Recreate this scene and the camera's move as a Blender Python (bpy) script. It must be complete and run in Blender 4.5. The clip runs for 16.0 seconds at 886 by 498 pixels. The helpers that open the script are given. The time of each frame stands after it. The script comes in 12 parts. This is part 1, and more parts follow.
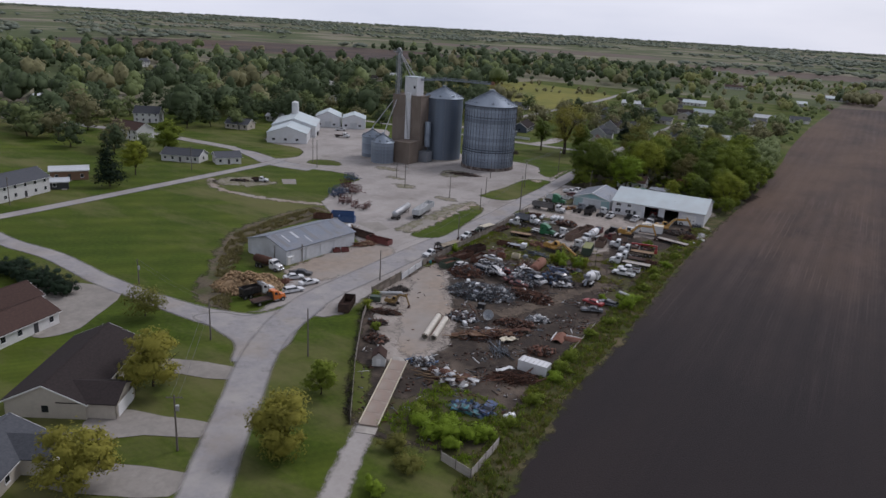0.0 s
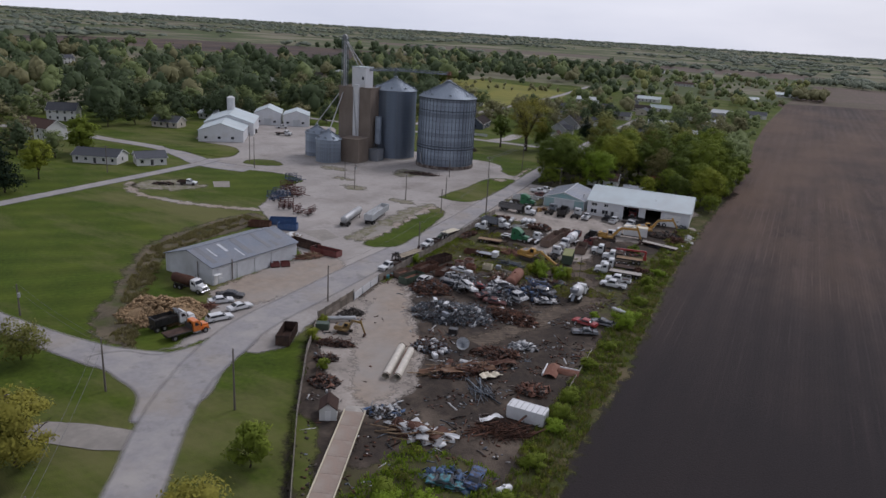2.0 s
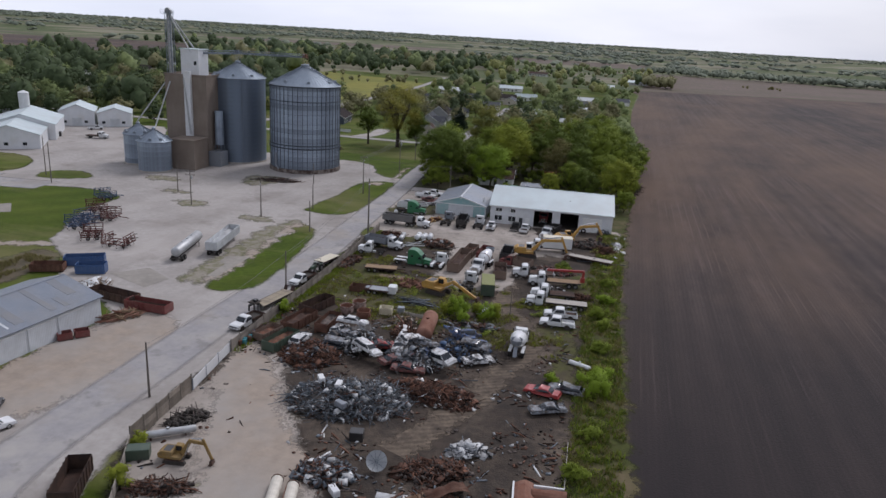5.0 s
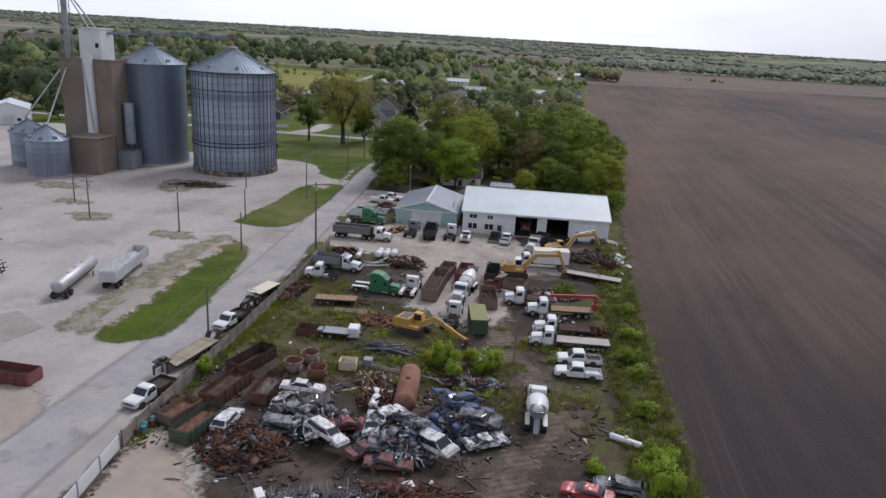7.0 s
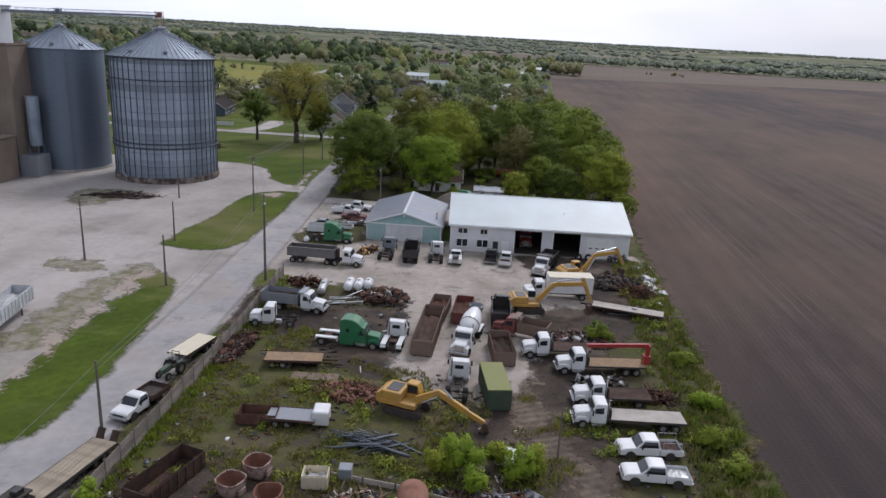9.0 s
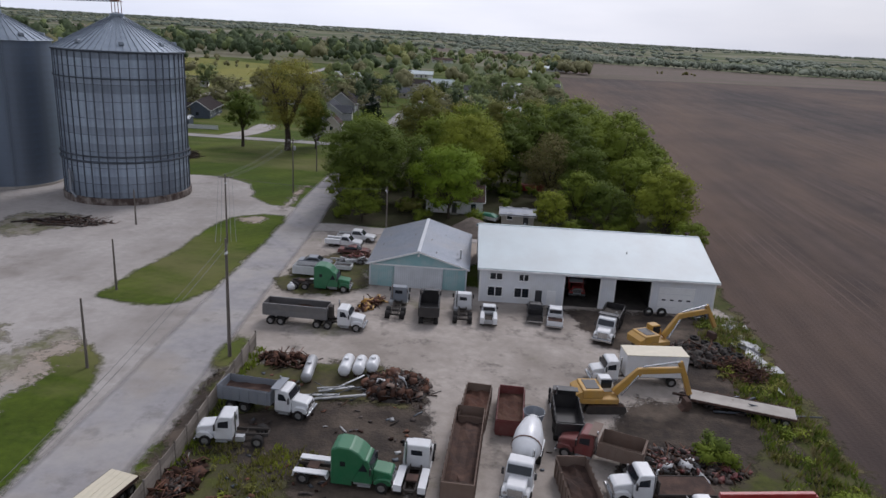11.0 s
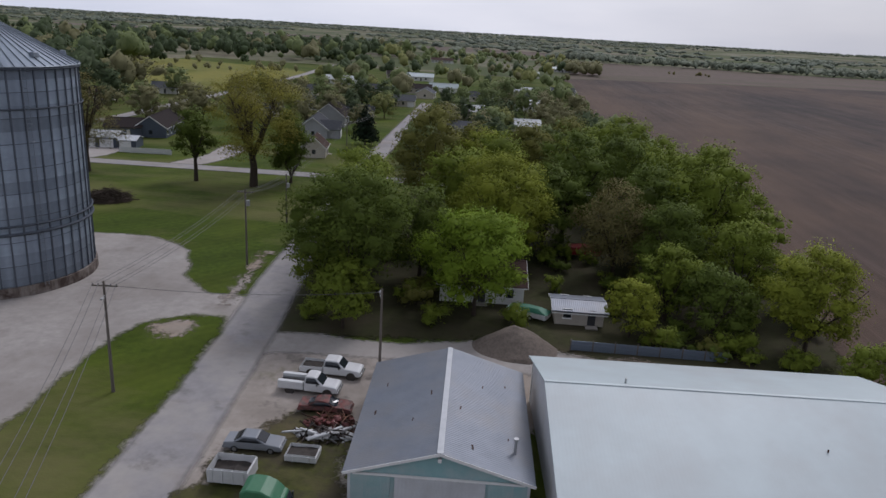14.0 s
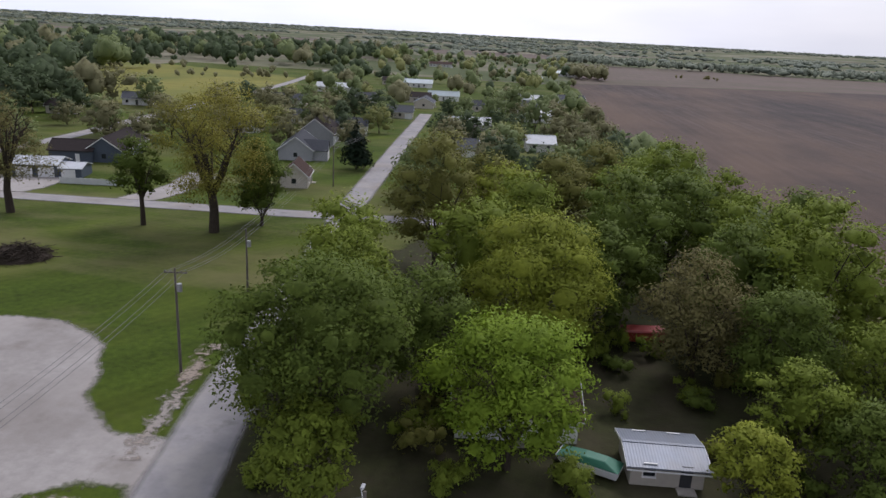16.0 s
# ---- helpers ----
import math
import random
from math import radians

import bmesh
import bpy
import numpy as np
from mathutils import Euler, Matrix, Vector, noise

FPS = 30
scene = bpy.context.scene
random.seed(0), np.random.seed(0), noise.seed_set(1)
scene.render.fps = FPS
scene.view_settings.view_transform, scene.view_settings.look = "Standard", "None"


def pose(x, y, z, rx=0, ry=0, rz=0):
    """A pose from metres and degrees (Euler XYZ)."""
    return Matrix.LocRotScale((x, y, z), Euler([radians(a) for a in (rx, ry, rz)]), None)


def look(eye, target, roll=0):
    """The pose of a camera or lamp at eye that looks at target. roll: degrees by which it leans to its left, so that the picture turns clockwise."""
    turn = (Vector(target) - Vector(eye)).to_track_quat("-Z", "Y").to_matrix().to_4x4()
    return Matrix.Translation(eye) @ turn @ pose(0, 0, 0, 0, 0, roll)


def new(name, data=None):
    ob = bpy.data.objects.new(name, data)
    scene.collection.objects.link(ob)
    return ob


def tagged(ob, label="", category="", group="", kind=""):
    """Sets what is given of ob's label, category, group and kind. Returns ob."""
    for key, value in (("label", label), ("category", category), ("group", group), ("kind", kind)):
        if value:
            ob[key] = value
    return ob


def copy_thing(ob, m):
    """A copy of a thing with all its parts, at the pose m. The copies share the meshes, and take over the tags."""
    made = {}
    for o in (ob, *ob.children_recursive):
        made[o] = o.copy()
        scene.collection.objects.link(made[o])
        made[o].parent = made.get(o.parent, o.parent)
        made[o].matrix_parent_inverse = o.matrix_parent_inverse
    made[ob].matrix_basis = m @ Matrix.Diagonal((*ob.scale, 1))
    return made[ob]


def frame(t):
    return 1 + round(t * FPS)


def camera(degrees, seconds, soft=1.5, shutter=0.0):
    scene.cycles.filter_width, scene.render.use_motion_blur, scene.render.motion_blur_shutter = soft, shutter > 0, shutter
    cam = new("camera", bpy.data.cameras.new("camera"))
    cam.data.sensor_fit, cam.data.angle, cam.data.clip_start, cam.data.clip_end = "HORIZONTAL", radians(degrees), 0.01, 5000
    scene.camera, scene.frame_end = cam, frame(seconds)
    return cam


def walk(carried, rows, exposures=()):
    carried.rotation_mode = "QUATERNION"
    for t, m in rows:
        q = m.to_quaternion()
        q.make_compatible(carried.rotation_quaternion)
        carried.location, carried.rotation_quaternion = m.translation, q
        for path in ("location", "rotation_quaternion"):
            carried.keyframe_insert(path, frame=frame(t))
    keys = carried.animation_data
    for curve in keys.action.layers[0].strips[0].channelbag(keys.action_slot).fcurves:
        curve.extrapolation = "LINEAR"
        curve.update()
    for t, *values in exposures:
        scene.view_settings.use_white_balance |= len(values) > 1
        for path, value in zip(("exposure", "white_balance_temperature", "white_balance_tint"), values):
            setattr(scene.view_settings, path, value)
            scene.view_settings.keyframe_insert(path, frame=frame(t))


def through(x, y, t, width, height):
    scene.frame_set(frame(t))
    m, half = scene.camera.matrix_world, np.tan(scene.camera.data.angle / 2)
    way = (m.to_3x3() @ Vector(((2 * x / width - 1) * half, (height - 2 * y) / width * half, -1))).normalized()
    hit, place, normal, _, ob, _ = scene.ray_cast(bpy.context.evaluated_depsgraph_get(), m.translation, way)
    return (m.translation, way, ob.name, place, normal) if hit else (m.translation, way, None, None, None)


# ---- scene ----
# camera: a drone that sinks and flies forward over the yard
cam = camera(63.71, 16.0)
# seconds, eye x y z, degrees down, degrees left of +y, lean
ROWS = [
    (0, 62.68, -103.38, 60.00, 17.60, 33.13, 3.37),
    (0.5, 58.52, -98.15, 58.47, 17.49, 32.22, 3.41),
    (1, 54.22, -92.68, 56.93, 17.38, 30.69, 3.40),
    (1.5, 49.81, -87.06, 55.19, 17.31, 29.76, 3.43),
    (2, 45.34, -81.17, 53.31, 17.24, 28.87, 3.49),
    (2.5, 40.92, -74.86, 51.79, 17.18, 28.67, 3.49),
    (3, 36.63, -68.54, 50.81, 17.11, 26.50, 3.44),
    (3.5, 32.12, -62.38, 49.84, 17.03, 23.12, 3.41),
    (4, 27.81, -55.91, 48.62, 17.01, 21.54, 3.42),
    (4.5, 23.63, -49.13, 47.32, 16.94, 19.47, 3.42),
    (5, 19.63, -42.30, 45.99, 16.89, 16.93, 3.38),
    (7.5, 2.76, -6.89, 39.16, 16.84, 11.09, 3.36),
    (8, -0.00, 0.00, 38.00, 16.83, 10.00, 3.36),
    (8.5, -2.59, 7.05, 36.78, 16.83, 8.96, 3.28),
    (9, -5.09, 14.03, 35.77, 16.84, 8.28, 3.23),
    (11.5, -15.01, 50.36, 33.58, 16.98, 8.30, 3.36),
    (12, -16.77, 57.95, 33.74, 17.06, 8.33, 3.36),
    (12.5, -18.65, 65.70, 33.86, 17.09, 8.24, 3.33),
    (13, -20.57, 73.65, 33.95, 17.10, 8.17, 3.35),
    (13.5, -22.40, 81.37, 34.15, 17.13, 8.08, 3.49),
    (14, -24.05, 88.94, 34.08, 17.07, 8.03, 3.31),
    (14.5, -25.77, 96.61, 34.09, 16.99, 7.96, 3.20),
    (15, -27.32, 104.28, 34.42, 16.99, 7.93, 3.25),
    (15.5, -28.96, 112.01, 34.69, 16.96, 7.89, 3.22),
    (16, -30.63, 119.72, 34.79, 16.92, 7.83, 3.14),
]
walk(cam, [(t, pose(x, y, z, 90 - down, 0, left) @ pose(0, 0, 0, 0, 0, lean)) for t, x, y, z, down, left, lean in ROWS],
     exposures=[(0, 0.06, 5920, 17), (3, 0.02, 5920, 17.5), (4, 0.10, 5920, 17), (5, 0.32, 5920, 16), (8, 0.52, 5920, 16), (9, 0.52, 5920, 16), (11.5, 0.16, 5920, 16), (12.5, -0.04, 5920, 16), (14.5, 0.12, 5920, 17), (16, 0.50, 5920, 18)])


# ---- light: a bright overcast sky, a soft low sun behind cloud ----
world = bpy.data.worlds.new("overcast_sky")
scene.world = world
world.use_nodes = True
wn, wl = world.node_tree.nodes, world.node_tree.links
wn.clear()
w_out = wn.new("ShaderNodeOutputWorld")
w_bg = wn.new("ShaderNodeBackground")
w_sky = wn.new("ShaderNodeTexSky")
w_sky.sky_type = "NISHITA"
w_sky.sun_disc = False
w_sky.sun_elevation = radians(48)
w_sky.sun_rotation = radians(19)
w_sky.dust_density = 3.0
w_scale = wn.new("ShaderNodeMix")
w_scale.data_type = "RGBA"
w_scale.blend_type = "MULTIPLY"
w_scale.inputs["Factor"].default_value = 1.0
w_scale.inputs["B"].default_value = (0.115, 0.115, 0.115, 1)
w_co = wn.new("ShaderNodeTexCoord")
w_map = wn.new("ShaderNodeMapping")
w_map.inputs["Scale"].default_value = (1.0, 1.0, 4.5)
w_cl = wn.new("ShaderNodeTexNoise")
w_cl.inputs["Scale"].default_value = 1.7
w_cl.inputs["Detail"].default_value = 5
w_cl.inputs["Roughness"].default_value = 0.5
w_ramp = wn.new("ShaderNodeValToRGB")
w_ramp.color_ramp.elements[0].position = 0.33
w_ramp.color_ramp.elements[0].color = (0.76, 0.785, 0.83, 1)
w_ramp.color_ramp.elements[1].position = 0.62
w_ramp.color_ramp.elements[1].color = (1.0, 0.995, 0.99, 1)
w_mix = wn.new("ShaderNodeMix")
w_mix.data_type = "RGBA"
w_mix.inputs["Factor"].default_value = 0.88
wl.new(w_sky.outputs["Color"], w_scale.inputs["A"])
wl.new(w_co.outputs["Generated"], w_map.inputs["Vector"])
wl.new(w_map.outputs["Vector"], w_cl.inputs["Vector"])
wl.new(w_cl.outputs["Fac"], w_ramp.inputs["Fac"])
wl.new(w_scale.outputs["Result"], w_mix.inputs["A"])
# cloud is brighter towards the horizon than overhead
w_sep = wn.new("ShaderNodeSeparateXYZ")
w_fall = wn.new("ShaderNodeMapRange")
w_fall.inputs["From Min"].default_value, w_fall.inputs["From Max"].default_value = 0.04, 0.55
w_fall.inputs["To Min"].default_value, w_fall.inputs["To Max"].default_value = 0.88, 0.74
w_dim = wn.new("ShaderNodeMix")
w_dim.data_type = "RGBA"
w_dim.blend_type = "MULTIPLY"
w_dim.inputs["Factor"].default_value = 1.0
wl.new(w_co.outputs["Generated"], w_sep.inputs["Vector"])
wl.new(w_sep.outputs["Z"], w_fall.inputs["Value"])
wl.new(w_ramp.outputs["Color"], w_dim.inputs["A"])
wl.new(w_fall.outputs["Result"], w_dim.inputs["B"])
# the cloud is thinner, and so brighter, towards the north-west
w_dot = wn.new("ShaderNodeVectorMath")
w_dot.operation = "DOT_PRODUCT"
w_dot.inputs[1].default_value = (-0.6, 0.8, 0.0)
w_side = wn.new("ShaderNodeMapRange")
w_side.interpolation_type = "SMOOTHSTEP"
w_side.inputs["From Min"].default_value, w_side.inputs["From Max"].default_value = 0.45, 1.0
w_side.inputs["To Min"].default_value, w_side.inputs["To Max"].default_value = 0.80, 1.16
w_west = wn.new("ShaderNodeMix")
w_west.data_type = "RGBA"
w_west.blend_type = "MULTIPLY"
w_west.inputs["Factor"].default_value = 1.0
wl.new(w_co.outputs["Generated"], w_dot.inputs[0])
wl.new(w_dot.outputs["Value"], w_side.inputs["Value"])
wl.new(w_dim.outputs["Result"], w_west.inputs["A"])
wl.new(w_side.outputs["Result"], w_west.inputs["B"])
wl.new(w_west.outputs["Result"], w_mix.inputs["B"])
wl.new(w_mix.outputs["Result"], w_bg.inputs["Color"])
wl.new(w_bg.outputs["Background"], w_out.inputs["Surface"])
w_bg.inputs["Strength"].default_value = 0.88

sun = new("sun", bpy.data.lights.new("sun", "SUN"))
sun.data.energy = 1.5
sun.data.angle = radians(20)
sun.data.color = (1.0, 0.95, 0.88)
sun.matrix_world = look((0, 0, 100), (-30, -85, 0))
scene.view_settings.exposure = 0.0


# ---- materials ----
def material(name, col, col2=None, scale=2.0, rough=0.8, metal=0.0, bump=0.0, bump_scale=None, stain=None, stain_scale=0.15,
             stain_at=0.55, stain_soft=0.15, vary=0.0, island=0.0, detail=6.0, coat=0.0, squash=None, bump_dist=0.05):
    """A surface of two tones by fine noise, stained by coarse noise, with relief; vary shifts it from object to object."""
    m = bpy.data.materials.new(name)
    m.use_nodes = True
    nt, nl = m.node_tree.nodes, m.node_tree.links
    bsdf = nt["Principled BSDF"]
    co = nt.new("ShaderNodeTexCoord")
    vec = co.outputs["Object"]
    if squash:
        mp = nt.new("ShaderNodeMapping")
        mp.inputs["Scale"].default_value = squash
        nl.new(vec, mp.inputs["Vector"])
        vec = mp.outputs["Vector"]
    n1 = nt.new("ShaderNodeTexNoise")
    n1.inputs["Scale"].default_value = scale
    n1.inputs["Detail"].default_value = detail
    n1.inputs["Roughness"].default_value = 0.65
    nl.new(vec, n1.inputs["Vector"])
    r1 = nt.new("ShaderNodeMapRange")
    r1.inputs["From Min"].default_value, r1.inputs["From Max"].default_value = 0.32, 0.68
    nl.new(n1.outputs["Fac"], r1.inputs["Value"])
    mix = nt.new("ShaderNodeMix")
    mix.data_type = "RGBA"
    mix.inputs["A"].default_value = (*col, 1)
    mix.inputs["B"].default_value = (*(col2 or [c * 0.75 for c in col]), 1)
    nl.new(r1.outputs["Result"], mix.inputs["Factor"])
    out = mix.outputs["Result"]
    if stain:
        n2 = nt.new("ShaderNodeTexNoise")
        n2.inputs["Scale"].default_value = stain_scale
        n2.inputs["Detail"].default_value = 7
        n2.inputs["Roughness"].default_value = 0.62
        nl.new(co.outputs["Object"], n2.inputs["Vector"])
        r2 = nt.new("ShaderNodeMapRange")
        r2.inputs["From Min"].default_value, r2.inputs["From Max"].default_value = stain_at - stain_soft, stain_at + stain_soft
        nl.new(n2.outputs["Fac"], r2.inputs["Value"])
        mix2 = nt.new("ShaderNodeMix")
        mix2.data_type = "RGBA"
        nl.new(r2.outputs["Result"], mix2.inputs["Factor"])
        nl.new(out, mix2.inputs["A"])
        mix2.inputs["B"].default_value = (*stain, 1)
        out = mix2.outputs["Result"]
    if vary or island:
        rnd = nt.new("ShaderNodeObjectInfo") if vary else nt.new("ShaderNodeNewGeometry")
        r3 = nt.new("ShaderNodeMapRange")
        a = vary or island
        r3.inputs["To Min"].default_value, r3.inputs["To Max"].default_value = 1 - a, 1 + a
        nl.new(rnd.outputs["Random" if vary else "Random Per Island"], r3.inputs["Value"])
        hsv = nt.new("ShaderNodeHueSaturation")
        nl.new(r3.outputs["Result"], hsv.inputs["Value"])
        nl.new(out, hsv.inputs["Color"])
        out = hsv.outputs["Color"]
    nl.new(out, bsdf.inputs["Base Color"])
    bsdf.inputs["Roughness"].default_value = rough
    bsdf.inputs["Metallic"].default_value = metal
    if rough >= 0.7:
        bsdf.inputs["Specular IOR Level"].default_value = 0.12
    bsdf.inputs["Coat Weight"].default_value = coat
    if bump:
        nb = nt.new("ShaderNodeTexNoise")
        nb.inputs["Scale"].default_value = bump_scale or scale * 3
        nb.inputs["Detail"].default_value = 4
        nl.new(vec, nb.inputs["Vector"])
        b = nt.new("ShaderNodeBump")
        b.inputs["Strength"].default_value = bump
        b.inputs["Distance"].default_value = bump_dist
        nl.new(nb.outputs["Fac"], b.inputs["Height"])
        nl.new(b.outputs["Normal"], bsdf.inputs["Normal"])
    return m


def streaks(m, pitch, amount, dist, turn=0.0):
    """Lightens and darkens a surface in uneven lines one pitch apart."""
    nt, nl = m.node_tree.nodes, m.node_tree.links
    bsdf = nt["Principled BSDF"]
    src = bsdf.inputs["Base Color"].links[0].from_socket
    co = nt.new("ShaderNodeTexCoord")
    mp = nt.new("ShaderNodeMapping")
    mp.inputs["Rotation"].default_value = (0, 0, radians(turn))
    w = nt.new("ShaderNodeTexWave")
    w.inputs["Scale"].default_value = 0.314159 / pitch
    w.inputs["Distortion"].default_value = dist
    w.inputs["Detail"].default_value = 3
    w.inputs["Detail Scale"].default_value = 0.5
    n = nt.new("ShaderNodeTexNoise")
    n.inputs["Scale"].default_value = 0.35 / pitch
    n.inputs["Detail"].default_value = 4
    mul = nt.new("ShaderNodeMath")
    mul.operation = "MULTIPLY"
    r = nt.new("ShaderNodeMapRange")
    r.inputs["From Max"].default_value = 0.7
    r.inputs["To Min"].default_value, r.inputs["To Max"].default_value = 1 - amount, 1 + amount
    h = nt.new("ShaderNodeHueSaturation")
    nl.new(co.outputs["Object"], mp.inputs["Vector"])
    nl.new(mp.outputs["Vector"], w.inputs["Vector"])
    nl.new(mp.outputs["Vector"], n.inputs["Vector"])
    nl.new(w.outputs["Fac"], mul.inputs[0])
    nl.new(n.outputs["Fac"], mul.inputs[1])
    nl.new(mul.outputs["Value"], r.inputs["Value"])
    nl.new(r.outputs["Result"], h.inputs["Value"])
    nl.new(src, h.inputs["Color"])
    nl.new(h.outputs["Color"], bsdf.inputs["Base Color"])
    return m


def blotches(m, col, scale, at, soft, strength=0.8, stretch=(1, 1, 1)):
    """Lays ragged patches of another colour over a surface: oil, mud, dry grass, worn paint."""
    nt, nl = m.node_tree.nodes, m.node_tree.links
    bsdf = nt["Principled BSDF"]
    src = bsdf.inputs["Base Color"].links[0].from_socket
    co = nt.new("ShaderNodeTexCoord")
    mp = nt.new("ShaderNodeMapping")
    mp.inputs["Scale"].default_value = stretch
    mp.inputs["Location"].default_value = (17.3, 4.1, 9.2)
    n = nt.new("ShaderNodeTexNoise")
    n.inputs["Scale"].default_value = scale
    n.inputs["Detail"].default_value = 8
    n.inputs["Roughness"].default_value = 0.66
    r = nt.new("ShaderNodeMapRange")
    r.inputs["From Min"].default_value, r.inputs["From Max"].default_value = at - soft, at + soft
    r.inputs["To Max"].default_value = strength
    x = nt.new("ShaderNodeMix")
    x.data_type = "RGBA"
    x.inputs["B"].default_value = (*col, 1)
    nl.new(co.outputs["Object"], mp.inputs["Vector"])
    nl.new(mp.outputs["Vector"], n.inputs["Vector"])
    nl.new(n.outputs["Fac"], r.inputs["Value"])
    nl.new(r.outputs["Result"], x.inputs["Factor"])
    nl.new(src, x.inputs["A"])
    nl.new(x.outputs["Result"], bsdf.inputs["Base Color"])
    return m


def ribbed(m, axis, pitch, strength=0.5, turn=0.0, dist=0.03):
    """Adds the relief of corrugated sheet to a material: ribs one pitch apart along an axis of the thing."""
    nt, nl = m.node_tree.nodes, m.node_tree.links
    co = nt.new("ShaderNodeTexCoord")
    mp = nt.new("ShaderNodeMapping")
    mp.inputs["Rotation"].default_value = (0, 0, turn)
    w = nt.new("ShaderNodeTexWave")
    w.bands_direction = axis
    w.inputs["Scale"].default_value = 0.314159 / pitch
    b = nt.new("ShaderNodeBump")
    b.inputs["Strength"].default_value = strength
    b.inputs["Distance"].default_value = dist
    nl.new(co.outputs["Object"], mp.inputs["Vector"])
    nl.new(mp.outputs["Vector"], w.inputs["Vector"])
    nl.new(w.outputs["Fac"], b.inputs["Height"])
    nl.new(b.outputs["Normal"], nt["Principled BSDF"].inputs["Normal"])
    return m


# ---- building kit ----
def part(name, bm, mat, parent=None, label="", smooth=False):
    """One bmesh as one mesh object, under a thing or a part."""
    me = bpy.data.meshes.new(name)
    bm.to_mesh(me)
    bm.free()
    if smooth:
        me.polygons.foreach_set("use_smooth", [True] * len(me.polygons))
    me.materials.append(mat)
    ob = new(name, me)
    if parent:
        ob.parent = parent
    if label:
        ob["label"] = label
    return ob


def raw(name, verts, faces, mat, parent=None, label="", normals=None):
    """A mesh object from arrays of vertices and faces."""
    me = bpy.data.meshes.new(name)
    verts = np.asarray(verts, dtype=np.float32)
    faces = np.asarray(faces, dtype=np.int32)
    k = faces.shape[1]
    me.vertices.add(len(verts))
    me.vertices.foreach_set("co", verts.ravel())
    me.loops.add(faces.size)
    me.loops.foreach_set("vertex_index", faces.ravel())
    me.polygons.add(len(faces))
    me.polygons.foreach_set("loop_start", np.arange(0, faces.size, k, dtype=np.int32))
    me.update(calc_edges=True)
    if normals is not None:
        me.normals_split_custom_set_from_vertices(np.asarray(normals, dtype=np.float32))
    me.materials.append(mat)
    ob = new(name, me)
    if parent:
        ob.parent = parent
    if label:
        ob["label"] = label
    return ob


def thing(name, x, y, z=0.0, turn=0.0, label="", category="", group="", kind=""):
    """An Empty at the base of a thing, turned in degrees about z."""
    ob = new(name)
    ob.empty_display_size = 0.3
    ob.matrix_basis = pose(x, y, z, 0, 0, turn)
    return tagged(ob, label, category, group, kind)


def box(bm, sx, sy, sz, x=0, y=0, z=0, rx=0, ry=0, rz=0, bevel=0.0, taper=1.0, taper_x=None):
    """A box of that size, its base's middle at x, y, z; taper narrows its top."""
    r = bmesh.ops.create_cube(bm, size=1)
    vs = r["verts"]
    tx = taper if taper_x is None else taper_x
    for v in vs:
        top = v.co.z > 0
        v.co = Vector((v.co.x * sx * (tx if top else 1), v.co.y * sy * (taper if top else 1), (v.co.z + 0.5) * sz))
    if bevel:
        es = list({e for v in vs for e in v.link_edges})
        rb = bmesh.ops.bevel(bm, geom=es, offset=bevel, segments=1, affect="EDGES", profile=0.7)
        vs = list({v for f in rb["faces"] for v in f.verts} | {v for v in vs if v.is_valid})
    bmesh.ops.transform(bm, matrix=pose(x, y, z, rx, ry, rz), verts=vs)
    return vs


def tube(bm, r, length, x=0, y=0, z=0, rx=0, ry=0, rz=0, seg=12, r2=None, caps=True):
    """A cylinder or cone that stands on x, y, z before it is turned."""
    res = bmesh.ops.create_cone(bm, cap_ends=caps, segments=seg, radius1=r, radius2=r if r2 is None else r2, depth=length)
    bmesh.ops.transform(bm, matrix=pose(x, y, z, rx, ry, rz) @ Matrix.Translation((0, 0, length / 2)), verts=res["verts"])
    return res["verts"]


def rod(bm, a, b, r, seg=6, r2=None):
    """A round bar from a to b."""
    a, b = Vector(a), Vector(b)
    d = b - a
    res = bmesh.ops.create_cone(bm, cap_ends=True, segments=seg, radius1=r, radius2=r if r2 is None else r2, depth=d.length)
    m = Matrix.Translation((a + b) / 2) @ d.to_track_quat("Z", "Y").to_matrix().to_4x4()
    bmesh.ops.transform(bm, matrix=m, verts=res["verts"])
    return res["verts"]


def beam(bm, a, b, w, h):
    """A square bar from a to b."""
    a, b = Vector(a), Vector(b)
    d = b - a
    r = bmesh.ops.create_cube(bm, size=1)
    m = Matrix.Translation((a + b) / 2) @ d.to_track_quat("X", "Z").to_matrix().to_4x4() @ Matrix.Diagonal((d.length, w, h, 1))
    bmesh.ops.transform(bm, matrix=m, verts=r["verts"])
    return r["verts"]


def profile(bm, pts, width, x=0, y=0, z=0, rz=0, inset=0.0):
    """A side outline in x and z pulled to a width along y; inset narrows the points above the outline's middle."""
    zs = [p[1] for p in pts]
    mid = (min(zs) + max(zs)) / 2
    a, b = [], []
    for px_, pz_ in pts:
        w = width / 2 - (inset * (pz_ - mid) / max(1e-6, max(zs) - mid) if pz_ > mid else 0)
        a.append(bm.verts.new((px_, -w, pz_)))
        b.append(bm.verts.new((px_, w, pz_)))
    n = len(pts)
    bm.faces.new(a)
    bm.faces.new(list(reversed(b)))
    for i in range(n):
        j = (i + 1) % n
        bm.faces.new((a[j], a[i], b[i], b[j]))
    bmesh.ops.recalc_face_normals(bm, faces=[f for f in bm.faces if all(v in set(a + b) for v in f.verts)])
    bmesh.ops.transform(bm, matrix=pose(x, y, z, 0, 0, rz), verts=a + b)
    return a + b


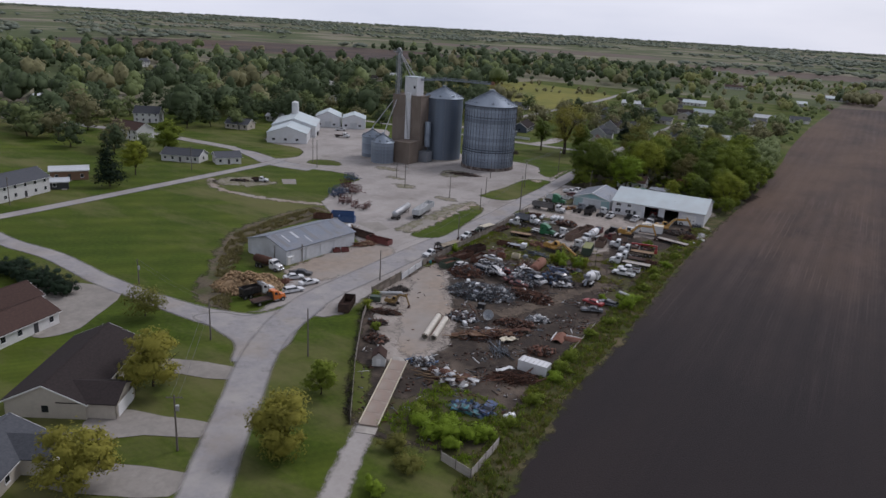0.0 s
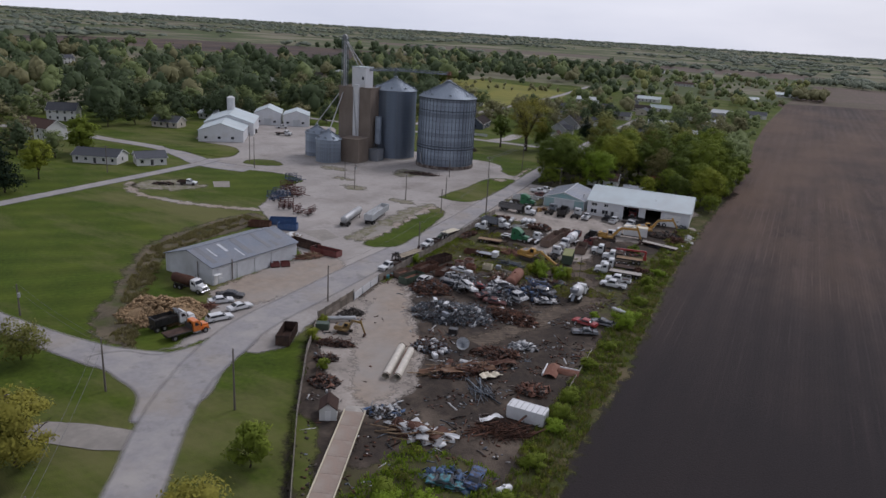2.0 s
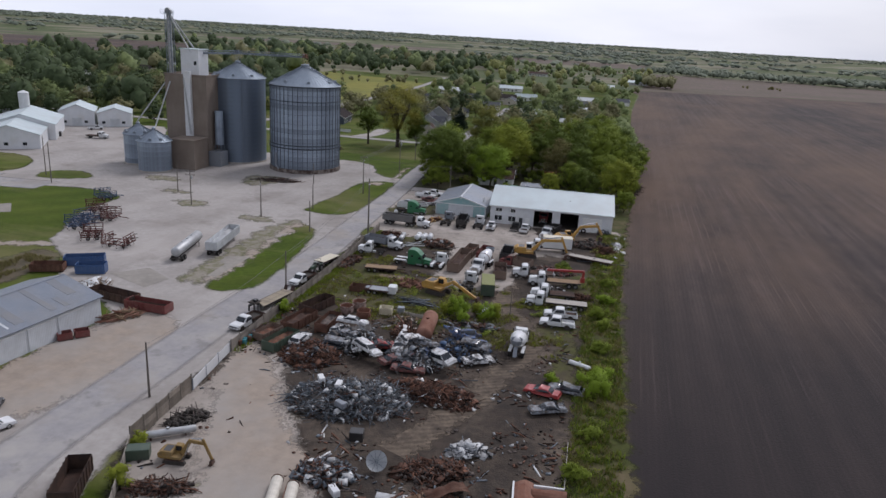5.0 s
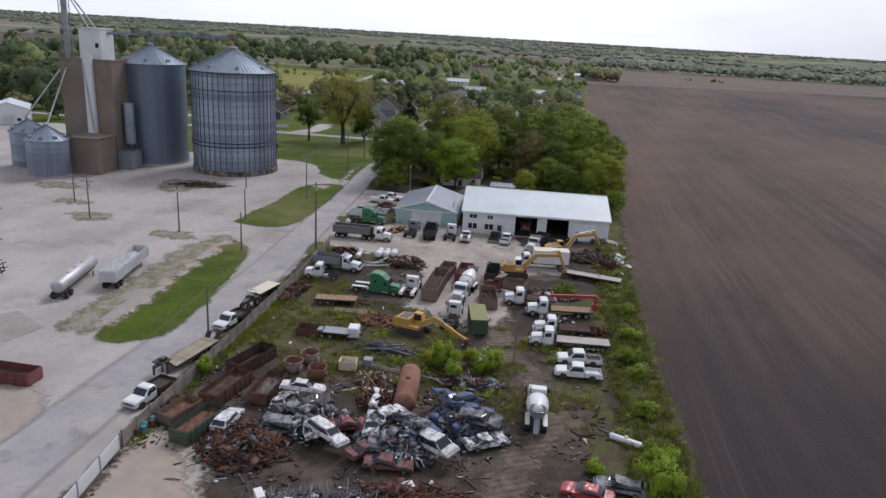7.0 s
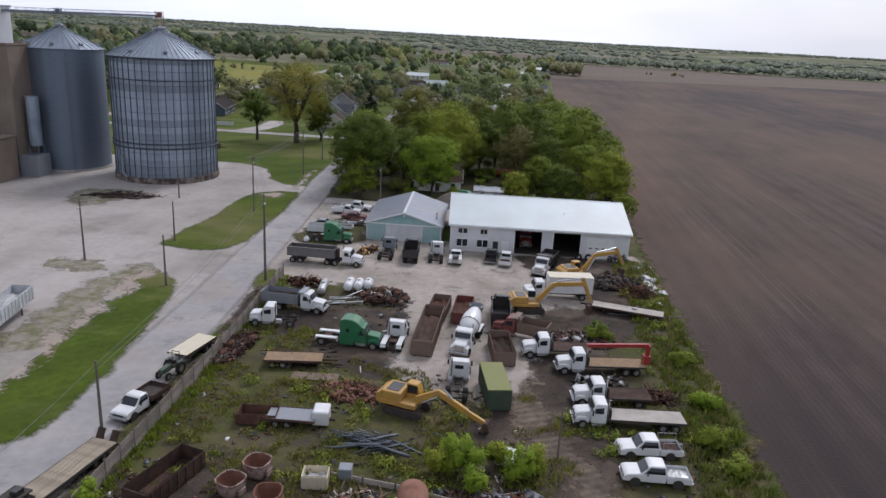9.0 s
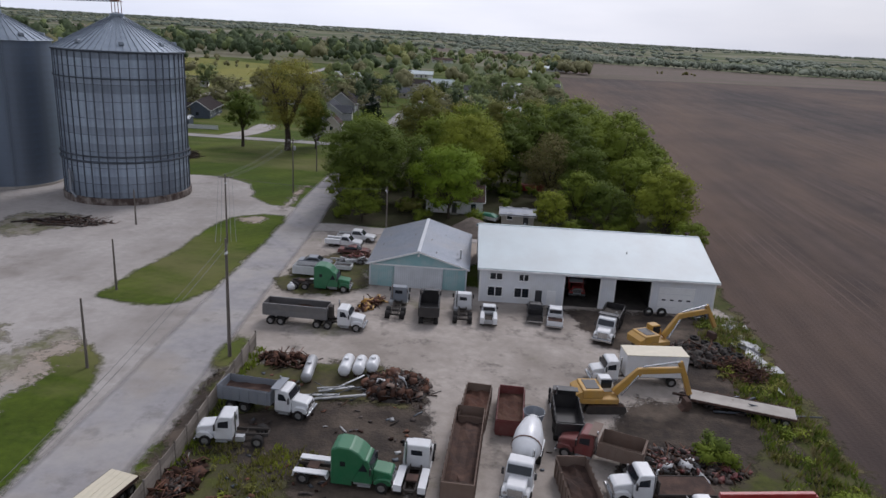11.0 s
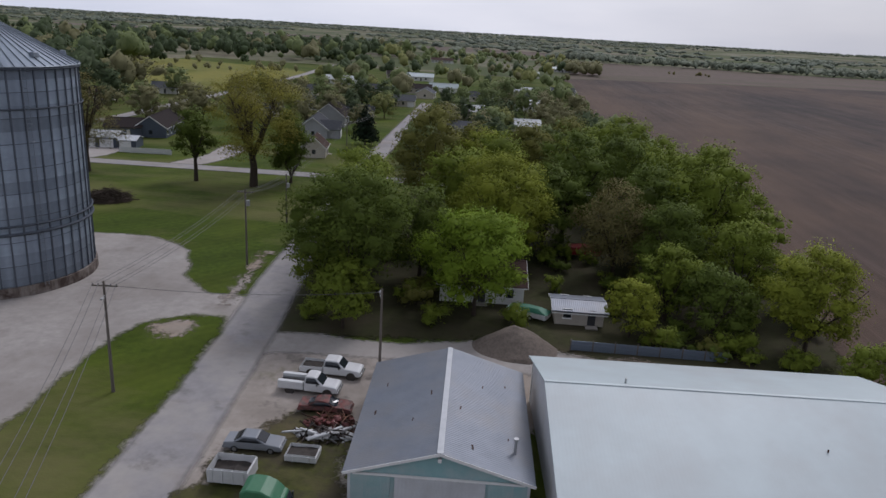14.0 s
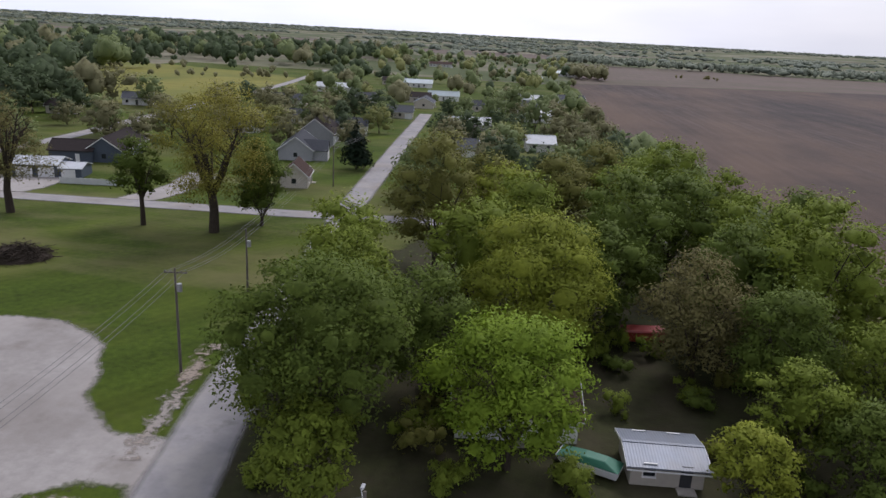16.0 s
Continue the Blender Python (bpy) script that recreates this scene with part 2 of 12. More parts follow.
def smooth_ring(pts, steps=6, wob=0.0, size=4.0, closed=True):
    """A closed line through the points, rounded and a little uneven."""
    n = len(pts)
    out = []
    rng = range(n) if closed else range(n - 1)
    for i in rng:
        p = [Vector(pts[(i + k) % n]) if closed else Vector(pts[min(max(i + k, 0), n - 1)]) for k in (-1, 0, 1, 2)]
        for s in range(steps):
            t = s / steps
            q = 0.5 * (2 * p[1] + (p[2] - p[0]) * t + (2 * p[0] - 5 * p[1] + 4 * p[2] - p[3]) * t * t + (3 * p[1] - p[0] - 3 * p[2] + p[3]) * t ** 3)
            if wob:
                q = q + wob * Vector((noise.noise((q.x / size, q.y / size, 3.1)), noise.noise((q.x / size, q.y / size, 9.7))))
            out.append(q)
    if not closed:
        out.append(Vector(pts[-1]))
    return out


def edge_distance(P, ring):
    """How far each point lies inside a closed line, in metres (below nought outside)."""
    A = np.asarray(ring, float)
    B = np.roll(A, -1, axis=0)
    out = np.full(len(P), 1e9)
    inside = np.zeros(len(P), bool)
    for a, b in zip(A, B):
        d = b - a
        t = np.clip(((P - a) @ d) / max(1e-9, d @ d), 0, 1)
        out = np.minimum(out, np.hypot(*(P - a - t[:, None] * d).T))
        cross = (a[1] > P[:, 1]) != (b[1] > P[:, 1])
        if abs(b[1] - a[1]) > 1e-9:
            inside ^= cross & (P[:, 0] < (b[0] - a[0]) * (P[:, 1] - a[1]) / (b[1] - a[1]) + a[0])
    return np.where(inside, out, -out)


def feather(m, rag=0.7, soft=0.35):
    """Lets a ground surface thin out in ragged patches towards the edge of its sheet, by the sheet's own edge distance."""
    nt, nl = m.node_tree.nodes, m.node_tree.links
    bsdf, out = nt["Principled BSDF"], nt["Material Output"]
    at = nt.new("ShaderNodeAttribute")
    at.attribute_name = "edge"
    co = nt.new("ShaderNodeTexCoord")
    last = at.outputs["Fac"]
    for scale, amount in ((0.35, rag * 2.2), (1.8, rag * 1.4), (7.0, rag * 0.8)):
        n = nt.new("ShaderNodeTexNoise")
        n.inputs["Scale"].default_value = scale
        n.inputs["Detail"].default_value = 2
        nl.new(co.outputs["Object"], n.inputs["Vector"])
        r = nt.new("ShaderNodeMapRange")
        r.clamp = False
        r.inputs["To Min"].default_value, r.inputs["To Max"].default_value = -amount, amount
        nl.new(n.outputs["Fac"], r.inputs["Value"])
        a = nt.new("ShaderNodeMath")
        nl.new(last, a.inputs[0])
        nl.new(r.outputs["Result"], a.inputs[1])
        last = a.outputs["Value"]
    r = nt.new("ShaderNodeMapRange")
    r.inputs["From Min"].default_value, r.inputs["From Max"].default_value = -soft, soft
    nl.new(last, r.inputs["Value"])
    tr = nt.new("ShaderNodeBsdfTransparent")
    mx = nt.new("ShaderNodeMixShader")
    nl.new(r.outputs["Result"], mx.inputs["Fac"])
    nl.new(tr.outputs["BSDF"], mx.inputs[1])
    nl.new(bsdf.outputs["BSDF"], mx.inputs[2])
    nl.new(mx.outputs["Shader"], out.inputs["Surface"])
    return m


def edge_values(ob, values):
    a = ob.data.attributes.new("edge", "FLOAT", "POINT")
    a.data.foreach_set("value", np.asarray(values, dtype=np.float32))


def zone(name, pts, z, mat, steps=6, wob=0.6, size=4.0, label="", category=""):
    """A patch of ground: a flat sheet within a rounded outline."""
    ring = smooth_ring(pts, steps, wob, size) if steps else [Vector(p) for p in pts]
    A = np.array([(p.x, p.y) for p in ring])
    if steps and (A.max(axis=0) - A.min(axis=0)).max() < 250:
        # a close grid that knows its distance from the outline
        lo, hi = A.min(axis=0) - 2.0, A.max(axis=0) + 2.0
        cell = max(0.5, min(1.6, (hi - lo).max() / 90))
        nx, ny = (np.ceil((hi - lo) / cell)).astype(int) + 1
        P = np.array([(lo[0] + i * cell, lo[1] + j * cell) for j in range(ny) for i in range(nx)])
        e = edge_distance(P, A)
        q = np.array([(j * nx + i, j * nx + i + 1, (j + 1) * nx + i + 1, (j + 1) * nx + i) for j in range(ny - 1) for i in range(nx - 1)])
        q = q[e[q].max(axis=1) > -1.6]
        used = np.unique(q)
        back = np.zeros(len(P), int)
        back[used] = np.arange(len(used))
        ob = raw(name, np.column_stack([P[used], np.full(len(used), z)]), back[q], mat)
        edge_values(ob, e[used])
        return tagged(ob, label, category, kind="structure")
    bm = bmesh.new()
    f = bm.faces.new([bm.verts.new((p.x, p.y, z)) for p in ring])
    if f.normal.z < 0 or f.calc_area() < 0:
        f.normal_flip()
    bm.normal_update()
    if bm.faces[:][0].normal.z < 0:
        bmesh.ops.reverse_faces(bm, faces=bm.faces[:])
    bmesh.ops.triangulate(bm, faces=bm.faces[:], ngon_method="EAR_CLIP")
    ob = part(name, bm, mat)
    edge_values(ob, [9.0] * len(ob.data.vertices))
    return tagged(ob, label, category, kind="structure")


def strip(name, line, width, z, mat, label="", category="", wob=0.2, steps=8):
    """A road: a ribbon along a line, of one width or of one width a point."""
    c = smooth_ring(line, steps, 0, 1, closed=False)
    n = len(c)
    ws = [width] * n if not isinstance(width, (list, tuple)) else np.interp(np.linspace(0, len(width) - 1, n), range(len(width)), width)
    vs, fs, es = [], [], []
    for i, p in enumerate(c):
        d = (c[min(i + 1, n - 1)] - c[max(i - 1, 0)]).normalized()
        s = Vector((-d.y, d.x))
        half = ws[i] / 2
        for k in (-1, -0.6, 0, 0.6, 1):
            q = p + s * k * (half + 1.2 + wob * noise.noise((p.x / 5, p.y / 5, k * 7.0)))
            vs.append((q.x, q.y, z))
            es.append(half - abs(k) * (half + 1.2))
        if i:
            for k in range(4):
                fs.append((5 * i - 5 + k, 5 * i - 4 + k, 5 * i + 1 + k, 5 * i + k))
    ob = raw(name, vs, fs, mat)
    edge_values(ob, es)
    ob.data.update()
    if ob.data.polygons[0].normal.z < 0:
        ob.data.flip_normals()
    return tagged(ob, label, category, kind="structure")


# ---- surfaces ----
GRASS = blotches(streaks(streaks(material("mown_grass", (0.066, 0.099, 0.010), (0.035, 0.056, 0.006), scale=1.1, rough=0.95, bump=0.8, bump_scale=5, stain=(0.084, 0.108, 0.014), stain_scale=0.05, stain_at=0.56, stain_soft=0.14), 1.6, 0.06, 2.5, 35), 9.0, 0.14, 6.0, 40), (0.138, 0.128, 0.054), 0.045, 0.565, 0.08, 0.75, (0.35, 1.0, 1.0))
ROUGH_GRASS = blotches(material("rough_grass", (0.082, 0.090, 0.024), (0.042, 0.046, 0.016), scale=1.0, rough=0.95, bump=1.0, bump_scale=4, stain=(0.105, 0.088, 0.050), stain_scale=0.11, stain_at=0.55, stain_soft=0.1), (0.060, 0.050, 0.036), 0.30, 0.52, 0.08, 0.85)
FARLAND = blotches(material("far_farmland", (0.088, 0.108, 0.046), (0.066, 0.084, 0.036), scale=0.03, rough=0.95, stain=(0.200, 0.184, 0.130), stain_scale=0.004, stain_at=0.53, stain_soft=0.06), (0.118, 0.098, 0.082), 0.0026, 0.58, 0.03, 0.85, (1.0, 2.6, 1.0))
def wheel_lines(m, pitch, col, cover, strength, turn):
    """Thin pale tyre and tine lines along a field, one pitch apart, broken where they have washed out."""
    nt, nl = m.node_tree.nodes, m.node_tree.links
    bsdf = nt["Principled BSDF"]
    src = bsdf.inputs["Base Color"].links[0].from_socket
    co = nt.new("ShaderNodeTexCoord")
    mp = nt.new("ShaderNodeMapping")
    mp.inputs["Rotation"].default_value = (0, 0, radians(turn))
    w = nt.new("ShaderNodeTexWave")
    w.inputs["Scale"].default_value = 0.314159 / pitch
    w.inputs["Distortion"].default_value = 0.6
    r = nt.new("ShaderNodeMapRange")
    r.inputs["From Min"].default_value, r.inputs["From Max"].default_value = 0.90, 1.0
    sq = nt.new("ShaderNodeMapping")
    sq.inputs["Scale"].default_value = (1.0, 0.3, 1.0)
    n = nt.new("ShaderNodeTexNoise")
    n.inputs["Scale"].default_value = 0.09
    n.inputs["Detail"].default_value = 5
    k = nt.new("ShaderNodeMapRange")
    k.inputs["From Min"].default_value, k.inputs["From Max"].default_value = cover, cover + 0.12
    k.inputs["To Max"].default_value = strength
    mul = nt.new("ShaderNodeMath")
    mul.operation = "MULTIPLY"
    x = nt.new("ShaderNodeMix")
    x.data_type = "RGBA"
    x.inputs["B"].default_value = (*col, 1)
    nl.new(co.outputs["Object"], mp.inputs["Vector"])
    nl.new(mp.outputs["Vector"], w.inputs["Vector"])
    nl.new(mp.outputs["Vector"], sq.inputs["Vector"])
    nl.new(sq.outputs["Vector"], n.inputs["Vector"])
    nl.new(w.outputs["Fac"], r.inputs["Value"])
    nl.new(n.outputs["Fac"], k.inputs["Value"])
    nl.new(r.outputs["Result"], mul.inputs[0])
    nl.new(k.outputs["Result"], mul.inputs[1])
    nl.new(mul.outputs["Value"], x.inputs["Factor"])
    nl.new(src, x.inputs["A"])
    nl.new(x.outputs["Result"], bsdf.inputs["Base Color"])
    return m


def darken_south(m, y0, y1, col, strength):
    """Darker ground towards the southern end of the field, with a ragged edge."""
    nt, nl = m.node_tree.nodes, m.node_tree.links
    bsdf = nt["Principled BSDF"]
    src = bsdf.inputs["Base Color"].links[0].from_socket
    co = nt.new("ShaderNodeTexCoord")
    sep = nt.new("ShaderNodeSeparateXYZ")
    n = nt.new("ShaderNodeTexNoise")
    n.inputs["Scale"].default_value = 0.02
    n.inputs["Detail"].default_value = 6
    sh = nt.new("ShaderNodeMath")
    sh.operation = "MULTIPLY_ADD"
    sh.inputs[1].default_value = 90.0
    r = nt.new("ShaderNodeMapRange")
    r.interpolation_type = "SMOOTHSTEP"
    r.inputs["From Min"].default_value, r.inputs["From Max"].default_value = y0 + 45, y1 + 45
    r.inputs["To Max"].default_value = strength
    x = nt.new("ShaderNodeMix")
    x.data_type = "RGBA"
    x.inputs["B"].default_value = (*col, 1)
    nl.new(co.outputs["Object"], sep.inputs["Vector"])
    nl.new(co.outputs["Object"], n.inputs["Vector"])
    nl.new(n.outputs["Fac"], sh.inputs[0])
    nl.new(sep.outputs["Y"], sh.inputs[2])
    nl.new(sh.outputs["Value"], r.inputs["Value"])
    nl.new(r.outputs["Result"], x.inputs["Factor"])
    nl.new(src, x.inputs["A"])
    nl.new(x.outputs["Result"], bsdf.inputs["Base Color"])
    return m


def soil(name, col, col2, pale, rows=0.012):
    """Tilled ground: clods, drill rows along the field, wheel tracks and broad damp and dry swaths."""
    m = material(name, col, col2, scale=0.9, rough=0.96, stain=pale, stain_scale=rows, stain_at=0.54, stain_soft=0.13, squash=(1.0, 0.22, 1.0))
    m.node_tree.nodes["Principled BSDF"].inputs["Specular IOR Level"].default_value = 0.3
    for pitch, amount, dist in ((0.76, 0.14, 1.5), (4.6, 0.20, 2.0), (13.7, 0.18, 3.0)):
        streaks(m, pitch, amount, dist, -3.2)
    wheel_lines(m, 1.9, [c * 2.2 for c in col], 0.50, 0.6, -3.2)
    wheel_lines(m, 9.1, [c * 2.2 for c in col], 0.52, 0.45, -5.0)
    nt, nl = m.node_tree.nodes, m.node_tree.links
    bsdf = nt["Principled BSDF"]
    co = nt.new("ShaderNodeTexCoord")
    nb = nt.new("ShaderNodeTexNoise")
    nb.inputs["Scale"].default_value = 3.5
    b = nt.new("ShaderNodeBump")
    b.inputs["Strength"].default_value, b.inputs["Distance"].default_value = 0.9, 0.08
    nl.new(co.outputs["Object"], nb.inputs["Vector"])
    nl.new(nb.outputs["Fac"], b.inputs["Height"])
    nl.new(b.outputs["Normal"], bsdf.inputs["Normal"])
    return m


CONCRETE_FLAT = feather(material("worn_concrete_paving", (0.30, 0.277, 0.248), (0.24, 0.221, 0.199), scale=0.9, rough=0.9, bump=0.2, stain=(0.20, 0.185, 0.166), stain_scale=0.2, stain_at=0.58), 0.05, 0.05)
SOIL = darken_south(blotches(blotches(soil("tilled_soil", (0.052, 0.037, 0.034), (0.033, 0.024, 0.022), (0.080, 0.057, 0.048)), (0.116, 0.074, 0.050), 0.008, 0.50, 0.08, 0.75, (1.0, 0.35, 1.0)), (0.030, 0.022, 0.022), 0.02, 0.60, 0.10, 0.6, (1.0, 0.5, 1.0)), 150, 0, (0.0165, 0.0130, 0.0140), 0.92)
SOIL_PALE = material("dry_tilled_soil", (0.15, 0.118, 0.100), (0.118, 0.092, 0.080), scale=0.25, rough=0.95, stain=(0.10, 0.09, 0.06), stain_scale=0.01, stain_at=0.6, squash=(1.0, 0.1, 1.0))
GRAVEL = blotches(blotches(material("packed_limestone_gravel", (0.370, 0.346, 0.326), (0.290, 0.270, 0.254), scale=0.9, rough=0.95, bump=0.5, bump_scale=9, stain=(0.240, 0.218, 0.200), stain_scale=0.075, stain_at=0.56, stain_soft=0.13), (0.175, 0.152, 0.134), 0.16, 0.63, 0.08, 0.6), (0.40, 0.37, 0.345), 0.05, 0.57, 0.10, 0.6, (1, 0.3, 1))
LOT_GRAVEL = blotches(blotches(material("oil_stained_gravel", (0.385, 0.345, 0.308), (0.295, 0.263, 0.234), scale=0.9, rough=0.95, bump=0.5, bump_scale=9, stain=(0.230, 0.202, 0.176), stain_scale=0.12, stain_at=0.54, stain_soft=0.13), (0.070, 0.062, 0.055), 0.30, 0.62, 0.07, 0.75), (0.115, 0.115, 0.045), 0.12, 0.66, 0.05, 0.6)
DIRT_APRON = material("tan_dirt_apron", (0.330, 0.275, 0.225), (0.245, 0.205, 0.170), scale=0.5, rough=0.95, bump=0.4, bump_scale=7, stain=(0.30, 0.28, 0.26), stain_scale=0.07)
YARD_DIRT = blotches(material("oily_yard_dirt", (0.066, 0.052, 0.042), (0.034, 0.028, 0.024), scale=0.7, rough=0.93, bump=1.0, bump_scale=4, stain=(0.138, 0.110, 0.086), stain_scale=0.10, stain_at=0.57, stain_soft=0.1, bump_dist=0.12), (0.036, 0.031, 0.028), 0.28, 0.58, 0.07, 0.8)
ASPHALT = blotches(blotches(material("worn_grey_asphalt", (0.300, 0.288, 0.290), (0.240, 0.231, 0.234), scale=0.8, rough=0.9, bump=0.25, bump_scale=14, stain=(0.345, 0.325, 0.305), stain_scale=0.16, stain_at=0.56, stain_soft=0.12), (0.165, 0.155, 0.150), 0.22, 0.61, 0.04, 0.55), (0.26, 0.225, 0.19), 0.09, 0.58, 0.08, 0.5)
CONCRETE = material("weathered_concrete", (0.42, 0.39, 0.35), (0.34, 0.315, 0.285), scale=0.9, rough=0.9, bump=0.2, stain=(0.27, 0.25, 0.225), stain_scale=0.2, stain_at=0.58)
WEEDS = material("weedy_verge", (0.070, 0.078, 0.023), (0.042, 0.046, 0.017), scale=0.9, rough=0.95, bump=0.9, bump_scale=4, stain=(0.125, 0.100, 0.060), stain_scale=0.16, stain_at=0.56, stain_soft=0.1)
SOD_YELLOW = material("flowering_field", (0.225, 0.205, 0.048), (0.165, 0.160, 0.040), scale=0.06, rough=0.95, stain=(0.112, 0.132, 0.034), stain_scale=0.02)
for m_, k_ in ((GRASS, 0.4), (ROUGH_GRASS, 0.9), (GRAVEL, 0.35), (LOT_GRAVEL, 0.9), (DIRT_APRON, 1.1), (YARD_DIRT, 0.8), (ASPHALT, 0.07), (WEEDS, 1.0)):
    feather(m_, k_, 0.6 if m_ in (DIRT_APRON, LOT_GRAVEL, YARD_DIRT) else 0.45)
GALV = ribbed(streaks(material("galvanised_corrugated_steel", (0.30, 0.355, 0.425), (0.235, 0.28, 0.345), scale=0.5, rough=0.5, metal=0.3, stain=(0.17, 0.20, 0.25), stain_scale=0.16, stain_at=0.56, squash=(1, 1, 0.15), vary=0.26), 0.9, 0.08, 1.0, 0), "Z", 0.10, 0.35)
GALV_DARK = material("dull_galvanised_steel", (0.178, 0.228, 0.305), (0.136, 0.175, 0.238), scale=0.35, rough=0.5, metal=0.5, stain=(0.13, 0.15, 0.18), stain_scale=0.1, squash=(1, 1, 0.12))
STIFF = material("galvanised_stiffener", (0.25, 0.285, 0.325), (0.18, 0.205, 0.24), scale=1.0, rough=0.5, metal=0.6)
STIFF_DARK = material("dull_dark_stiffener", (0.105, 0.122, 0.152), (0.078, 0.090, 0.114), scale=1.0, rough=0.6, metal=0.3)
STAINED_BASE = material("stained_foundation_concrete", (0.30, 0.27, 0.245), (0.13, 0.105, 0.09), scale=1.3, rough=0.9, stain=(0.075, 0.055, 0.048), stain_scale=0.5, stain_at=0.50, stain_soft=0.08, squash=(1, 1, 0.12))
ROOF_GALV = material("silo_roof_steel", (0.27, 0.315, 0.37), (0.20, 0.24, 0.29), scale=0.6, rough=0.42, metal=0.5)
BROWN_CONC = material("brown_painted_concrete", (0.235, 0.196, 0.165), (0.200, 0.166, 0.140), scale=0.6, rough=0.9, stain=(0.155, 0.125, 0.102), stain_scale=0.09, stain_at=0.55, squash=(1, 1, 0.2))
WHITE_STEEL = ribbed(material("white_painted_steel_siding", (0.66, 0.67, 0.69), (0.57, 0.585, 0.605), scale=0.4, rough=0.45, stain=(0.56, 0.55, 0.52), stain_scale=0.25, stain_at=0.64), "X", 0.30, 0.35, 0.0, 0.02)
WHITE_ROOF = ribbed(material("white_steel_roof", (0.465, 0.535, 0.55), (0.415, 0.475, 0.49), scale=0.2, rough=0.5, stain=(0.40, 0.43, 0.435), stain_scale=0.12, stain_at=0.6), "X", 0.30, 0.10, 0.0, 0.015)
GREY_ROOF = ribbed(material("weathered_grey_steel_roof", (0.190, 0.212, 0.252), (0.150, 0.170, 0.205), scale=0.5, rough=0.5, metal=0.3, stain=(0.20, 0.20, 0.205), stain_scale=0.18, stain_at=0.6), "X", 0.25, 0.6)
GREY_ROOF_Y = ribbed(material("weathered_roof_sheets", (0.165, 0.172, 0.190), (0.130, 0.138, 0.155), scale=0.5, rough=0.5, metal=0.3, stain=(0.19, 0.185, 0.18), stain_scale=0.3, stain_at=0.62), "Y", 0.25, 0.6)
TEAL = ribbed(material("pale_teal_steel_siding", (0.25, 0.425, 0.43), (0.21, 0.36, 0.37), scale=0.5, rough=0.5, stain=(0.40, 0.44, 0.44), stain_scale=0.3), "X", 0.28, 0.5)
OLD_WHITE = ribbed(material("faded_white_siding", (0.56, 0.58, 0.60), (0.48, 0.50, 0.52), scale=0.4, rough=0.6, stain=(0.38, 0.385, 0.39), stain_scale=0.22, stain_at=0.58), "X", 0.28, 0.5)
RIDGE_PALE = material("pale_roof_sheet", (0.52, 0.54, 0.56), (0.42, 0.44, 0.46), scale=1.0, rough=0.5)
# near-black inner walls: the shade inside the bays painted into the colour
DARK_IN = material("dark_interior", (0.030, 0.028, 0.027), (0.018, 0.017, 0.017), scale=0.8, rough=0.9)
DRY_BRUSH = feather(blotches(material("dry_brown_brush", (0.105, 0.088, 0.060), (0.060, 0.052, 0.038), scale=0.9, rough=0.95, bump=1.0, bump_scale=3, stain=(0.150, 0.124, 0.084), stain_scale=0.2, stain_at=0.55), (0.060, 0.076, 0.020), 0.16, 0.57, 0.07, 0.75), 1.0, 0.6)
# grove ground darkened in its colour to stand for shade under the trees
SHADE_LITTER = feather(material("shaded_leaf_litter", (0.050, 0.054, 0.022), (0.032, 0.033, 0.016), scale=0.8, rough=0.95, bump=0.8, bump_scale=4, stain=(0.062, 0.052, 0.034), stain_scale=0.16, stain_at=0.56), 1.0, 0.5)
THIN_GRASS = feather(blotches(material("gravel_with_thin_grass", (0.270, 0.245, 0.205), (0.205, 0.185, 0.150), scale=0.9, rough=0.95, bump=0.5, bump_scale=8), (0.105, 0.110, 0.045), 0.6, 0.52, 0.08, 0.75), 1.0, 0.7)
# floor colour taken nearly to black to carry the gloom of the bays
YARD_FLOOR = material("oil_black_floor", (0.055, 0.050, 0.046), (0.032, 0.029, 0.027), scale=0.8, rough=0.8, stain=(0.085, 0.076, 0.068), stain_scale=0.3)
TRIM_W = material("white_trim", (0.74, 0.74, 0.73), (0.66, 0.66, 0.65), scale=2, rough=0.5)
GLASS = material("dark_window_glass", (0.020, 0.024, 0.030), (0.014, 0.017, 0.022), scale=1, rough=0.08)
DOOR_DARK = material("dark_door_paint", (0.040, 0.042, 0.046), scale=2, rough=0.5)
WOOD_POLE = material("weathered_pole_wood", (0.175, 0.155, 0.135), (0.110, 0.096, 0.084), scale=6, rough=0.9, squash=(1, 1, 0.1), bump=0.4)
WIRE = material("cable_black", (0.10, 0.10, 0.10), scale=1, rough=0.6)
RUST = material("rusted_steel", (0.100, 0.048, 0.033), (0.060, 0.034, 0.028), scale=1.6, rough=0.85, bump=0.4, stain=(0.145, 0.084, 0.060), stain_scale=0.7, stain_at=0.57, vary=0.25)
RUST_DARK = material("dark_rusty_steel", (0.062, 0.040, 0.033), (0.036, 0.028, 0.026), scale=1.8, rough=0.85, bump=0.4, stain=(0.105, 0.065, 0.05), stain_scale=0.8, vary=0.2)
RUST_RED = material("red_primer_rust", (0.180, 0.084, 0.057), (0.130, 0.062, 0.045), scale=1.2, rough=0.8, stain=(0.25, 0.14, 0.105), stain_scale=0.5, vary=0.12)
SCRAP_MIX = material("mixed_scrap_steel", (0.105, 0.085, 0.075), (0.032, 0.028, 0.027), scale=1.4, rough=0.7, metal=0.2, island=0.85)
SCRAP_RUST = material("mixed_rusty_scrap", (0.125, 0.060, 0.038), (0.040, 0.028, 0.025), scale=1.4, rough=0.85, island=0.8)
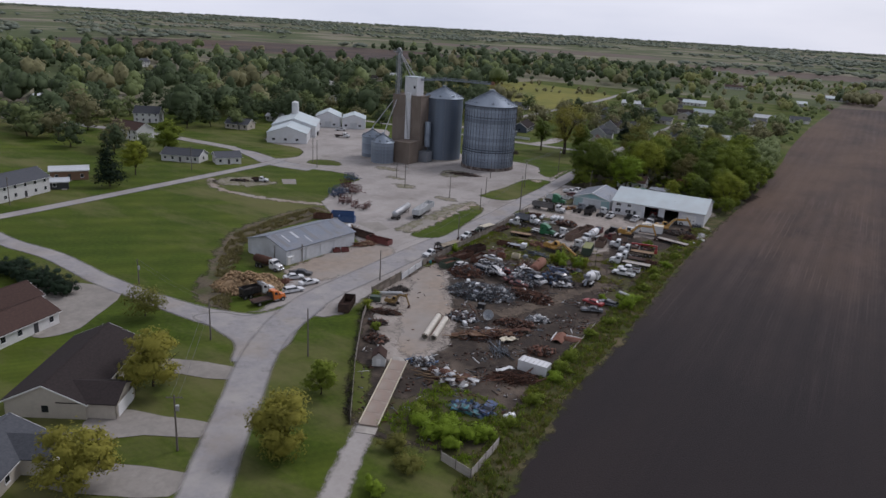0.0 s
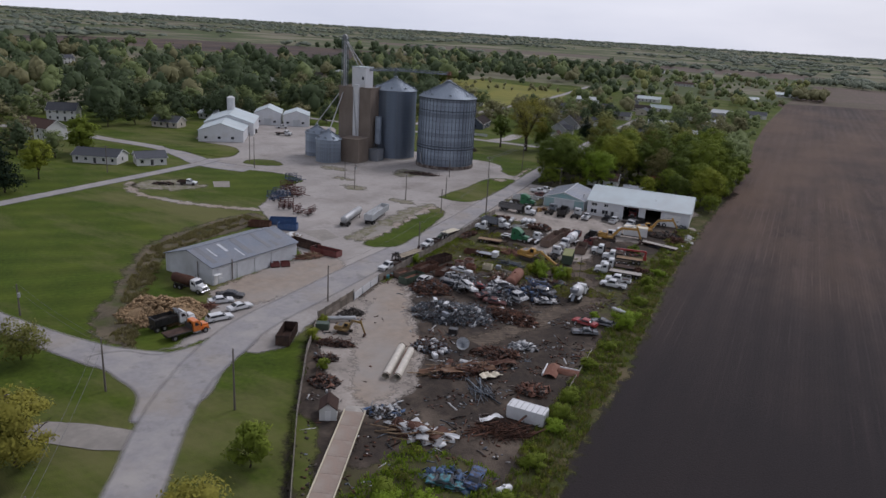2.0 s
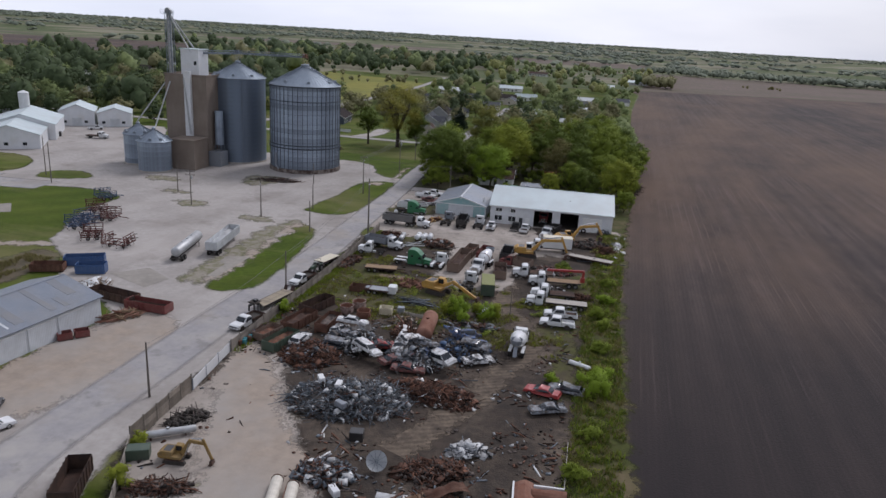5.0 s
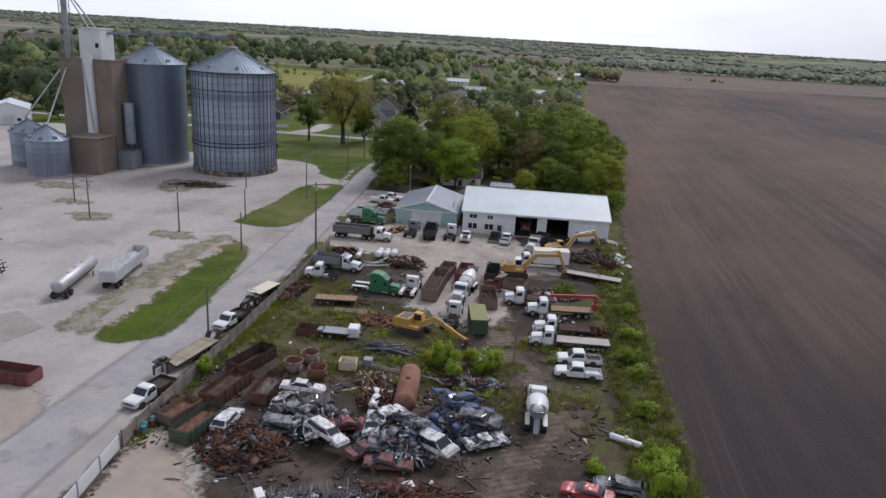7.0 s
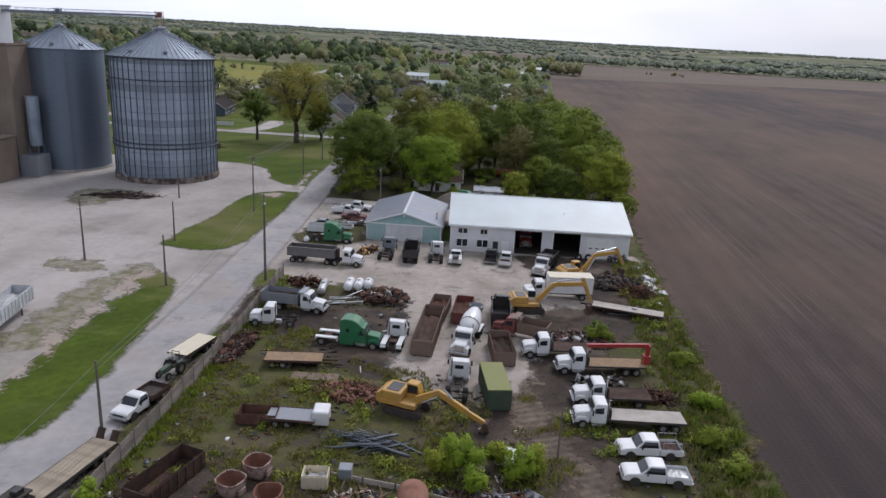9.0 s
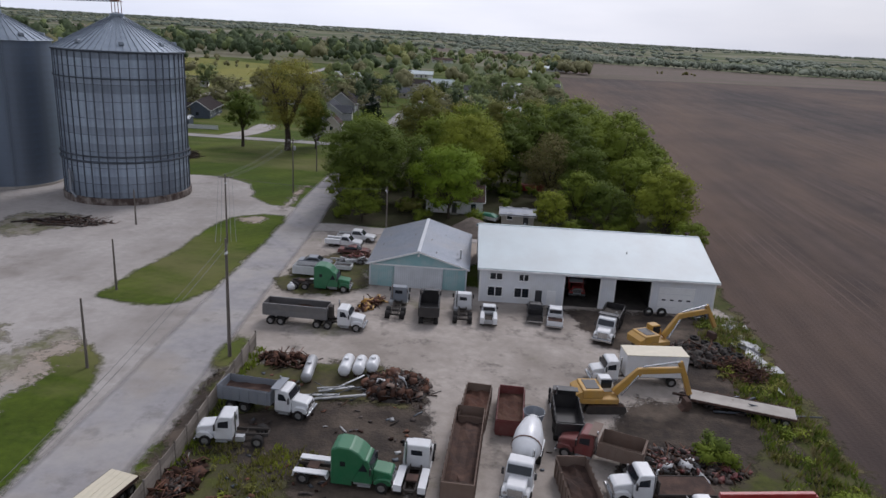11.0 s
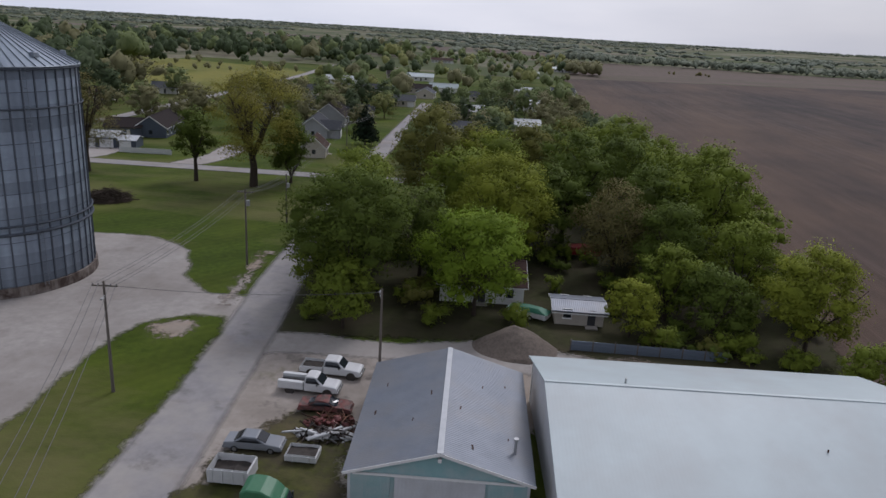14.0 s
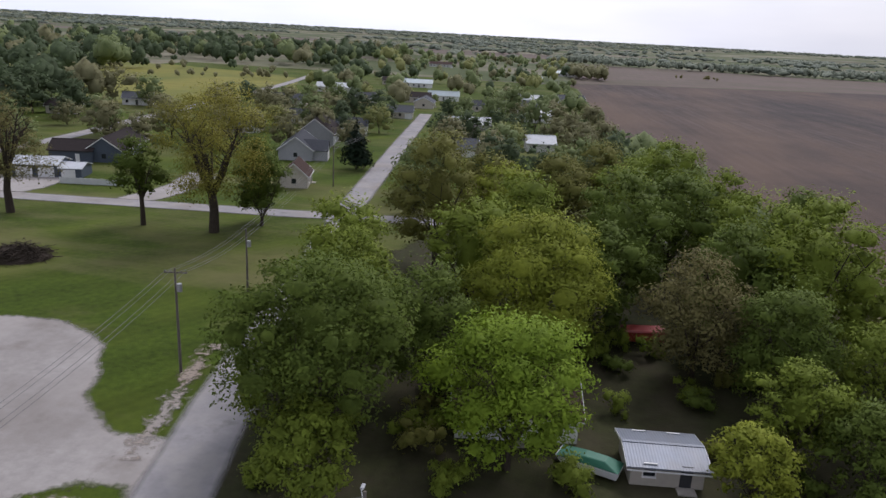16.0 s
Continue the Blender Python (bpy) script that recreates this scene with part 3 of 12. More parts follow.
SCRAP_GREY = material("grey_scrap_steel", (0.120, 0.138, 0.160), (0.048, 0.054, 0.062), scale=1.6, rough=0.55, metal=0.4, island=0.75)
SCRAP_WHITE = material("white_enamel_scrap", (0.55, 0.56, 0.57), (0.24, 0.235, 0.23), scale=1.2, rough=0.5, island=0.45)
SCRAP_BLUE = material("blue_scrap", (0.05, 0.10, 0.20), (0.035, 0.06, 0.11), scale=1.2, rough=0.6, island=0.4)
TIMBER = material("weathered_timber", (0.23, 0.165, 0.105), (0.155, 0.108, 0.070), scale=3, rough=0.9, island=0.35)
LOGWOOD = material("cut_firewood", (0.335, 0.235, 0.135), (0.235, 0.160, 0.092), scale=4, rough=0.9, island=0.35)
BARK = material("tree_bark", (0.075, 0.060, 0.047), (0.045, 0.036, 0.029), scale=5, rough=0.95, bump=0.6, squash=(1, 1, 0.25))
RUBBER = material("black_tyre_rubber", (0.022, 0.021, 0.021), (0.032, 0.030, 0.028), scale=3, rough=0.85)
RIM = material("painted_steel_rim", (0.42, 0.42, 0.42), (0.26, 0.25, 0.24), scale=3, rough=0.4, metal=0.5)
CHASSIS = material("dirty_black_chassis", (0.045, 0.042, 0.040), (0.070, 0.060, 0.052), scale=2, rough=0.75)
CHROME = material("dull_chrome", (0.50, 0.51, 0.52), (0.38, 0.39, 0.40), scale=3, rough=0.25, metal=0.9)
ALU = material("mill_aluminium", (0.46, 0.47, 0.48), (0.34, 0.35, 0.36), scale=1, rough=0.5, metal=0.45, stain=(0.33, 0.33, 0.33), stain_scale=0.5)
ALU_BRIGHT = material("bright_aluminium", (0.62, 0.64, 0.66), (0.50, 0.52, 0.54), scale=1, rough=0.45, metal=0.25, stain=(0.42, 0.43, 0.44), stain_scale=0.5)
SHINGLE_BROWN = material("dark_brown_shingles", (0.042, 0.034, 0.033), (0.029, 0.024, 0.024), scale=2.5, rough=0.95, bump=0.4, vary=0.15)
SHINGLE_GREY = material("grey_shingles", (0.088, 0.092, 0.102), (0.062, 0.066, 0.075), scale=2.5, rough=0.95, bump=0.4, vary=0.25)
SHINGLE_RED = material("red_brown_shingles", (0.072, 0.046, 0.038), (0.052, 0.034, 0.030), scale=2.5, rough=0.95, bump=0.4, vary=0.2)
SIDING_WHITE = material("white_lap_siding", (0.62, 0.62, 0.61), (0.55, 0.55, 0.54), scale=1.2, rough=0.6, vary=0.12)
SIDING_TAN = material("pale_tan_lap_siding", (0.46, 0.42, 0.36), (0.40, 0.365, 0.315), scale=1.2, rough=0.6, vary=0.1)
SIDING_GREY = material("pale_grey_lap_siding", (0.34, 0.345, 0.36), (0.30, 0.305, 0.32), scale=1.2, rough=0.6, vary=0.1)
SIDING_NAVY = material("slate_blue_lap_siding", (0.060, 0.078, 0.108), (0.050, 0.064, 0.088), scale=1.5, rough=0.6)
BRICK_TAN = material("tan_brickwork", (0.27, 0.165, 0.115), (0.215, 0.13, 0.09), scale=5, rough=0.9)


def paint(name, col, dirt=0.25, rough=0.35):
    """Vehicle or machine paint, dusty and faded in places."""
    d = [c * (1 - dirt) + k * dirt for c, k in zip(col, (0.22, 0.19, 0.16))]
    return material(name, col, [c * 0.86 for c in col], scale=1.2, rough=rough, stain=d, stain_scale=0.9, stain_at=0.56, stain_soft=0.2, coat=0.15)


P_WHITE = paint("white_vehicle_paint", (0.66, 0.67, 0.68), 0.22)
P_CREAM = paint("cream_paint", (0.60, 0.54, 0.40), 0.2)
P_GREEN = paint("green_truck_paint", (0.018, 0.140, 0.058), 0.12)
P_RED = paint("red_paint", (0.30, 0.022, 0.022), 0.18)
P_DKRED = paint("dull_dark_red_paint", (0.150, 0.026, 0.024), 0.3, 0.6)
P_BLUE = paint("blue_paint", (0.030, 0.085, 0.22), 0.2, 0.5)
P_BLACK = paint("black_paint", (0.018, 0.018, 0.020), 0.12)
P_YELLOW = paint("machine_yellow_paint", (0.46, 0.255, 0.036), 0.4, 0.55)
P_ORANGE = paint("orange_paint", (0.62, 0.16, 0.015), 0.12)
P_GREY = paint("grey_blue_paint", (0.20, 0.22, 0.25), 0.25)
DECK_TAN = material("worn_tan_deck", (0.36, 0.31, 0.235), (0.27, 0.23, 0.175), scale=1.5, rough=0.85, stain=(0.17, 0.145, 0.115), stain_scale=0.7, stain_at=0.57, vary=0.12)
P_DULL = paint("dull_steel_paint", (0.115, 0.115, 0.118), 0.35, 0.6)
P_RED_OLD = paint("rusty_dark_red_paint", (0.085, 0.022, 0.020), 0.3, 0.7)
P_BLUE_OLD = paint("faded_dark_blue_paint", (0.035, 0.068, 0.135), 0.3, 0.7)
P_BROWN = paint("brown_box_paint", (0.17, 0.12, 0.095), 0.35, 0.7)
P_OLIVE = paint("faded_olive_paint", (0.20, 0.215, 0.075), 0.25, 0.7)
P_DKGREEN = paint("dark_green_paint", (0.035, 0.062, 0.040), 0.2, 0.6)
P_TEALD = paint("teal_drum_paint", (0.04, 0.22, 0.27), 0.2)


def wrecked(m, name, strength=0.85):
    """A copy of a paint, scorched, dirty and torn to bare dark metal in patches."""
    w = m.copy()
    w.name = name
    w.node_tree.nodes["Principled BSDF"].inputs["Roughness"].default_value = 0.62
    w.node_tree.nodes["Principled BSDF"].inputs["Coat Weight"].default_value = 0.0
    blotches(w, (0.030, 0.026, 0.024), 1.5, 0.50, 0.05, strength)
    return blotches(w, (0.11, 0.07, 0.05), 2.6, 0.58, 0.05, 0.7)


K_WHITE, K_GREY, K_BLUE, K_RED, K_BLACK, K_TEAL = (wrecked(m_, n_) for m_, n_ in ((P_WHITE, "white_wreck_paint"), (P_GREY, "silver_wreck_paint"), (P_BLUE, "blue_wreck_paint"), (P_RED, "red_wreck_paint"), (P_BLACK, "black_wreck_paint"), (P_TEALD, "teal_wreck_paint")))
K_CLEAN = wrecked(P_WHITE, "scuffed_white_wreck_paint", 0.3)
K_DKRED = wrecked(P_DKRED, "dull_red_wreck_paint", 0.7)
BAND_DARK = material("dull_dark_steel_band", (0.085, 0.098, 0.118), (0.060, 0.070, 0.085), scale=1.0, rough=0.75)
PIPE_WHITE = paint("stained_white_pipe", (0.60, 0.56, 0.48), 0.5, 0.6)


# ---- ground: one sheet to the horizon, and the surfaces laid on it ----
def rise(x, y):
    """Height of the land: flat to two kilometres, then a slow swell up to the skyline."""
    u = min(1.0, max(0.0, (math.hypot(x, y - 50) - 2000) / 2700))
    return 19.0 * u * u * (3 - 2 * u)


def ground_sheet():
    n = 170
    g = np.sign(np.linspace(-1, 1, n)) * np.abs(np.linspace(-1, 1, n)) ** 3.2 * 22000
    vs = [(x, y + 600, rise(x, y + 600) - 0.06) for y in g for x in g]
    fs = [(j * n + i, j * n + i + 1, (j + 1) * n + i + 1, (j + 1) * n + i) for j in range(n - 1) for i in range(n - 1)]
    return tagged(raw("ground", vs, fs, FARLAND), "flat green farmland reaching to the horizon", "ground", kind="structure")


ground_sheet()
zone("lawn", [(-330, -160), (60, -160), (40, -60), (22, -10), (16, 80), (12, 200), (8, 330), (-9, 500), (-14, 690), (-330, 690)], -0.02, GRASS, steps=1, wob=0, label="mown green grass of the small town", category="grass")
FIELD_EDGE = [(52, -140), (33, -70), (26.2, -31), (21.4, 0), (20.0, 26), (18.3, 49), (15.2, 80), (13.6, 110), (12.4, 133), (12.0, 165), (11.5, 200), (9.0, 250), (4.5, 310), (-1.5, 375), (-8, 500), (-12, 659), (-15, 720)]
zone("field", FIELD_EDGE + [(127, 793), (280, 859), (700, 1040), (1900, 1500), (2400, 0), (1200, -900), (120, -400)], 0.02, SOIL, steps=3, wob=0.5, label="bare dark brown tilled field with faint drill rows", category="field")
zone("field_beyond", [(-15, 726), (127, 799), (280, 866), (700, 1048), (1300, 1290), (1100, 1330), (700, 1230), (406, 1190), (286, 1185), (152, 1215), (-13, 1165)], 0.02, SOIL_PALE, steps=1, wob=0, label="paler dry tilled field beyond a faint boundary", category="field")
zone("field_northwest", [(-1174, 560), (-994, 511), (-916, 651), (-672, 712), (-581, 814), (-640, 1119), (-945, 1085), (-1158, 908)], 0.02, SOIL, steps=2, wob=2, label="distant brown tilled field behind the town", category="field")
zone("field_far_northwest", [(-1236, 1700), (-980, 1591), (-663, 1684), (-560, 1900), (-900, 2237), (-1236, 2237)], 0.02, SOIL_PALE, steps=2, wob=2, label="distant pale brown field", category="field")
zone("field_distant", [(-300, 1350), (80, 1420), (-60, 1640), (-420, 1560)], 0.02, SOIL_PALE, steps=2, wob=2, label="distant tan field between woods", category="field")
zone("meadow", [(-400, 480), (-292, 455), (-215, 395), (-184, 403), (-190, 500), (-185, 545), (-224, 610), (-360, 640)], 0.0, SOD_YELLOW, steps=3, wob=3, label="open meadow yellow with spring flowers", category="field")
zone("verge_weeds", [(27.5, -34), (22.6, 0), (21.2, 26), (19.3, 49), (16.4, 80), (14.6, 110), (13.0, 133), (9.6, 136), (9.0, 112), (8.8, 95), (9.5, 75), (12, 50), (14, 20), (15.5, 0), (17, -18), (21, -30)], 0.035, WEEDS, wob=1.0, size=2.0, label="weedy strip between scrap yard and field", category="verge")
zone("yard_dirt", [(-1, -29), (-14.5, -13), (-27, 4), (-33.5, 14), (-36.5, 22), (-38.4, 33), (-40.5, 60), (-42, 84), (-44, 111), (-20, 111), (2, 112), (10.5, 104), (10.5, 85), (11.5, 60), (14, 30), (16, 0), (19, -20), (14, -27)], 0.04, YARD_DIRT, wob=0.3, label="dark oily dirt of the scrap yard", category="yard")
zone("yard_weeds", [(-40, 62), (-41, 84), (-39, 90), (-30, 86), (-24, 82), (-15, 80), (-12, 76), (-13, 68), (-4, 66), (-2, 72), (-6, 60), (-16, 60), (-24, 62), (-31, 64), (-35, 60)], 0.055, ROUGH_GRASS, wob=1.6, size=3.0, label="rough grass and weeds among the scrap", category="weeds")
zone("yard_weeds_north", [(-42.6, 98), (-43.6, 110.4), (-36, 110.6), (-28, 110.2), (-23.6, 108), (-23, 103), (-28, 100.5), (-34, 99.5), (-38, 96)], 0.058, ROUGH_GRASS, wob=1.2, size=2.0, label="green weeds among tanks and old machinery", category="weeds")
zone("ramp_grass", [(-15.2, -12.6), (-10.6, -13.4), (-7.2, -17.2), (-3.4, -22.6), (-2.0, -26.4), (-4.4, -25.0), (-9.6, -19.0)], 0.056, GRASS, wob=0.4, size=2.0, label="strip of grass between fence and truck scale", category="grass")
zone("yard_weeds_south", [(-3, -27), (4, -12), (8, -9), (14, -12), (18, -14), (19, -24), (12, -27)], 0.055, ROUGH_GRASS, wob=1.0, size=2.0, label="rough grass at the yard's end", category="weeds")
zone("yard_weeds_east", [(4, 95), (10, 100), (10, 70), (12, 45), (9, 45), (8, 62), (3, 64), (4, 80)], 0.055, ROUGH_GRASS, wob=1.4, size=2.0, label="weeds round parked wrecks", category="weeds")
zone("yard_gravel", [(-34, 33), (-34.5, 22), (-30, 11), (-22, 3), (-12, -7.5), (-6.2, -7), (-5, 3), (-10, 14), (-17, 24), (-24, 33), (-28, 40), (-36, 43)], 0.07, LOT_GRAVEL, wob=0.8, label="pale packed gravel inside the yard gate", category="gravel")
zone("oily_ground", [(-9, 131), (-2, 132), (6, 133), (10, 132), (11.4, 122), (9.6, 112), (3, 111.5), (0, 115), (-3, 119), (-7, 124)], 0.07, YARD_DIRT, wob=1.4, size=3.0, label="dark oily ground before the workshop bays", category="dirt")
strip("yard_track", [(-6.5, 90), (-5.5, 82), (-3.5, 74), (1.5, 66), (4, 58), (1.5, 48), (-1, 36), (-5, 24)], 4.0, 0.06, feather(streaks(material("brown_rutted_track", (0.170, 0.135, 0.102), (0.095, 0.076, 0.060), scale=1.2, rough=0.95, bump=1.0, bump_scale=3, stain=(0.065, 0.052, 0.043), stain_scale=0.3, stain_at=0.57), 0.9, 0.2, 4.0, 60), 1.1, 0.6), "rutted brown dirt track through the yard", "track", wob=0.9)
zone("gravel_lot", [(-45, -11), (-47, 1), (-58, 14), (-60.5, 30), (-62, 44), (-78, 50), (-85, 58), (-92, 64), (-100, 70), (-112, 91), (-114.5, 106), (-128, 109.5), (-146, 104.5), (-158, 100), (-166, 106), (-163, 120), (-171, 132), (-182, 137), (-197, 136), (-212, 150), (-226, 190), (-200, 213), (-186, 215), (-168, 190), (-150, 162), (-138, 168), (-124, 186), (-96, 189), (-86, 190), (-78, 186.5), (-73.5, 180), (-71, 174), (-66, 170), (-59, 166.5), (-52, 130), (-48, 90), (-45, 50), (-41, 20)], 0.05, GRAVEL, steps=4, wob=0.8, label="wide pale limestone gravel lot round the grain silos", category="gravel")
zone("truck_lot", [(-46.0, 104), (-48.6, 112), (-50.5, 128), (-52, 150), (-52, 158), (-38, 158), (-37, 136), (-20, 136), (10, 137), (10, 120), (3, 110), (-5, 106), (-5, 88), (-10, 78), (-20, 84), (-21, 95), (-25, 107.8), (-38, 107.2)], 0.065, LOT_GRAVEL, wob=0.8, label="gravel truck park before the workshop", category="gravel")
zone("shed_back_dirt", [(-40, 148), (-40, 160), (-32, 161), (-24, 162), (-14, 163.4), (-6, 162), (6, 160), (7, 152), (-10, 150), (-24, 146)], 0.055, DIRT_APRON, wob=1.0, size=3.0, label="bare tan dirt behind the sheds", category="dirt")
zone("shed_apron", [(-59.7, 15), (-59.7, 41.5), (-53, 46), (-47, 40), (-46, 20), (-51, 12)], 0.075, DIRT_APRON, wob=0.9, label="tan dirt apron before the long shed", category="gravel")
strip("road", [(14, -78), (5, -66), (-4, -54.5), (-12, -44.5), (-20, -34), (-27.5, -24.5), (-34, -14), (-38.5, -3), (-41.5, 8), (-43, 29), (-44.6, 50), (-45.2, 70), (-47, 90), (-49.5, 110), (-52, 130), (-55.5, 158), (-59, 180), (-63, 215), (-68, 250), (-72, 295), (-77, 350), (-84, 430)], [6.6] * 6 + [6.8, 8] + [7.5] * 4 + [7, 6.8, 6.4] + [6] * 3 + [5.5] * 4, 0.09, ASPHALT, "worn grey asphalt road running past the yard", "road")
strip("road_west", [(-160, -17), (-128, -19.5), (-107, -17.5), (-84, -19), (-66, -18.3), (-52, -17), (-42, -14)], [5, 5, 5, 5, 5.2, 6.5, 9], 0.085, ASPHALT, "narrow grey asphalt side road", "road")
zone("junction", [(-30.5, -27), (-36, -22), (-44, -20), (-52, -19), (-50, -14), (-44, -11), (-41, 0), (-36, 2), (-33, -8), (-28, -17)], 0.088, ASPHALT, wob=0.3, label="worn asphalt road junction", category="road")
strip("road_north", [(-149, -60), (-150.3, -9.5), (-151.3, 7.3), (-153, 27), (-155, 50), (-157.5, 77), (-160, 100), (-163, 112)], 5.0, 0.085, ASPHALT, "grey asphalt lane along the big lawn", "road")
strip("road_town", [(-330, 85), (-254, 108), (-226, 111), (-196, 113), (-176, 109), (-158, 104), (-140, 107)], [6, 6, 6, 6, 8, 10, 10], 0.08, ASPHALT, "grey asphalt town street", "road")
strip("road_cross", [(-330, 228), (-170, 239), (-132, 241.5), (-100, 244.5), (-78, 246.5), (-67, 248), (-30, 251), (-5, 252)], 5.2, 0.085, ASPHALT, "grey asphalt cross street beyond the lawn", "road")
strip("road_diagonal", [(-172, 240), (-168, 300), (-174, 370), (-182, 470), (-192, 560), (-215, 700)], 5.5, 0.085, ASPHALT, "pale town street leading north", "road")
strip("lane", [(-53, 157.5), (-48, 158.5), (-40, 159), (-34, 160.5), (-26, 161), (-16, 160)], [6, 5, 4, 4.5, 7, 5], 0.075, GRAVEL, "short gravel lane behind the grey shed", "lane", wob=0.5)
strip("lawn_track", [(-152, 66), (-141, 58.5), (-125, 57.5), (-110, 61.5), (-96, 68)], 2.6, 0.03, DIRT_APRON, "faint dirt track across the lawn", "track", wob=0.6)
zone("lawn_gravel", [(-150, 68), (-146, 62), (-138, 64), (-131, 71), (-131, 78), (-138, 79), (-146, 76)], 0.03, THIN_GRASS, wob=1.5, label="thin gravel patch on the lawn", category="gravel")
zone("concrete_slab", [(-134.5, 84.0), (-128.0, 78.6), (-124.6, 82.0), (-131.0, 88.0)], 0.06, CONCRETE_FLAT, steps=0, label="bare concrete slab in the grass", category="slab")
zone("patchy_grass", [(-60.5, 60), (-63.5, 68), (-64.5, 84), (-66.5, 98), (-64, 107), (-60, 104), (-57, 84), (-55, 64)], 0.1, THIN_GRASS, wob=1.4, size=2.5, label="patchy grass between trailers and grass island", category="grass")
# grass islands in the gravel
zone("grass_island", [(-55.5, 60.2), (-57, 70), (-59.8, 88), (-62, 101), (-61, 105.2), (-55.4, 101), (-50.5, 84), (-47.6, 66), (-50.5, 60)], 0.11, GRASS, wob=0.6, label="long green grass island between road and lot", category="grass")
zone("grass_island", [(-66.2, 117.6), (-67.6, 126), (-67.6, 140), (-68.8, 153), (-67, 160), (-62, 162.8), (-59.2, 160), (-56.2, 139), (-55.4, 122.5), (-58.5, 117.6)], 0.11, GRASS, wob=0.6, label="pointed green grass island beside the road", category="grass")
zone("grass_island", [(-195.6, 115), (-195.5, 125), (-180, 135.3), (-171.3, 132.1), (-163.5, 121), (-170.3, 115.5)], 0.11, GRASS, wob=0.8, label="green grass island before the white sheds", category="grass")
zone("grass_island", [(-151.3, 114.6), (-153.1, 122.3), (-146.7, 126.1), (-137.7, 121.5), (-143, 115.1)], 0.11, GRASS, wob=0.6, label="small green grass island with poles", category="grass")
zone("grass_island", [(-97, 137), (-102, 146), (-96, 151), (-90, 147), (-92, 139)], 0.08, THIN_GRASS, wob=1.2, size=2.0, label="ragged grass patch by the silo", category="grass")
for px_, py_, r_ in ((-73.5, 104.5, 3.0), (-95.5, 110, 3.5), (-107, 119, 2.6), (-60, 96, 2.2), (-121, 131, 4.0)):
    zone("grass_tuft_patch", [(px_ + r_ * math.cos(a) * 1.5, py_ + r_ * math.sin(a) * 0.7) for a in np.linspace(0, 6.28, 8)[:-1]], 0.062, THIN_GRASS, wob=1.5, size=1.5, label="thin dry grass growing through gravel", category="grass")
zone("grass_patch", [(-45.2, 104.6), (-46.0, 110.5), (-44.0, 111), (-43.6, 105)], 0.105, GRASS, wob=0.3, label="small grass patch at the tall pole", category="grass")
zone("lot_weeds", [(-46.6, 126.5), (-48.5, 132.6), (-44, 145), (-39.7, 143.3), (-36.5, 131.5), (-40.2, 126.8)], 0.105, ROUGH_GRASS, wob=1.0, size=2.0, label="weedy grass round parked trucks", category="weeds")
zone("rough_strip", [(-96, 33), (-97.8, 61), (-88, 59), (-86, 29), (-74, 10), (-64, -1), (-54, -8), (-51, -13), (-63, -10), (-77, 5), (-92, 23)], 0.055, DRY_BRUSH, wob=1.2, size=2.5, label="brushy rough grass behind the long shed", category="weeds")
zone("bare_fringe", [(-60.4, 88), (-62.6, 101), (-61.4, 106), (-60.2, 101), (-59.0, 90), (-57.4, 78), (-56.4, 68), (-57.2, 61), (-58.8, 70)], 0.118, DIRT_APRON, wob=0.9, size=2.0, label="bare tan fringe along the grass island", category="gravel")
zone("roadside_gravel", [(-41.5, 10), (-38, 5), (-34, -2), (-31, 2), (-33, 12), (-35.6, 22), (-36.6, 33), (-38.6, 47), (-41, 64), (-42.6, 84), (-44.6, 104), (-47, 104), (-46, 70), (-44, 40)], 0.06, GRAVEL, wob=0.8, label="gravel shoulder between road and fence", category="gravel")
zone("dusty_patch", [(-14, 20), (-20, 26), (-27, 36), (-34, 42), (-36, 39), (-33, 30), (-28, 22), (-20, 8), (-12, -2), (-7, -4), (-8, 6)], 0.082, DIRT_APRON, wob=1.2, size=5.0, label="tan dust worn over the yard gravel", category="gravel")
# reaches south over open grass, whose tree shade is this dark colour
zone("grove_floor", [(-56, 160), (-50, 161), (-40, 162.6), (-30, 164), (-20, 163.4), (6, 160), (12, 172), (11, 200), (8, 250), (-8, 268), (-30, 262), (-48, 244), (-57, 214), (-57, 190)], 0.03, SHADE_LITTER, wob=1.5, size=4.0, label="weedy grove floor with tree shade in its colour", category="weeds")
zone("workshop_verge", [(9.0, 132), (13.0, 133), (12.4, 150), (11.8, 166), (8.6, 167), (8.0, 150)], 0.045, WEEDS, wob=0.8, size=2.0, label="weedy strip beside the workshop", category="verge")
strip("worn_path", [(-65.2, 188.5), (-64.6, 184), (-63.5, 176), (-62.6, 170), (-62.0, 166)], 1.0, 0.115, DIRT_APRON, "tan worn path along the pole line", "path", wob=0.3)
zone("bare_spot", [(-66.0, 156.5), (-64.6, 160.6), (-62.2, 160.2), (-62.4, 156.6)], 0.125, DIRT_APRON, wob=0.5, size=1.5, label="bare tan spot in the grass island", category="dirt")
# pavements and drives
zone("concrete_slab", [(-74.6, 57.9), (-70.6, 63.7), (-63.4, 60.2), (-64.4, 54.7)], 0.08, CONCRETE_FLAT, steps=0, label="flat concrete slab in the gravel", category="slab")
zone("concrete_slab", [(-58.6, 64.6), (-56.8, 64.8), (-57.8, 78.4), (-62.2, 76.1), (-61.4, 72.5), (-59.6, 72)], 0.12, CONCRETE_FLAT, steps=0, label="flat concrete slab by the grass", category="slab")
zone("driveway", [(-40, -33.2), (-28.5, -28), (-26, -31.8), (-33.1, -35.4), (-39, -37)], 0.07, CONCRETE_FLAT, steps=2, wob=0.1, label="pale concrete driveway", category="driveway")
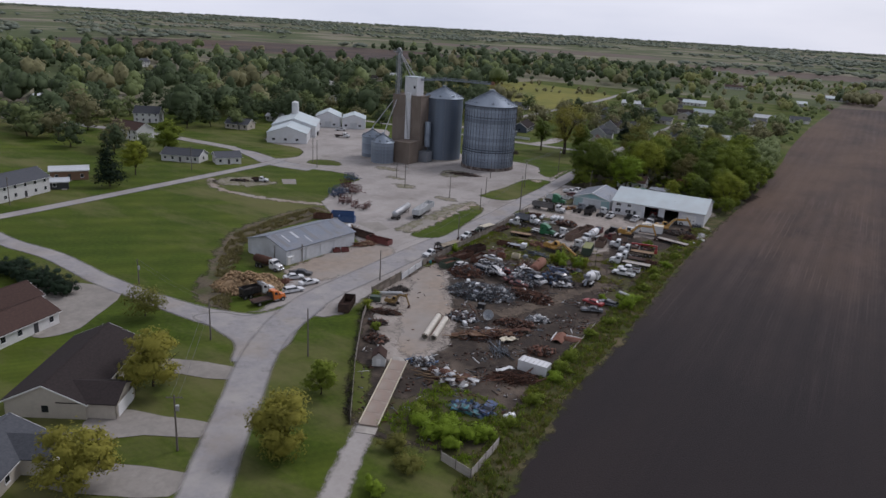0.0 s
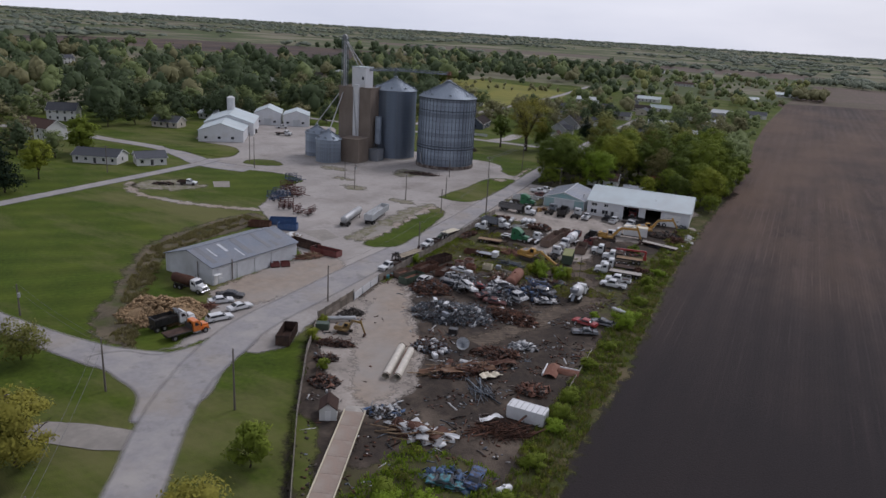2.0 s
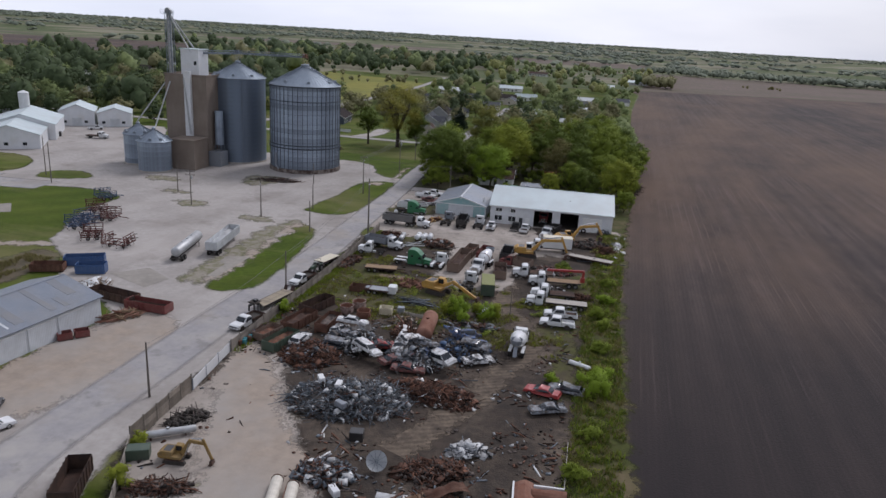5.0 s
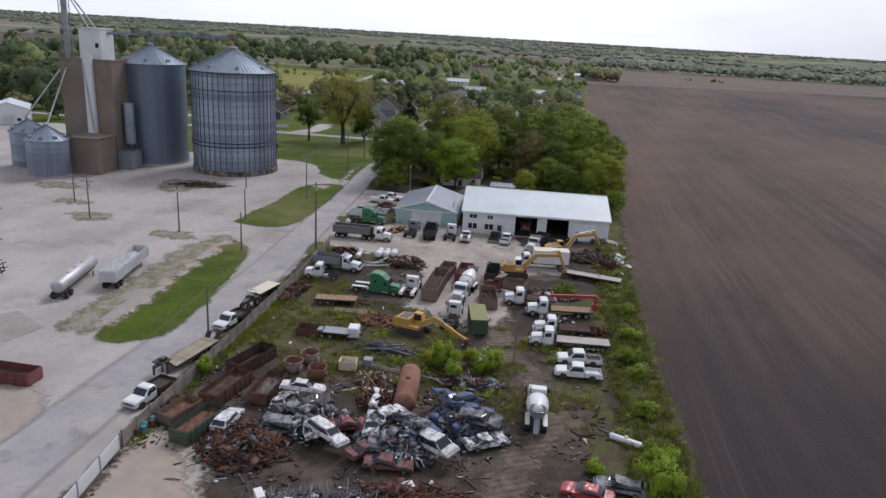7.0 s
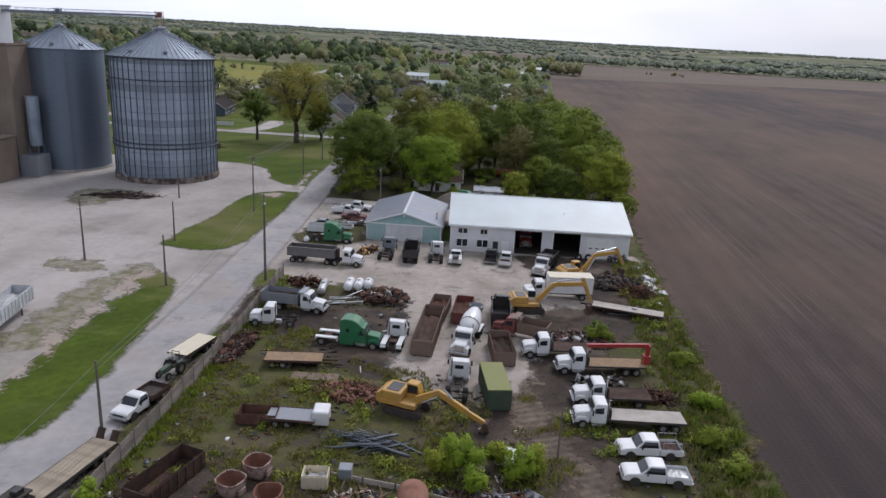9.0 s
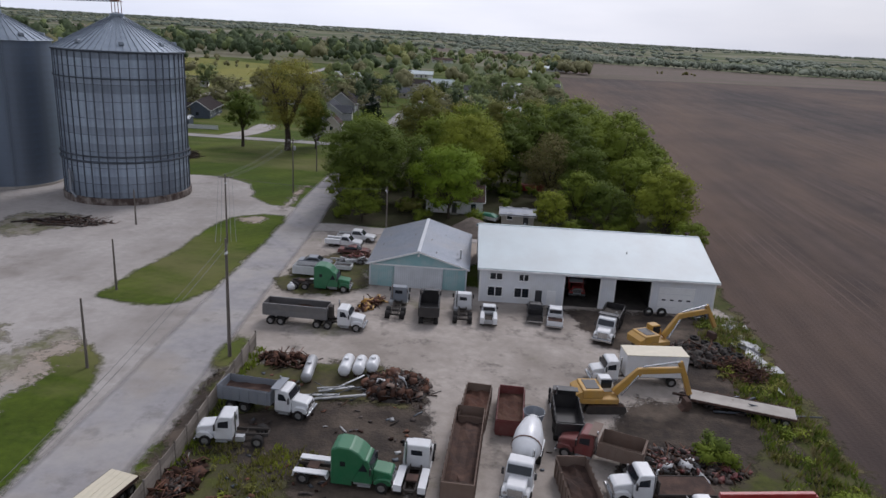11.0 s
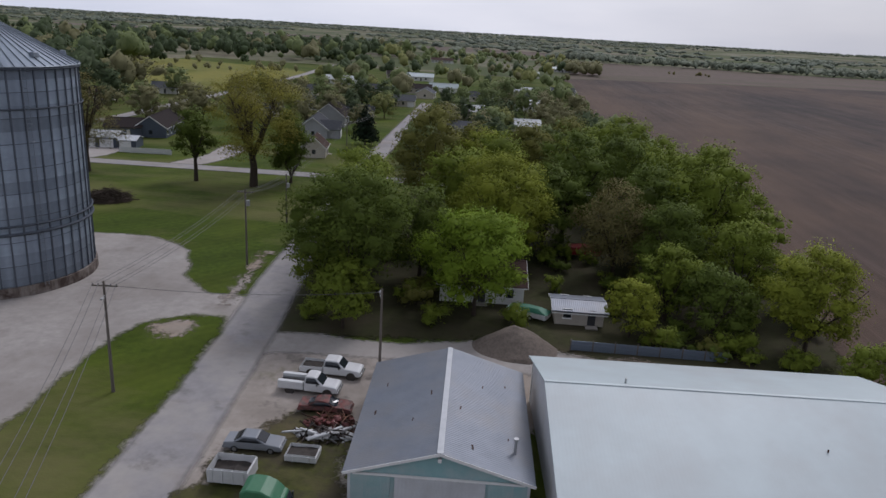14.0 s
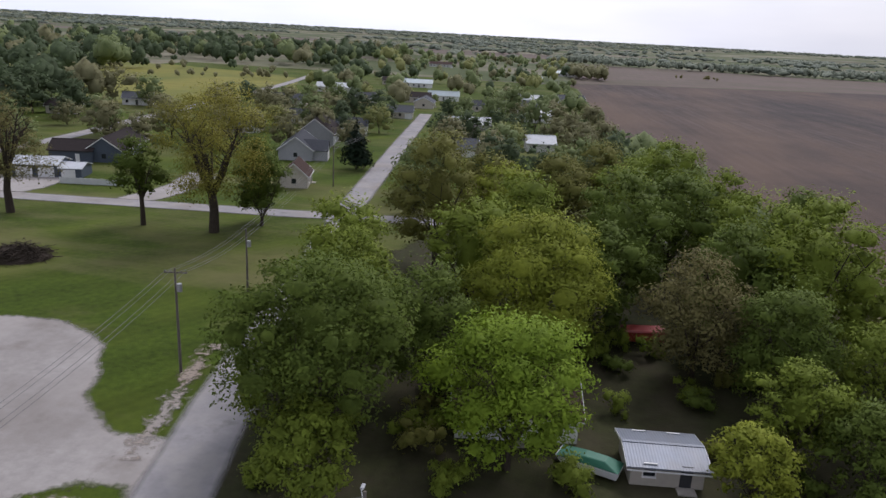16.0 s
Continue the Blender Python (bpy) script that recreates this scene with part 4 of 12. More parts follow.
zone("driveway", [(-33.6, -50), (-24, -45.6), (-17.6, -42.5), (-15.4, -46), (-22, -50.5), (-28, -57)], 0.07, CONCRETE_FLAT, steps=2, wob=0.1, label="pale concrete driveway", category="driveway")
zone("driveway", [(-25, -60), (-19.9, -57.7), (-9.8, -52.5), (-7.3, -57), (-14, -62), (-22, -66)], 0.07, CONCRETE_FLAT, steps=2, wob=0.1, label="pale concrete driveway", category="driveway")
zone("driveway", [(-83, -22), (-74, -20.5), (-66, -32), (-63, -38), (-66, -44), (-76, -36), (-90, -34), (-92, -28)], 0.07, CONCRETE_FLAT, steps=3, wob=0.1, label="wide pale concrete driveway", category="driveway")


# ---- trees ----
def leaf_material(name, col, col2, through=0.45):
    m = material(name, col, col2, scale=0.35, rough=0.7, island=0.09, detail=3)
    nt, nl = m.node_tree.nodes, m.node_tree.links
    bsdf, out = nt["Principled BSDF"], nt["Material Output"]
    tr = nt.new("ShaderNodeBsdfTranslucent")
    src = bsdf.inputs["Base Color"].links[0].from_socket
    nl.new(src, tr.inputs["Color"])
    mx = nt.new("ShaderNodeMixShader")
    mx.inputs["Fac"].default_value = through
    nl.new(bsdf.outputs["BSDF"], mx.inputs[1])
    nl.new(tr.outputs["BSDF"], mx.inputs[2])
    nl.new(mx.outputs["Shader"], out.inputs["Surface"])
    return m


LEAF = {
    "dark": leaf_material("deep_green_leaves", (0.129, 0.174, 0.028), (0.085, 0.119, 0.021), 0.24),
    "green": leaf_material("fresh_green_leaves", (0.201, 0.254, 0.032), (0.138, 0.180, 0.024), 0.24),
    "bright": leaf_material("bright_spring_leaves", (0.225, 0.318, 0.027), (0.150, 0.220, 0.021), 0.24),
    "yellow": leaf_material("yellow_green_leaves", (0.275, 0.310, 0.035), (0.175, 0.205, 0.025), 0.24),
    "olive": leaf_material("olive_budding_leaves", (0.200, 0.200, 0.047), (0.140, 0.142, 0.035), 0.24),
    "gold": leaf_material("golden_budding_leaves", (0.300, 0.282, 0.050), (0.215, 0.200, 0.038), 0.24),
    "umber": leaf_material("brownish_budding_leaves", (0.190, 0.172, 0.062), (0.140, 0.128, 0.048), 0.24),
    # town crowns: extra blue in the leaf colours stands in for distance haze
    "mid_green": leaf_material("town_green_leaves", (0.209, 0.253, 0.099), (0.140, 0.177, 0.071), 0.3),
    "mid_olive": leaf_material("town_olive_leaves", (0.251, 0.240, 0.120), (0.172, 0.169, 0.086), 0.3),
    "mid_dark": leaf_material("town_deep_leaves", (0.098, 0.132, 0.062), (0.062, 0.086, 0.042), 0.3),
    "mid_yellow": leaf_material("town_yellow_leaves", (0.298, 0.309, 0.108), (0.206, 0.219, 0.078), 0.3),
    # far woods: leaves paled and greyed, the haze is put into their colour
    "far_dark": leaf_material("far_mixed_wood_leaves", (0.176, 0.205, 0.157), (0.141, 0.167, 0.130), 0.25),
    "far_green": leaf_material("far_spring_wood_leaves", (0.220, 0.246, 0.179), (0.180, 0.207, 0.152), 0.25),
    "straw": leaf_material("dry_straw_grass", (0.235, 0.205, 0.098), (0.165, 0.142, 0.066), 0.3),
    "conifer": leaf_material("blue_green_needles", (0.020, 0.036, 0.018), (0.012, 0.022, 0.012), 0.1),
}


def leaf_cloud(rng, lobes, count, size, up=0.8, fill=0.35):
    """Many small pointed leaf sprays over and inside a set of lobes (x, y, z, rx, ry, rz): vertices and faces."""
    lobes = np.asarray(lobes, float)
    wts = (lobes[:, 3] * lobes[:, 4] + lobes[:, 4] * lobes[:, 5])
    pick = rng.choice(len(lobes), count, p=wts / wts.sum())
    d = rng.normal(size=(count, 3))
    d /= np.linalg.norm(d, axis=1, keepdims=True)
    d[:, 2] = np.where((d[:, 2] < -0.35) & (rng.random(count) < 0.6), -d[:, 2], d[:, 2])
    r = np.where(rng.random(count) < fill, rng.random(count) ** 0.5, rng.normal(1.0, 0.16, count))
    lump = 1 + 0.13 * np.sin(d[:, 0] * 5 + pick * 1.7) * np.sin(d[:, 1] * 6 + pick) + 0.10 * np.sin(d[:, 2] * 9 + pick * 2.3)
    c = lobes[pick, :3] + d * lobes[pick, 3:] * (r * lump)[:, None]
    n = d * 0.7 + rng.normal(size=(count, 3)) * 0.6
    n[:, 2] += up
    n /= np.linalg.norm(n, axis=1, keepdims=True)
    a = np.cross(n, rng.normal(size=(count, 3)))
    a /= np.linalg.norm(a, axis=1, keepdims=True)
    b = np.cross(n, a)
    s = size * rng.uniform(0.6, 1.4, count)[:, None]
    v = np.stack([c - a * s, c - b * s * 0.42 + n * s * 0.12, c + a * s, c + b * s * 0.42 + n * s * 0.12], 1).reshape(-1, 3)
    f = np.arange(count * 4).reshape(-1, 4)
    mid = np.average(lobes[:, :3], axis=0, weights=wts)
    o = c - mid
    o /= np.linalg.norm(o, axis=1, keepdims=True) + 1e-6
    sn = d * 0.7 + o * 0.65 + n * 0.07 + np.array((0, 0, 0.32))
    sn /= np.linalg.norm(sn, axis=1, keepdims=True)
    return v, f, np.repeat(sn, 4, axis=0)


def lobe_cores(lobes, fill, seed):
    """Closed leafy masses inside the lobes: quads of small uneven balls, with normals, to be joined to the sprays."""
    rng = np.random.default_rng(seed)
    g = (-1.0, 0.0, 1.0)
    grid, quads = [], []
    for ax in range(3):
        for sg in (-1.0, 1.0):
            b0 = len(grid)
            for i in g:
                for j in g:
                    q = [0.0, 0.0, 0.0]
                    q[ax], q[(ax + 1) % 3], q[(ax + 2) % 3] = sg, i, j * sg
                    grid.append(q)
            for i in range(2):
                for j in range(2):
                    a = b0 + i * 3 + j
                    quads.append((a, a + 3, a + 4, a + 1))
    d = np.array(grid)
    d /= np.linalg.norm(d, axis=1, keepdims=True)
    lobes = np.asarray(lobes, float)
    lump = 1 + 0.16 * np.sin(d[None, :, 0] * 4 + np.arange(len(lobes))[:, None] * 1.7) * np.cos(d[None, :, 1] * 5 + d[None, :, 2] * 3)
    v = lobes[:, None, :3] + d[None] * lobes[:, None, 3:] * (lump * fill)[:, :, None]
    mid = lobes[:, :3].mean(axis=0)
    o = v - mid
    o /= np.linalg.norm(o, axis=2, keepdims=True) + 1e-6
    n = d[None] * 0.7 + o * 0.65 + np.array((0, 0, 0.32)) + rng.normal(0, 0.10, v.shape)
    n /= np.linalg.norm(n, axis=2, keepdims=True)
    f = np.array(quads)[None] + (np.arange(len(lobes)) * len(d))[:, None, None]
    return v.reshape(-1, 3), f.reshape(-1, 4), n.reshape(-1, 3)


def branches(bm, H, spread, rng, limbs=7, r0=0.35, fork=0.32, lean=0.0, twigs=3):
    """A tapered trunk that forks into limbs and twigs."""
    pts = [Vector((0, 0, -0.2)), Vector((rng.uniform(-.2, .2), rng.uniform(-.2, .2), H * fork * 0.6)), Vector((lean + rng.uniform(-.3, .3), rng.uniform(-.3, .3), H * fork))]
    rod(bm, pts[0], pts[1], r0 * 1.25, 8, r0)
    rod(bm, pts[1], pts[2], r0, 8, r0 * 0.85)
    for k in range(limbs):
        a = 2 * math.pi * (k + rng.uniform(-0.3, 0.3)) / limbs
        rr = spread * rng.uniform(0.35, 0.8)
        q0 = pts[2] + Vector((0, 0, -rng.uniform(0, H * 0.06)))
        q1 = q0 + Vector((math.cos(a) * rr * 0.45, math.sin(a) * rr * 0.45, H * rng.uniform(0.16, 0.26)))
        q2 = q0 + Vector((math.cos(a) * rr, math.sin(a) * rr, H * rng.uniform(0.34, 0.52)))
        rod(bm, q0, q1, r0 * 0.5, 6, r0 * 0.36)
        rod(bm, q1, q2, r0 * 0.36, 6, r0 * 0.12)
        for j in range(twigs):
            e = q1 + (q2 - q1) * rng.uniform(0.2, 0.9)
            w = Vector((rng.uniform(-1, 1), rng.uniform(-1, 1), rng.uniform(0.3, 1.1))) * spread * 0.32
            rod(bm, e, e + w, r0 * 0.14, 5, r0 * 0.05)


def tree(name, x, y, H, R, leaf, seed, count=5200, size=0.42, label="", lobes=9, squat=0.40, fork=0.30, fill=0.3, r0=None, flat=1.0, group="", limbs=7, twigs=3, core=0.62):
    """A broadleaf tree: trunk with limbs, and a crown of leaf sprays in uneven lobes."""
    rng, prng = np.random.default_rng(seed), random.Random(seed)
    t = thing(name, x, y, 0, prng.uniform(0, 360), label, "tree", group)
    bm = bmesh.new()
    branches(bm, H, R, prng, r0=r0 or H * 0.018, fork=fork, limbs=limbs, twigs=twigs)
    part("trunk", bm, BARK, t)
    cz, hz = H * (1 - squat), H * squat
    wx, wy = prng.uniform(0.84, 1.16), prng.uniform(0.84, 1.16)
    ls = [(0, 0, cz, R * 0.5, R * 0.5, hz * 0.8)]
    for k in range(lobes * 2):
        a = 2 * math.pi * (k * 0.618 + prng.uniform(-0.1, 0.1))
        e = (-0.8 + 1.75 * (k + 0.5) / (lobes * 2) + prng.uniform(-0.12, 0.12)) * flat
        d = R * 0.80 * math.sqrt(max(0.05, 1 - e * e)) * prng.uniform(0.72, 1.08)
        rr = R * prng.choice((0.16, 0.22, 0.28, 0.36, 0.46)) * prng.uniform(0.85, 1.15) * (9 / lobes) ** 0.4
        ls.append((math.cos(a) * d * wx, math.sin(a) * d * wy, cz + hz * e * 0.84 - rr * 0.2, rr * prng.uniform(0.8, 1.3), rr * prng.uniform(0.8, 1.3), rr * prng.uniform(0.5, 0.9)))
    v, f, sn = leaf_cloud(rng, ls, count, size, fill=fill)
    if core:
        v2, f2, n2 = lobe_cores(ls, core, seed)
        v, f, sn = np.concatenate([v, v2]), np.concatenate([f, f2 + len(v)]), np.concatenate([sn, n2])
    v[:, 2] = np.clip(v[:, 2], 0.4, H * 1.02)
    raw("crown", v, f, LEAF[leaf], t, normals=sn)
    return t


def conifer(x, y, H, R, seed, label="dark spruce tree with drooping boughs"):
    rng, prng = np.random.default_rng(seed), random.Random(seed)
    t = thing("spruce_tree", x, y, 0, prng.uniform(0, 360), label, "tree")
    bm = bmesh.new()
    rod(bm, (0, 0, -0.2), (0, 0, H * 0.96), H * 0.016, 7, 0.03)
    part("trunk", bm, BARK, t)
    ls = []
    for k in range(14):
        u = (k + 0.5) / 14
        rr = R * (1 - u) ** 0.85 + 0.15
        for j in range(5 if u < 0.7 else 2):
            a = prng.uniform(0, 6.28)
            ls.append((math.cos(a) * rr * 0.5, math.sin(a) * rr * 0.5, H * (0.1 + 0.88 * u), rr * 0.6, rr * 0.6, H * 0.05))
    v, f, sn = leaf_cloud(rng, ls, 3200, 0.4, up=-0.1, fill=0.5)
    raw("crown", v, f, LEAF["conifer"], t, normals=sn)
    return t


# templates, each used once and then copied with its own size
GROVE = (
    # x, y, height, crown radius, leaf, seed
    (-30.6, 191.4, 18.2, 8.6, "yellow", 11), (-46.8, 169.5, 18.8, 7.6, "dark", 12), (-31.4, 172.0, 14.0, 7.3, "bright", 13),
    (7.6, 171.0, 13.8, 6.2, "yellow", 14), (1.0, 202.5, 20.2, 7.6, "green", 15), (-20.5, 210.0, 21.0, 7.8, "dark", 16),
    (-46.2, 224.0, 20.5, 7.4, "olive", 17), (-7.6, 258.7, 18.4, 7.4, "green", 18), (-13.0, 192.5, 15.0, 6.2, "umber", 19),
    (-40.5, 182.5, 14.5, 5.4, "dark", 20), (-49.5, 181.0, 14.0, 5.6, "dark", 21), (-6.0, 187.0, 14.5, 6.0, "dark", 22),
    (-33.5, 212.0, 18.0, 7.0, "green", 23), (-11.0, 226.0, 18.0, 7.0, "dark", 24), (4.5, 220.0, 17.0, 6.6, "dark", 25),
    (-28.0, 236.0, 17.5, 7.0, "olive", 26), (-46.0, 163.8, 9.5, 4.2, "green", 27), (-2.5, 172.5, 9.5, 4.6, "dark", 28),
    (-12.5, 170.5, 7.6, 3.6, "yellow", 29), (-7.5, 177.5, 10.5, 4.6, "green", 30), (2.6, 183.5, 13.5, 5.2, "green", 31),
    (-54.0, 201.0, 16.0, 6.4, "green", 32), (-40.0, 246.0, 15.5, 6.2, "olive", 33), (-20.0, 262.0, 16.0, 6.4, "olive", 34), (-1.5, 240.0, 16.0, 6.0, "green", 35),
    (-23.5, 200.5, 16.0, 6.0, "dark", 36), (-8.0, 201.5, 17.0, 6.4, "dark", 37), (-38.5, 201.0, 17.0, 6.2, "green", 38), (-3.0, 212.0, 18.5, 6.4, "green", 39), (-37.0, 228.0, 16.5, 6.2, "yellow", 46), (-17.0, 240.0, 17.0, 6.4, "green", 47), (-50.5, 188.5, 16.0, 6.0, "green", 48), (9.6, 184.0, 9.0, 4.2, "green", 49), (10.4, 160.5, 6.5, 3.2, "green", 71), (10.0, 214.0, 12.0, 4.6, "green", 72), (9.6, 230.0, 12.0, 4.6, "dark", 73), (9.0, 200.0, 11.0, 4.4, "green", 50), (-52.0, 173.0, 10.5, 4.4, "green", 66),
)
for gx, gy, gh, gr, gl, gs in GROVE:
    near = gy < 196
    tree("tree", gx, gy, gh, gr, gl, gs, int(360 * gr * gr) if near else int(160 * gr * gr), 0.185 if near else 0.265,
         {"yellow": "rounded yellow-green spring tree in the grove", "dark": "dense dark green broadleaf tree in the grove", "bright": "bright green maple in the grove", "green": "fresh green broadleaf tree in the grove", "olive": "olive budding tree in the grove", "umber": "brownish tree just budding in the grove"}[gl],
         lobes=30 if near else 18, squat=0.36 if gs == 12 else 0.46, fork=0.20, fill=0.24, core=0.0 if gl == "umber" else 0.44 if near else 0.56, group="trees of the grove")
# trees on the open lawn
tree("tree", -85.5, 230.3, 25.0, 10.0, "gold", 41, 24000, 0.18, "tall yellow-green budding tree with bare limbs showing", lobes=14, squat=0.40, fork=0.28, fill=0.6, r0=0.75, core=0.0, limbs=11, twigs=6)
tree("tree", -79.6, 236.6, 16.5, 5.4, "dark", 42, 6500, 0.28, "dark leafy tree beside the street", lobes=11, squat=0.49, fork=0.1)
tree("tree", -98.6, 230.5, 16.0, 4.6, "dark", 43, 5200, 0.25, "slim leaning lawn tree in thin leaf", lobes=9, squat=0.38, fill=0.5, r0=0.4, core=0.5)
tree("tree", -124.0, 230.5, 23.0, 8.2, "umber", 44, 9000, 0.22, "tall thin-leaved budding tree on the lawn", lobes=12, squat=0.42, fill=0.55, r0=0.6, core=0.0, limbs=10, twigs=6)
# trees round the houses in the south-west
tree("tree", -59.7, -24.8, 6.4, 4.4, "olive", 51, 2600, 0.24, "low spreading tree just coming into leaf", squat=0.42, fork=0.22, fill=0.6, core=0.0)
tree("tree", -33.6, -41.0, 10.4, 5.4, "gold", 52, 7000, 0.22, "yellow-green yard tree beside the driveway", squat=0.46, fork=0.16)
tree("tree", -17.2, -63.6, 9.8, 5.2, "gold", 53, 6500, 0.22, "yellow-green yard tree by the road", squat=0.46, fork=0.16, fill=0.45)
tree("tree", -3.6, -41.2, 9.4, 5.0, "gold", 54, 6500, 0.22, "small yellow-green tree on the road verge", squat=0.46, fork=0.16)
tree("tree", -10.8, -25.4, 6.4, 2.6, "green", 55, 2600, 0.22, "young slender tree on the road verge", squat=0.46, fork=0.12)
conifer(-164.2, 32.9, 17.5, 5.4, 61)
conifer(-78.3, 294.9, 13.0, 4.2, 62, "broad dark spruce by a house")
conifer(-60.0, 300.0, 9.0, 2.6, 63)
tree("tree", -174.4, 49.4, 13.5, 4.6, "yellow", 64, 2600, 0.42, "thin-leaved tree by the lane", squat=0.42, fork=0.2, fill=0.55)
tree("tree", -202.0, 84.0, 15.0, 5.8, "green", 65, 2600, 0.5, "leafy tree behind the ranch house", squat=0.44)


# templates for the town's trees
def far_tree(leaf, seed, H=14.0, R=6.4):
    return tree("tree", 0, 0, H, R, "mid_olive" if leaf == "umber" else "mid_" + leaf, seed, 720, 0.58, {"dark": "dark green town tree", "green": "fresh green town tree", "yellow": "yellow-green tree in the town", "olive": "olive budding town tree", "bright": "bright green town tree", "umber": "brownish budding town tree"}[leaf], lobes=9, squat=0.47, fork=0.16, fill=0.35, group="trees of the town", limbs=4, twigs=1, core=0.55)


def built_over(x, y):
    """Whether a spot lies on a lot, street, lawn or field that stays clear of trees."""
    if x > -9 - y * 0.012 and y > 250:
        return True
    if -200 < x < -58 and 55 < y < 226:
        return True
    if -236 < x < -180 and 120 < y < 222:
        return True
    if x > -168 and y < 60:
        return True
    if abs(y - (238 + (x + 170) * 0.09)) < 6 and x < -5:
        return True
    if -300 < x < -186 and 395 < y < 610 and x > -390 + (620 - y) * 0.3:
        return True
    if abs(x - np.interp(y, (240, 300, 370, 470, 560, 700), (-172, -168, -174, -182, -192, -215))) < 8:
        return True
    if abs(x - np.interp(y, (182, 215, 250, 295, 350, 430), (-60, -63, -68, -72, -77, -84))) < 7 and y < 440:
        return True
    if abs(y - np.interp(x, (-330, -254, -226, -196), (85, 108, 111, 113))) < 9 and x < -190:
        return True
    for hx, hy, hr in ((-131, 278, 24), (-140, 262, 14), (-92, 300, 15), (-148, 432, 10), (-96, 412, 11), (-120, 460, 8), (-100, 480, 10), (-43, 512, 9), (-36, 430, 8), (-33, 350, 7), (-202, 356, 9), (-197, 394, 9), (-245, 92, 27), (-222, 96, 16), (-268, 118, 16), (-230, 128, 14), (-284, 130, 15), (-183, 83, 20), (-87, 268, 17), (-95, 292, 24), (-125, 262, 26), (-176, 24, 22), (-105, 190, 40), (-116, 520, 10), (-87, 500, 10), (-44, 470, 13), (-20, 528, 10), (-117, 581, 10), (-133, 590, 10), (-48, 699, 11), (-62, 385, 11), (-90, 460, 9)):
        if (x - hx) ** 2 + (y - hy) ** 2 < hr * hr:
            return True
    return False


rng_t = random.Random(7)
kinds = ("dark", "green", "dark", "olive", "green", "umber", "green", "olive", "yellow")
templates = {}
spots = []
for _ in range(30000):
    x_, y_ = rng_t.uniform(-330, 0), rng_t.uniform(60, 430)
    if y_ < 250 and x_ > -190:
        continue
    if built_over(x_, y_):
        continue
    dens = 11.5 if x_ < -235 else 11.0
    if all((x_ - a) ** 2 + (y_ - b) ** 2 > dens ** 2 for a, b in spots) and rng_t.random() < (0.9 if x_ < -235 else 0.5):
        spots.append((x_, y_))
    if len(spots) >= 205:
        break
for i, (x_, y_) in enumerate(spots):
    k = (rng_t.choice(("dark", "dark", "dark", "green", "olive") if x_ < -190 else kinds), rng_t.randrange(2))
    s = rng_t.uniform(0.72, 1.25) * (1.0 if x_ < -200 else 0.82)
    m = pose(x_, y_, 0, 0, 0, rng_t.uniform(0, 360)) @ Matrix.Diagonal((s * rng_t.uniform(0.9, 1.15), s * rng_t.uniform(0.9, 1.15), s * rng_t.uniform(0.9, 1.1), 1))
    if k not in templates:
        templates[k] = far_tree(k[0], 70 + len(templates))
        templates[k].matrix_basis = m
    else:
        t = copy_thing(templates[k], Matrix.Identity(4))
        t.matrix_basis = m


def lump(level):
    """Vertices and triangles of a unit ball, to be pushed into uneven crowns."""
    bm = bmesh.new()
    bmesh.ops.create_icosphere(bm, subdivisions=level, radius=1.0)
    v = np.array([q.co[:] for q in bm.verts])
    f = np.array([[q.index for q in t.verts] for t in bm.faces])
    bm.free()
    return v, f


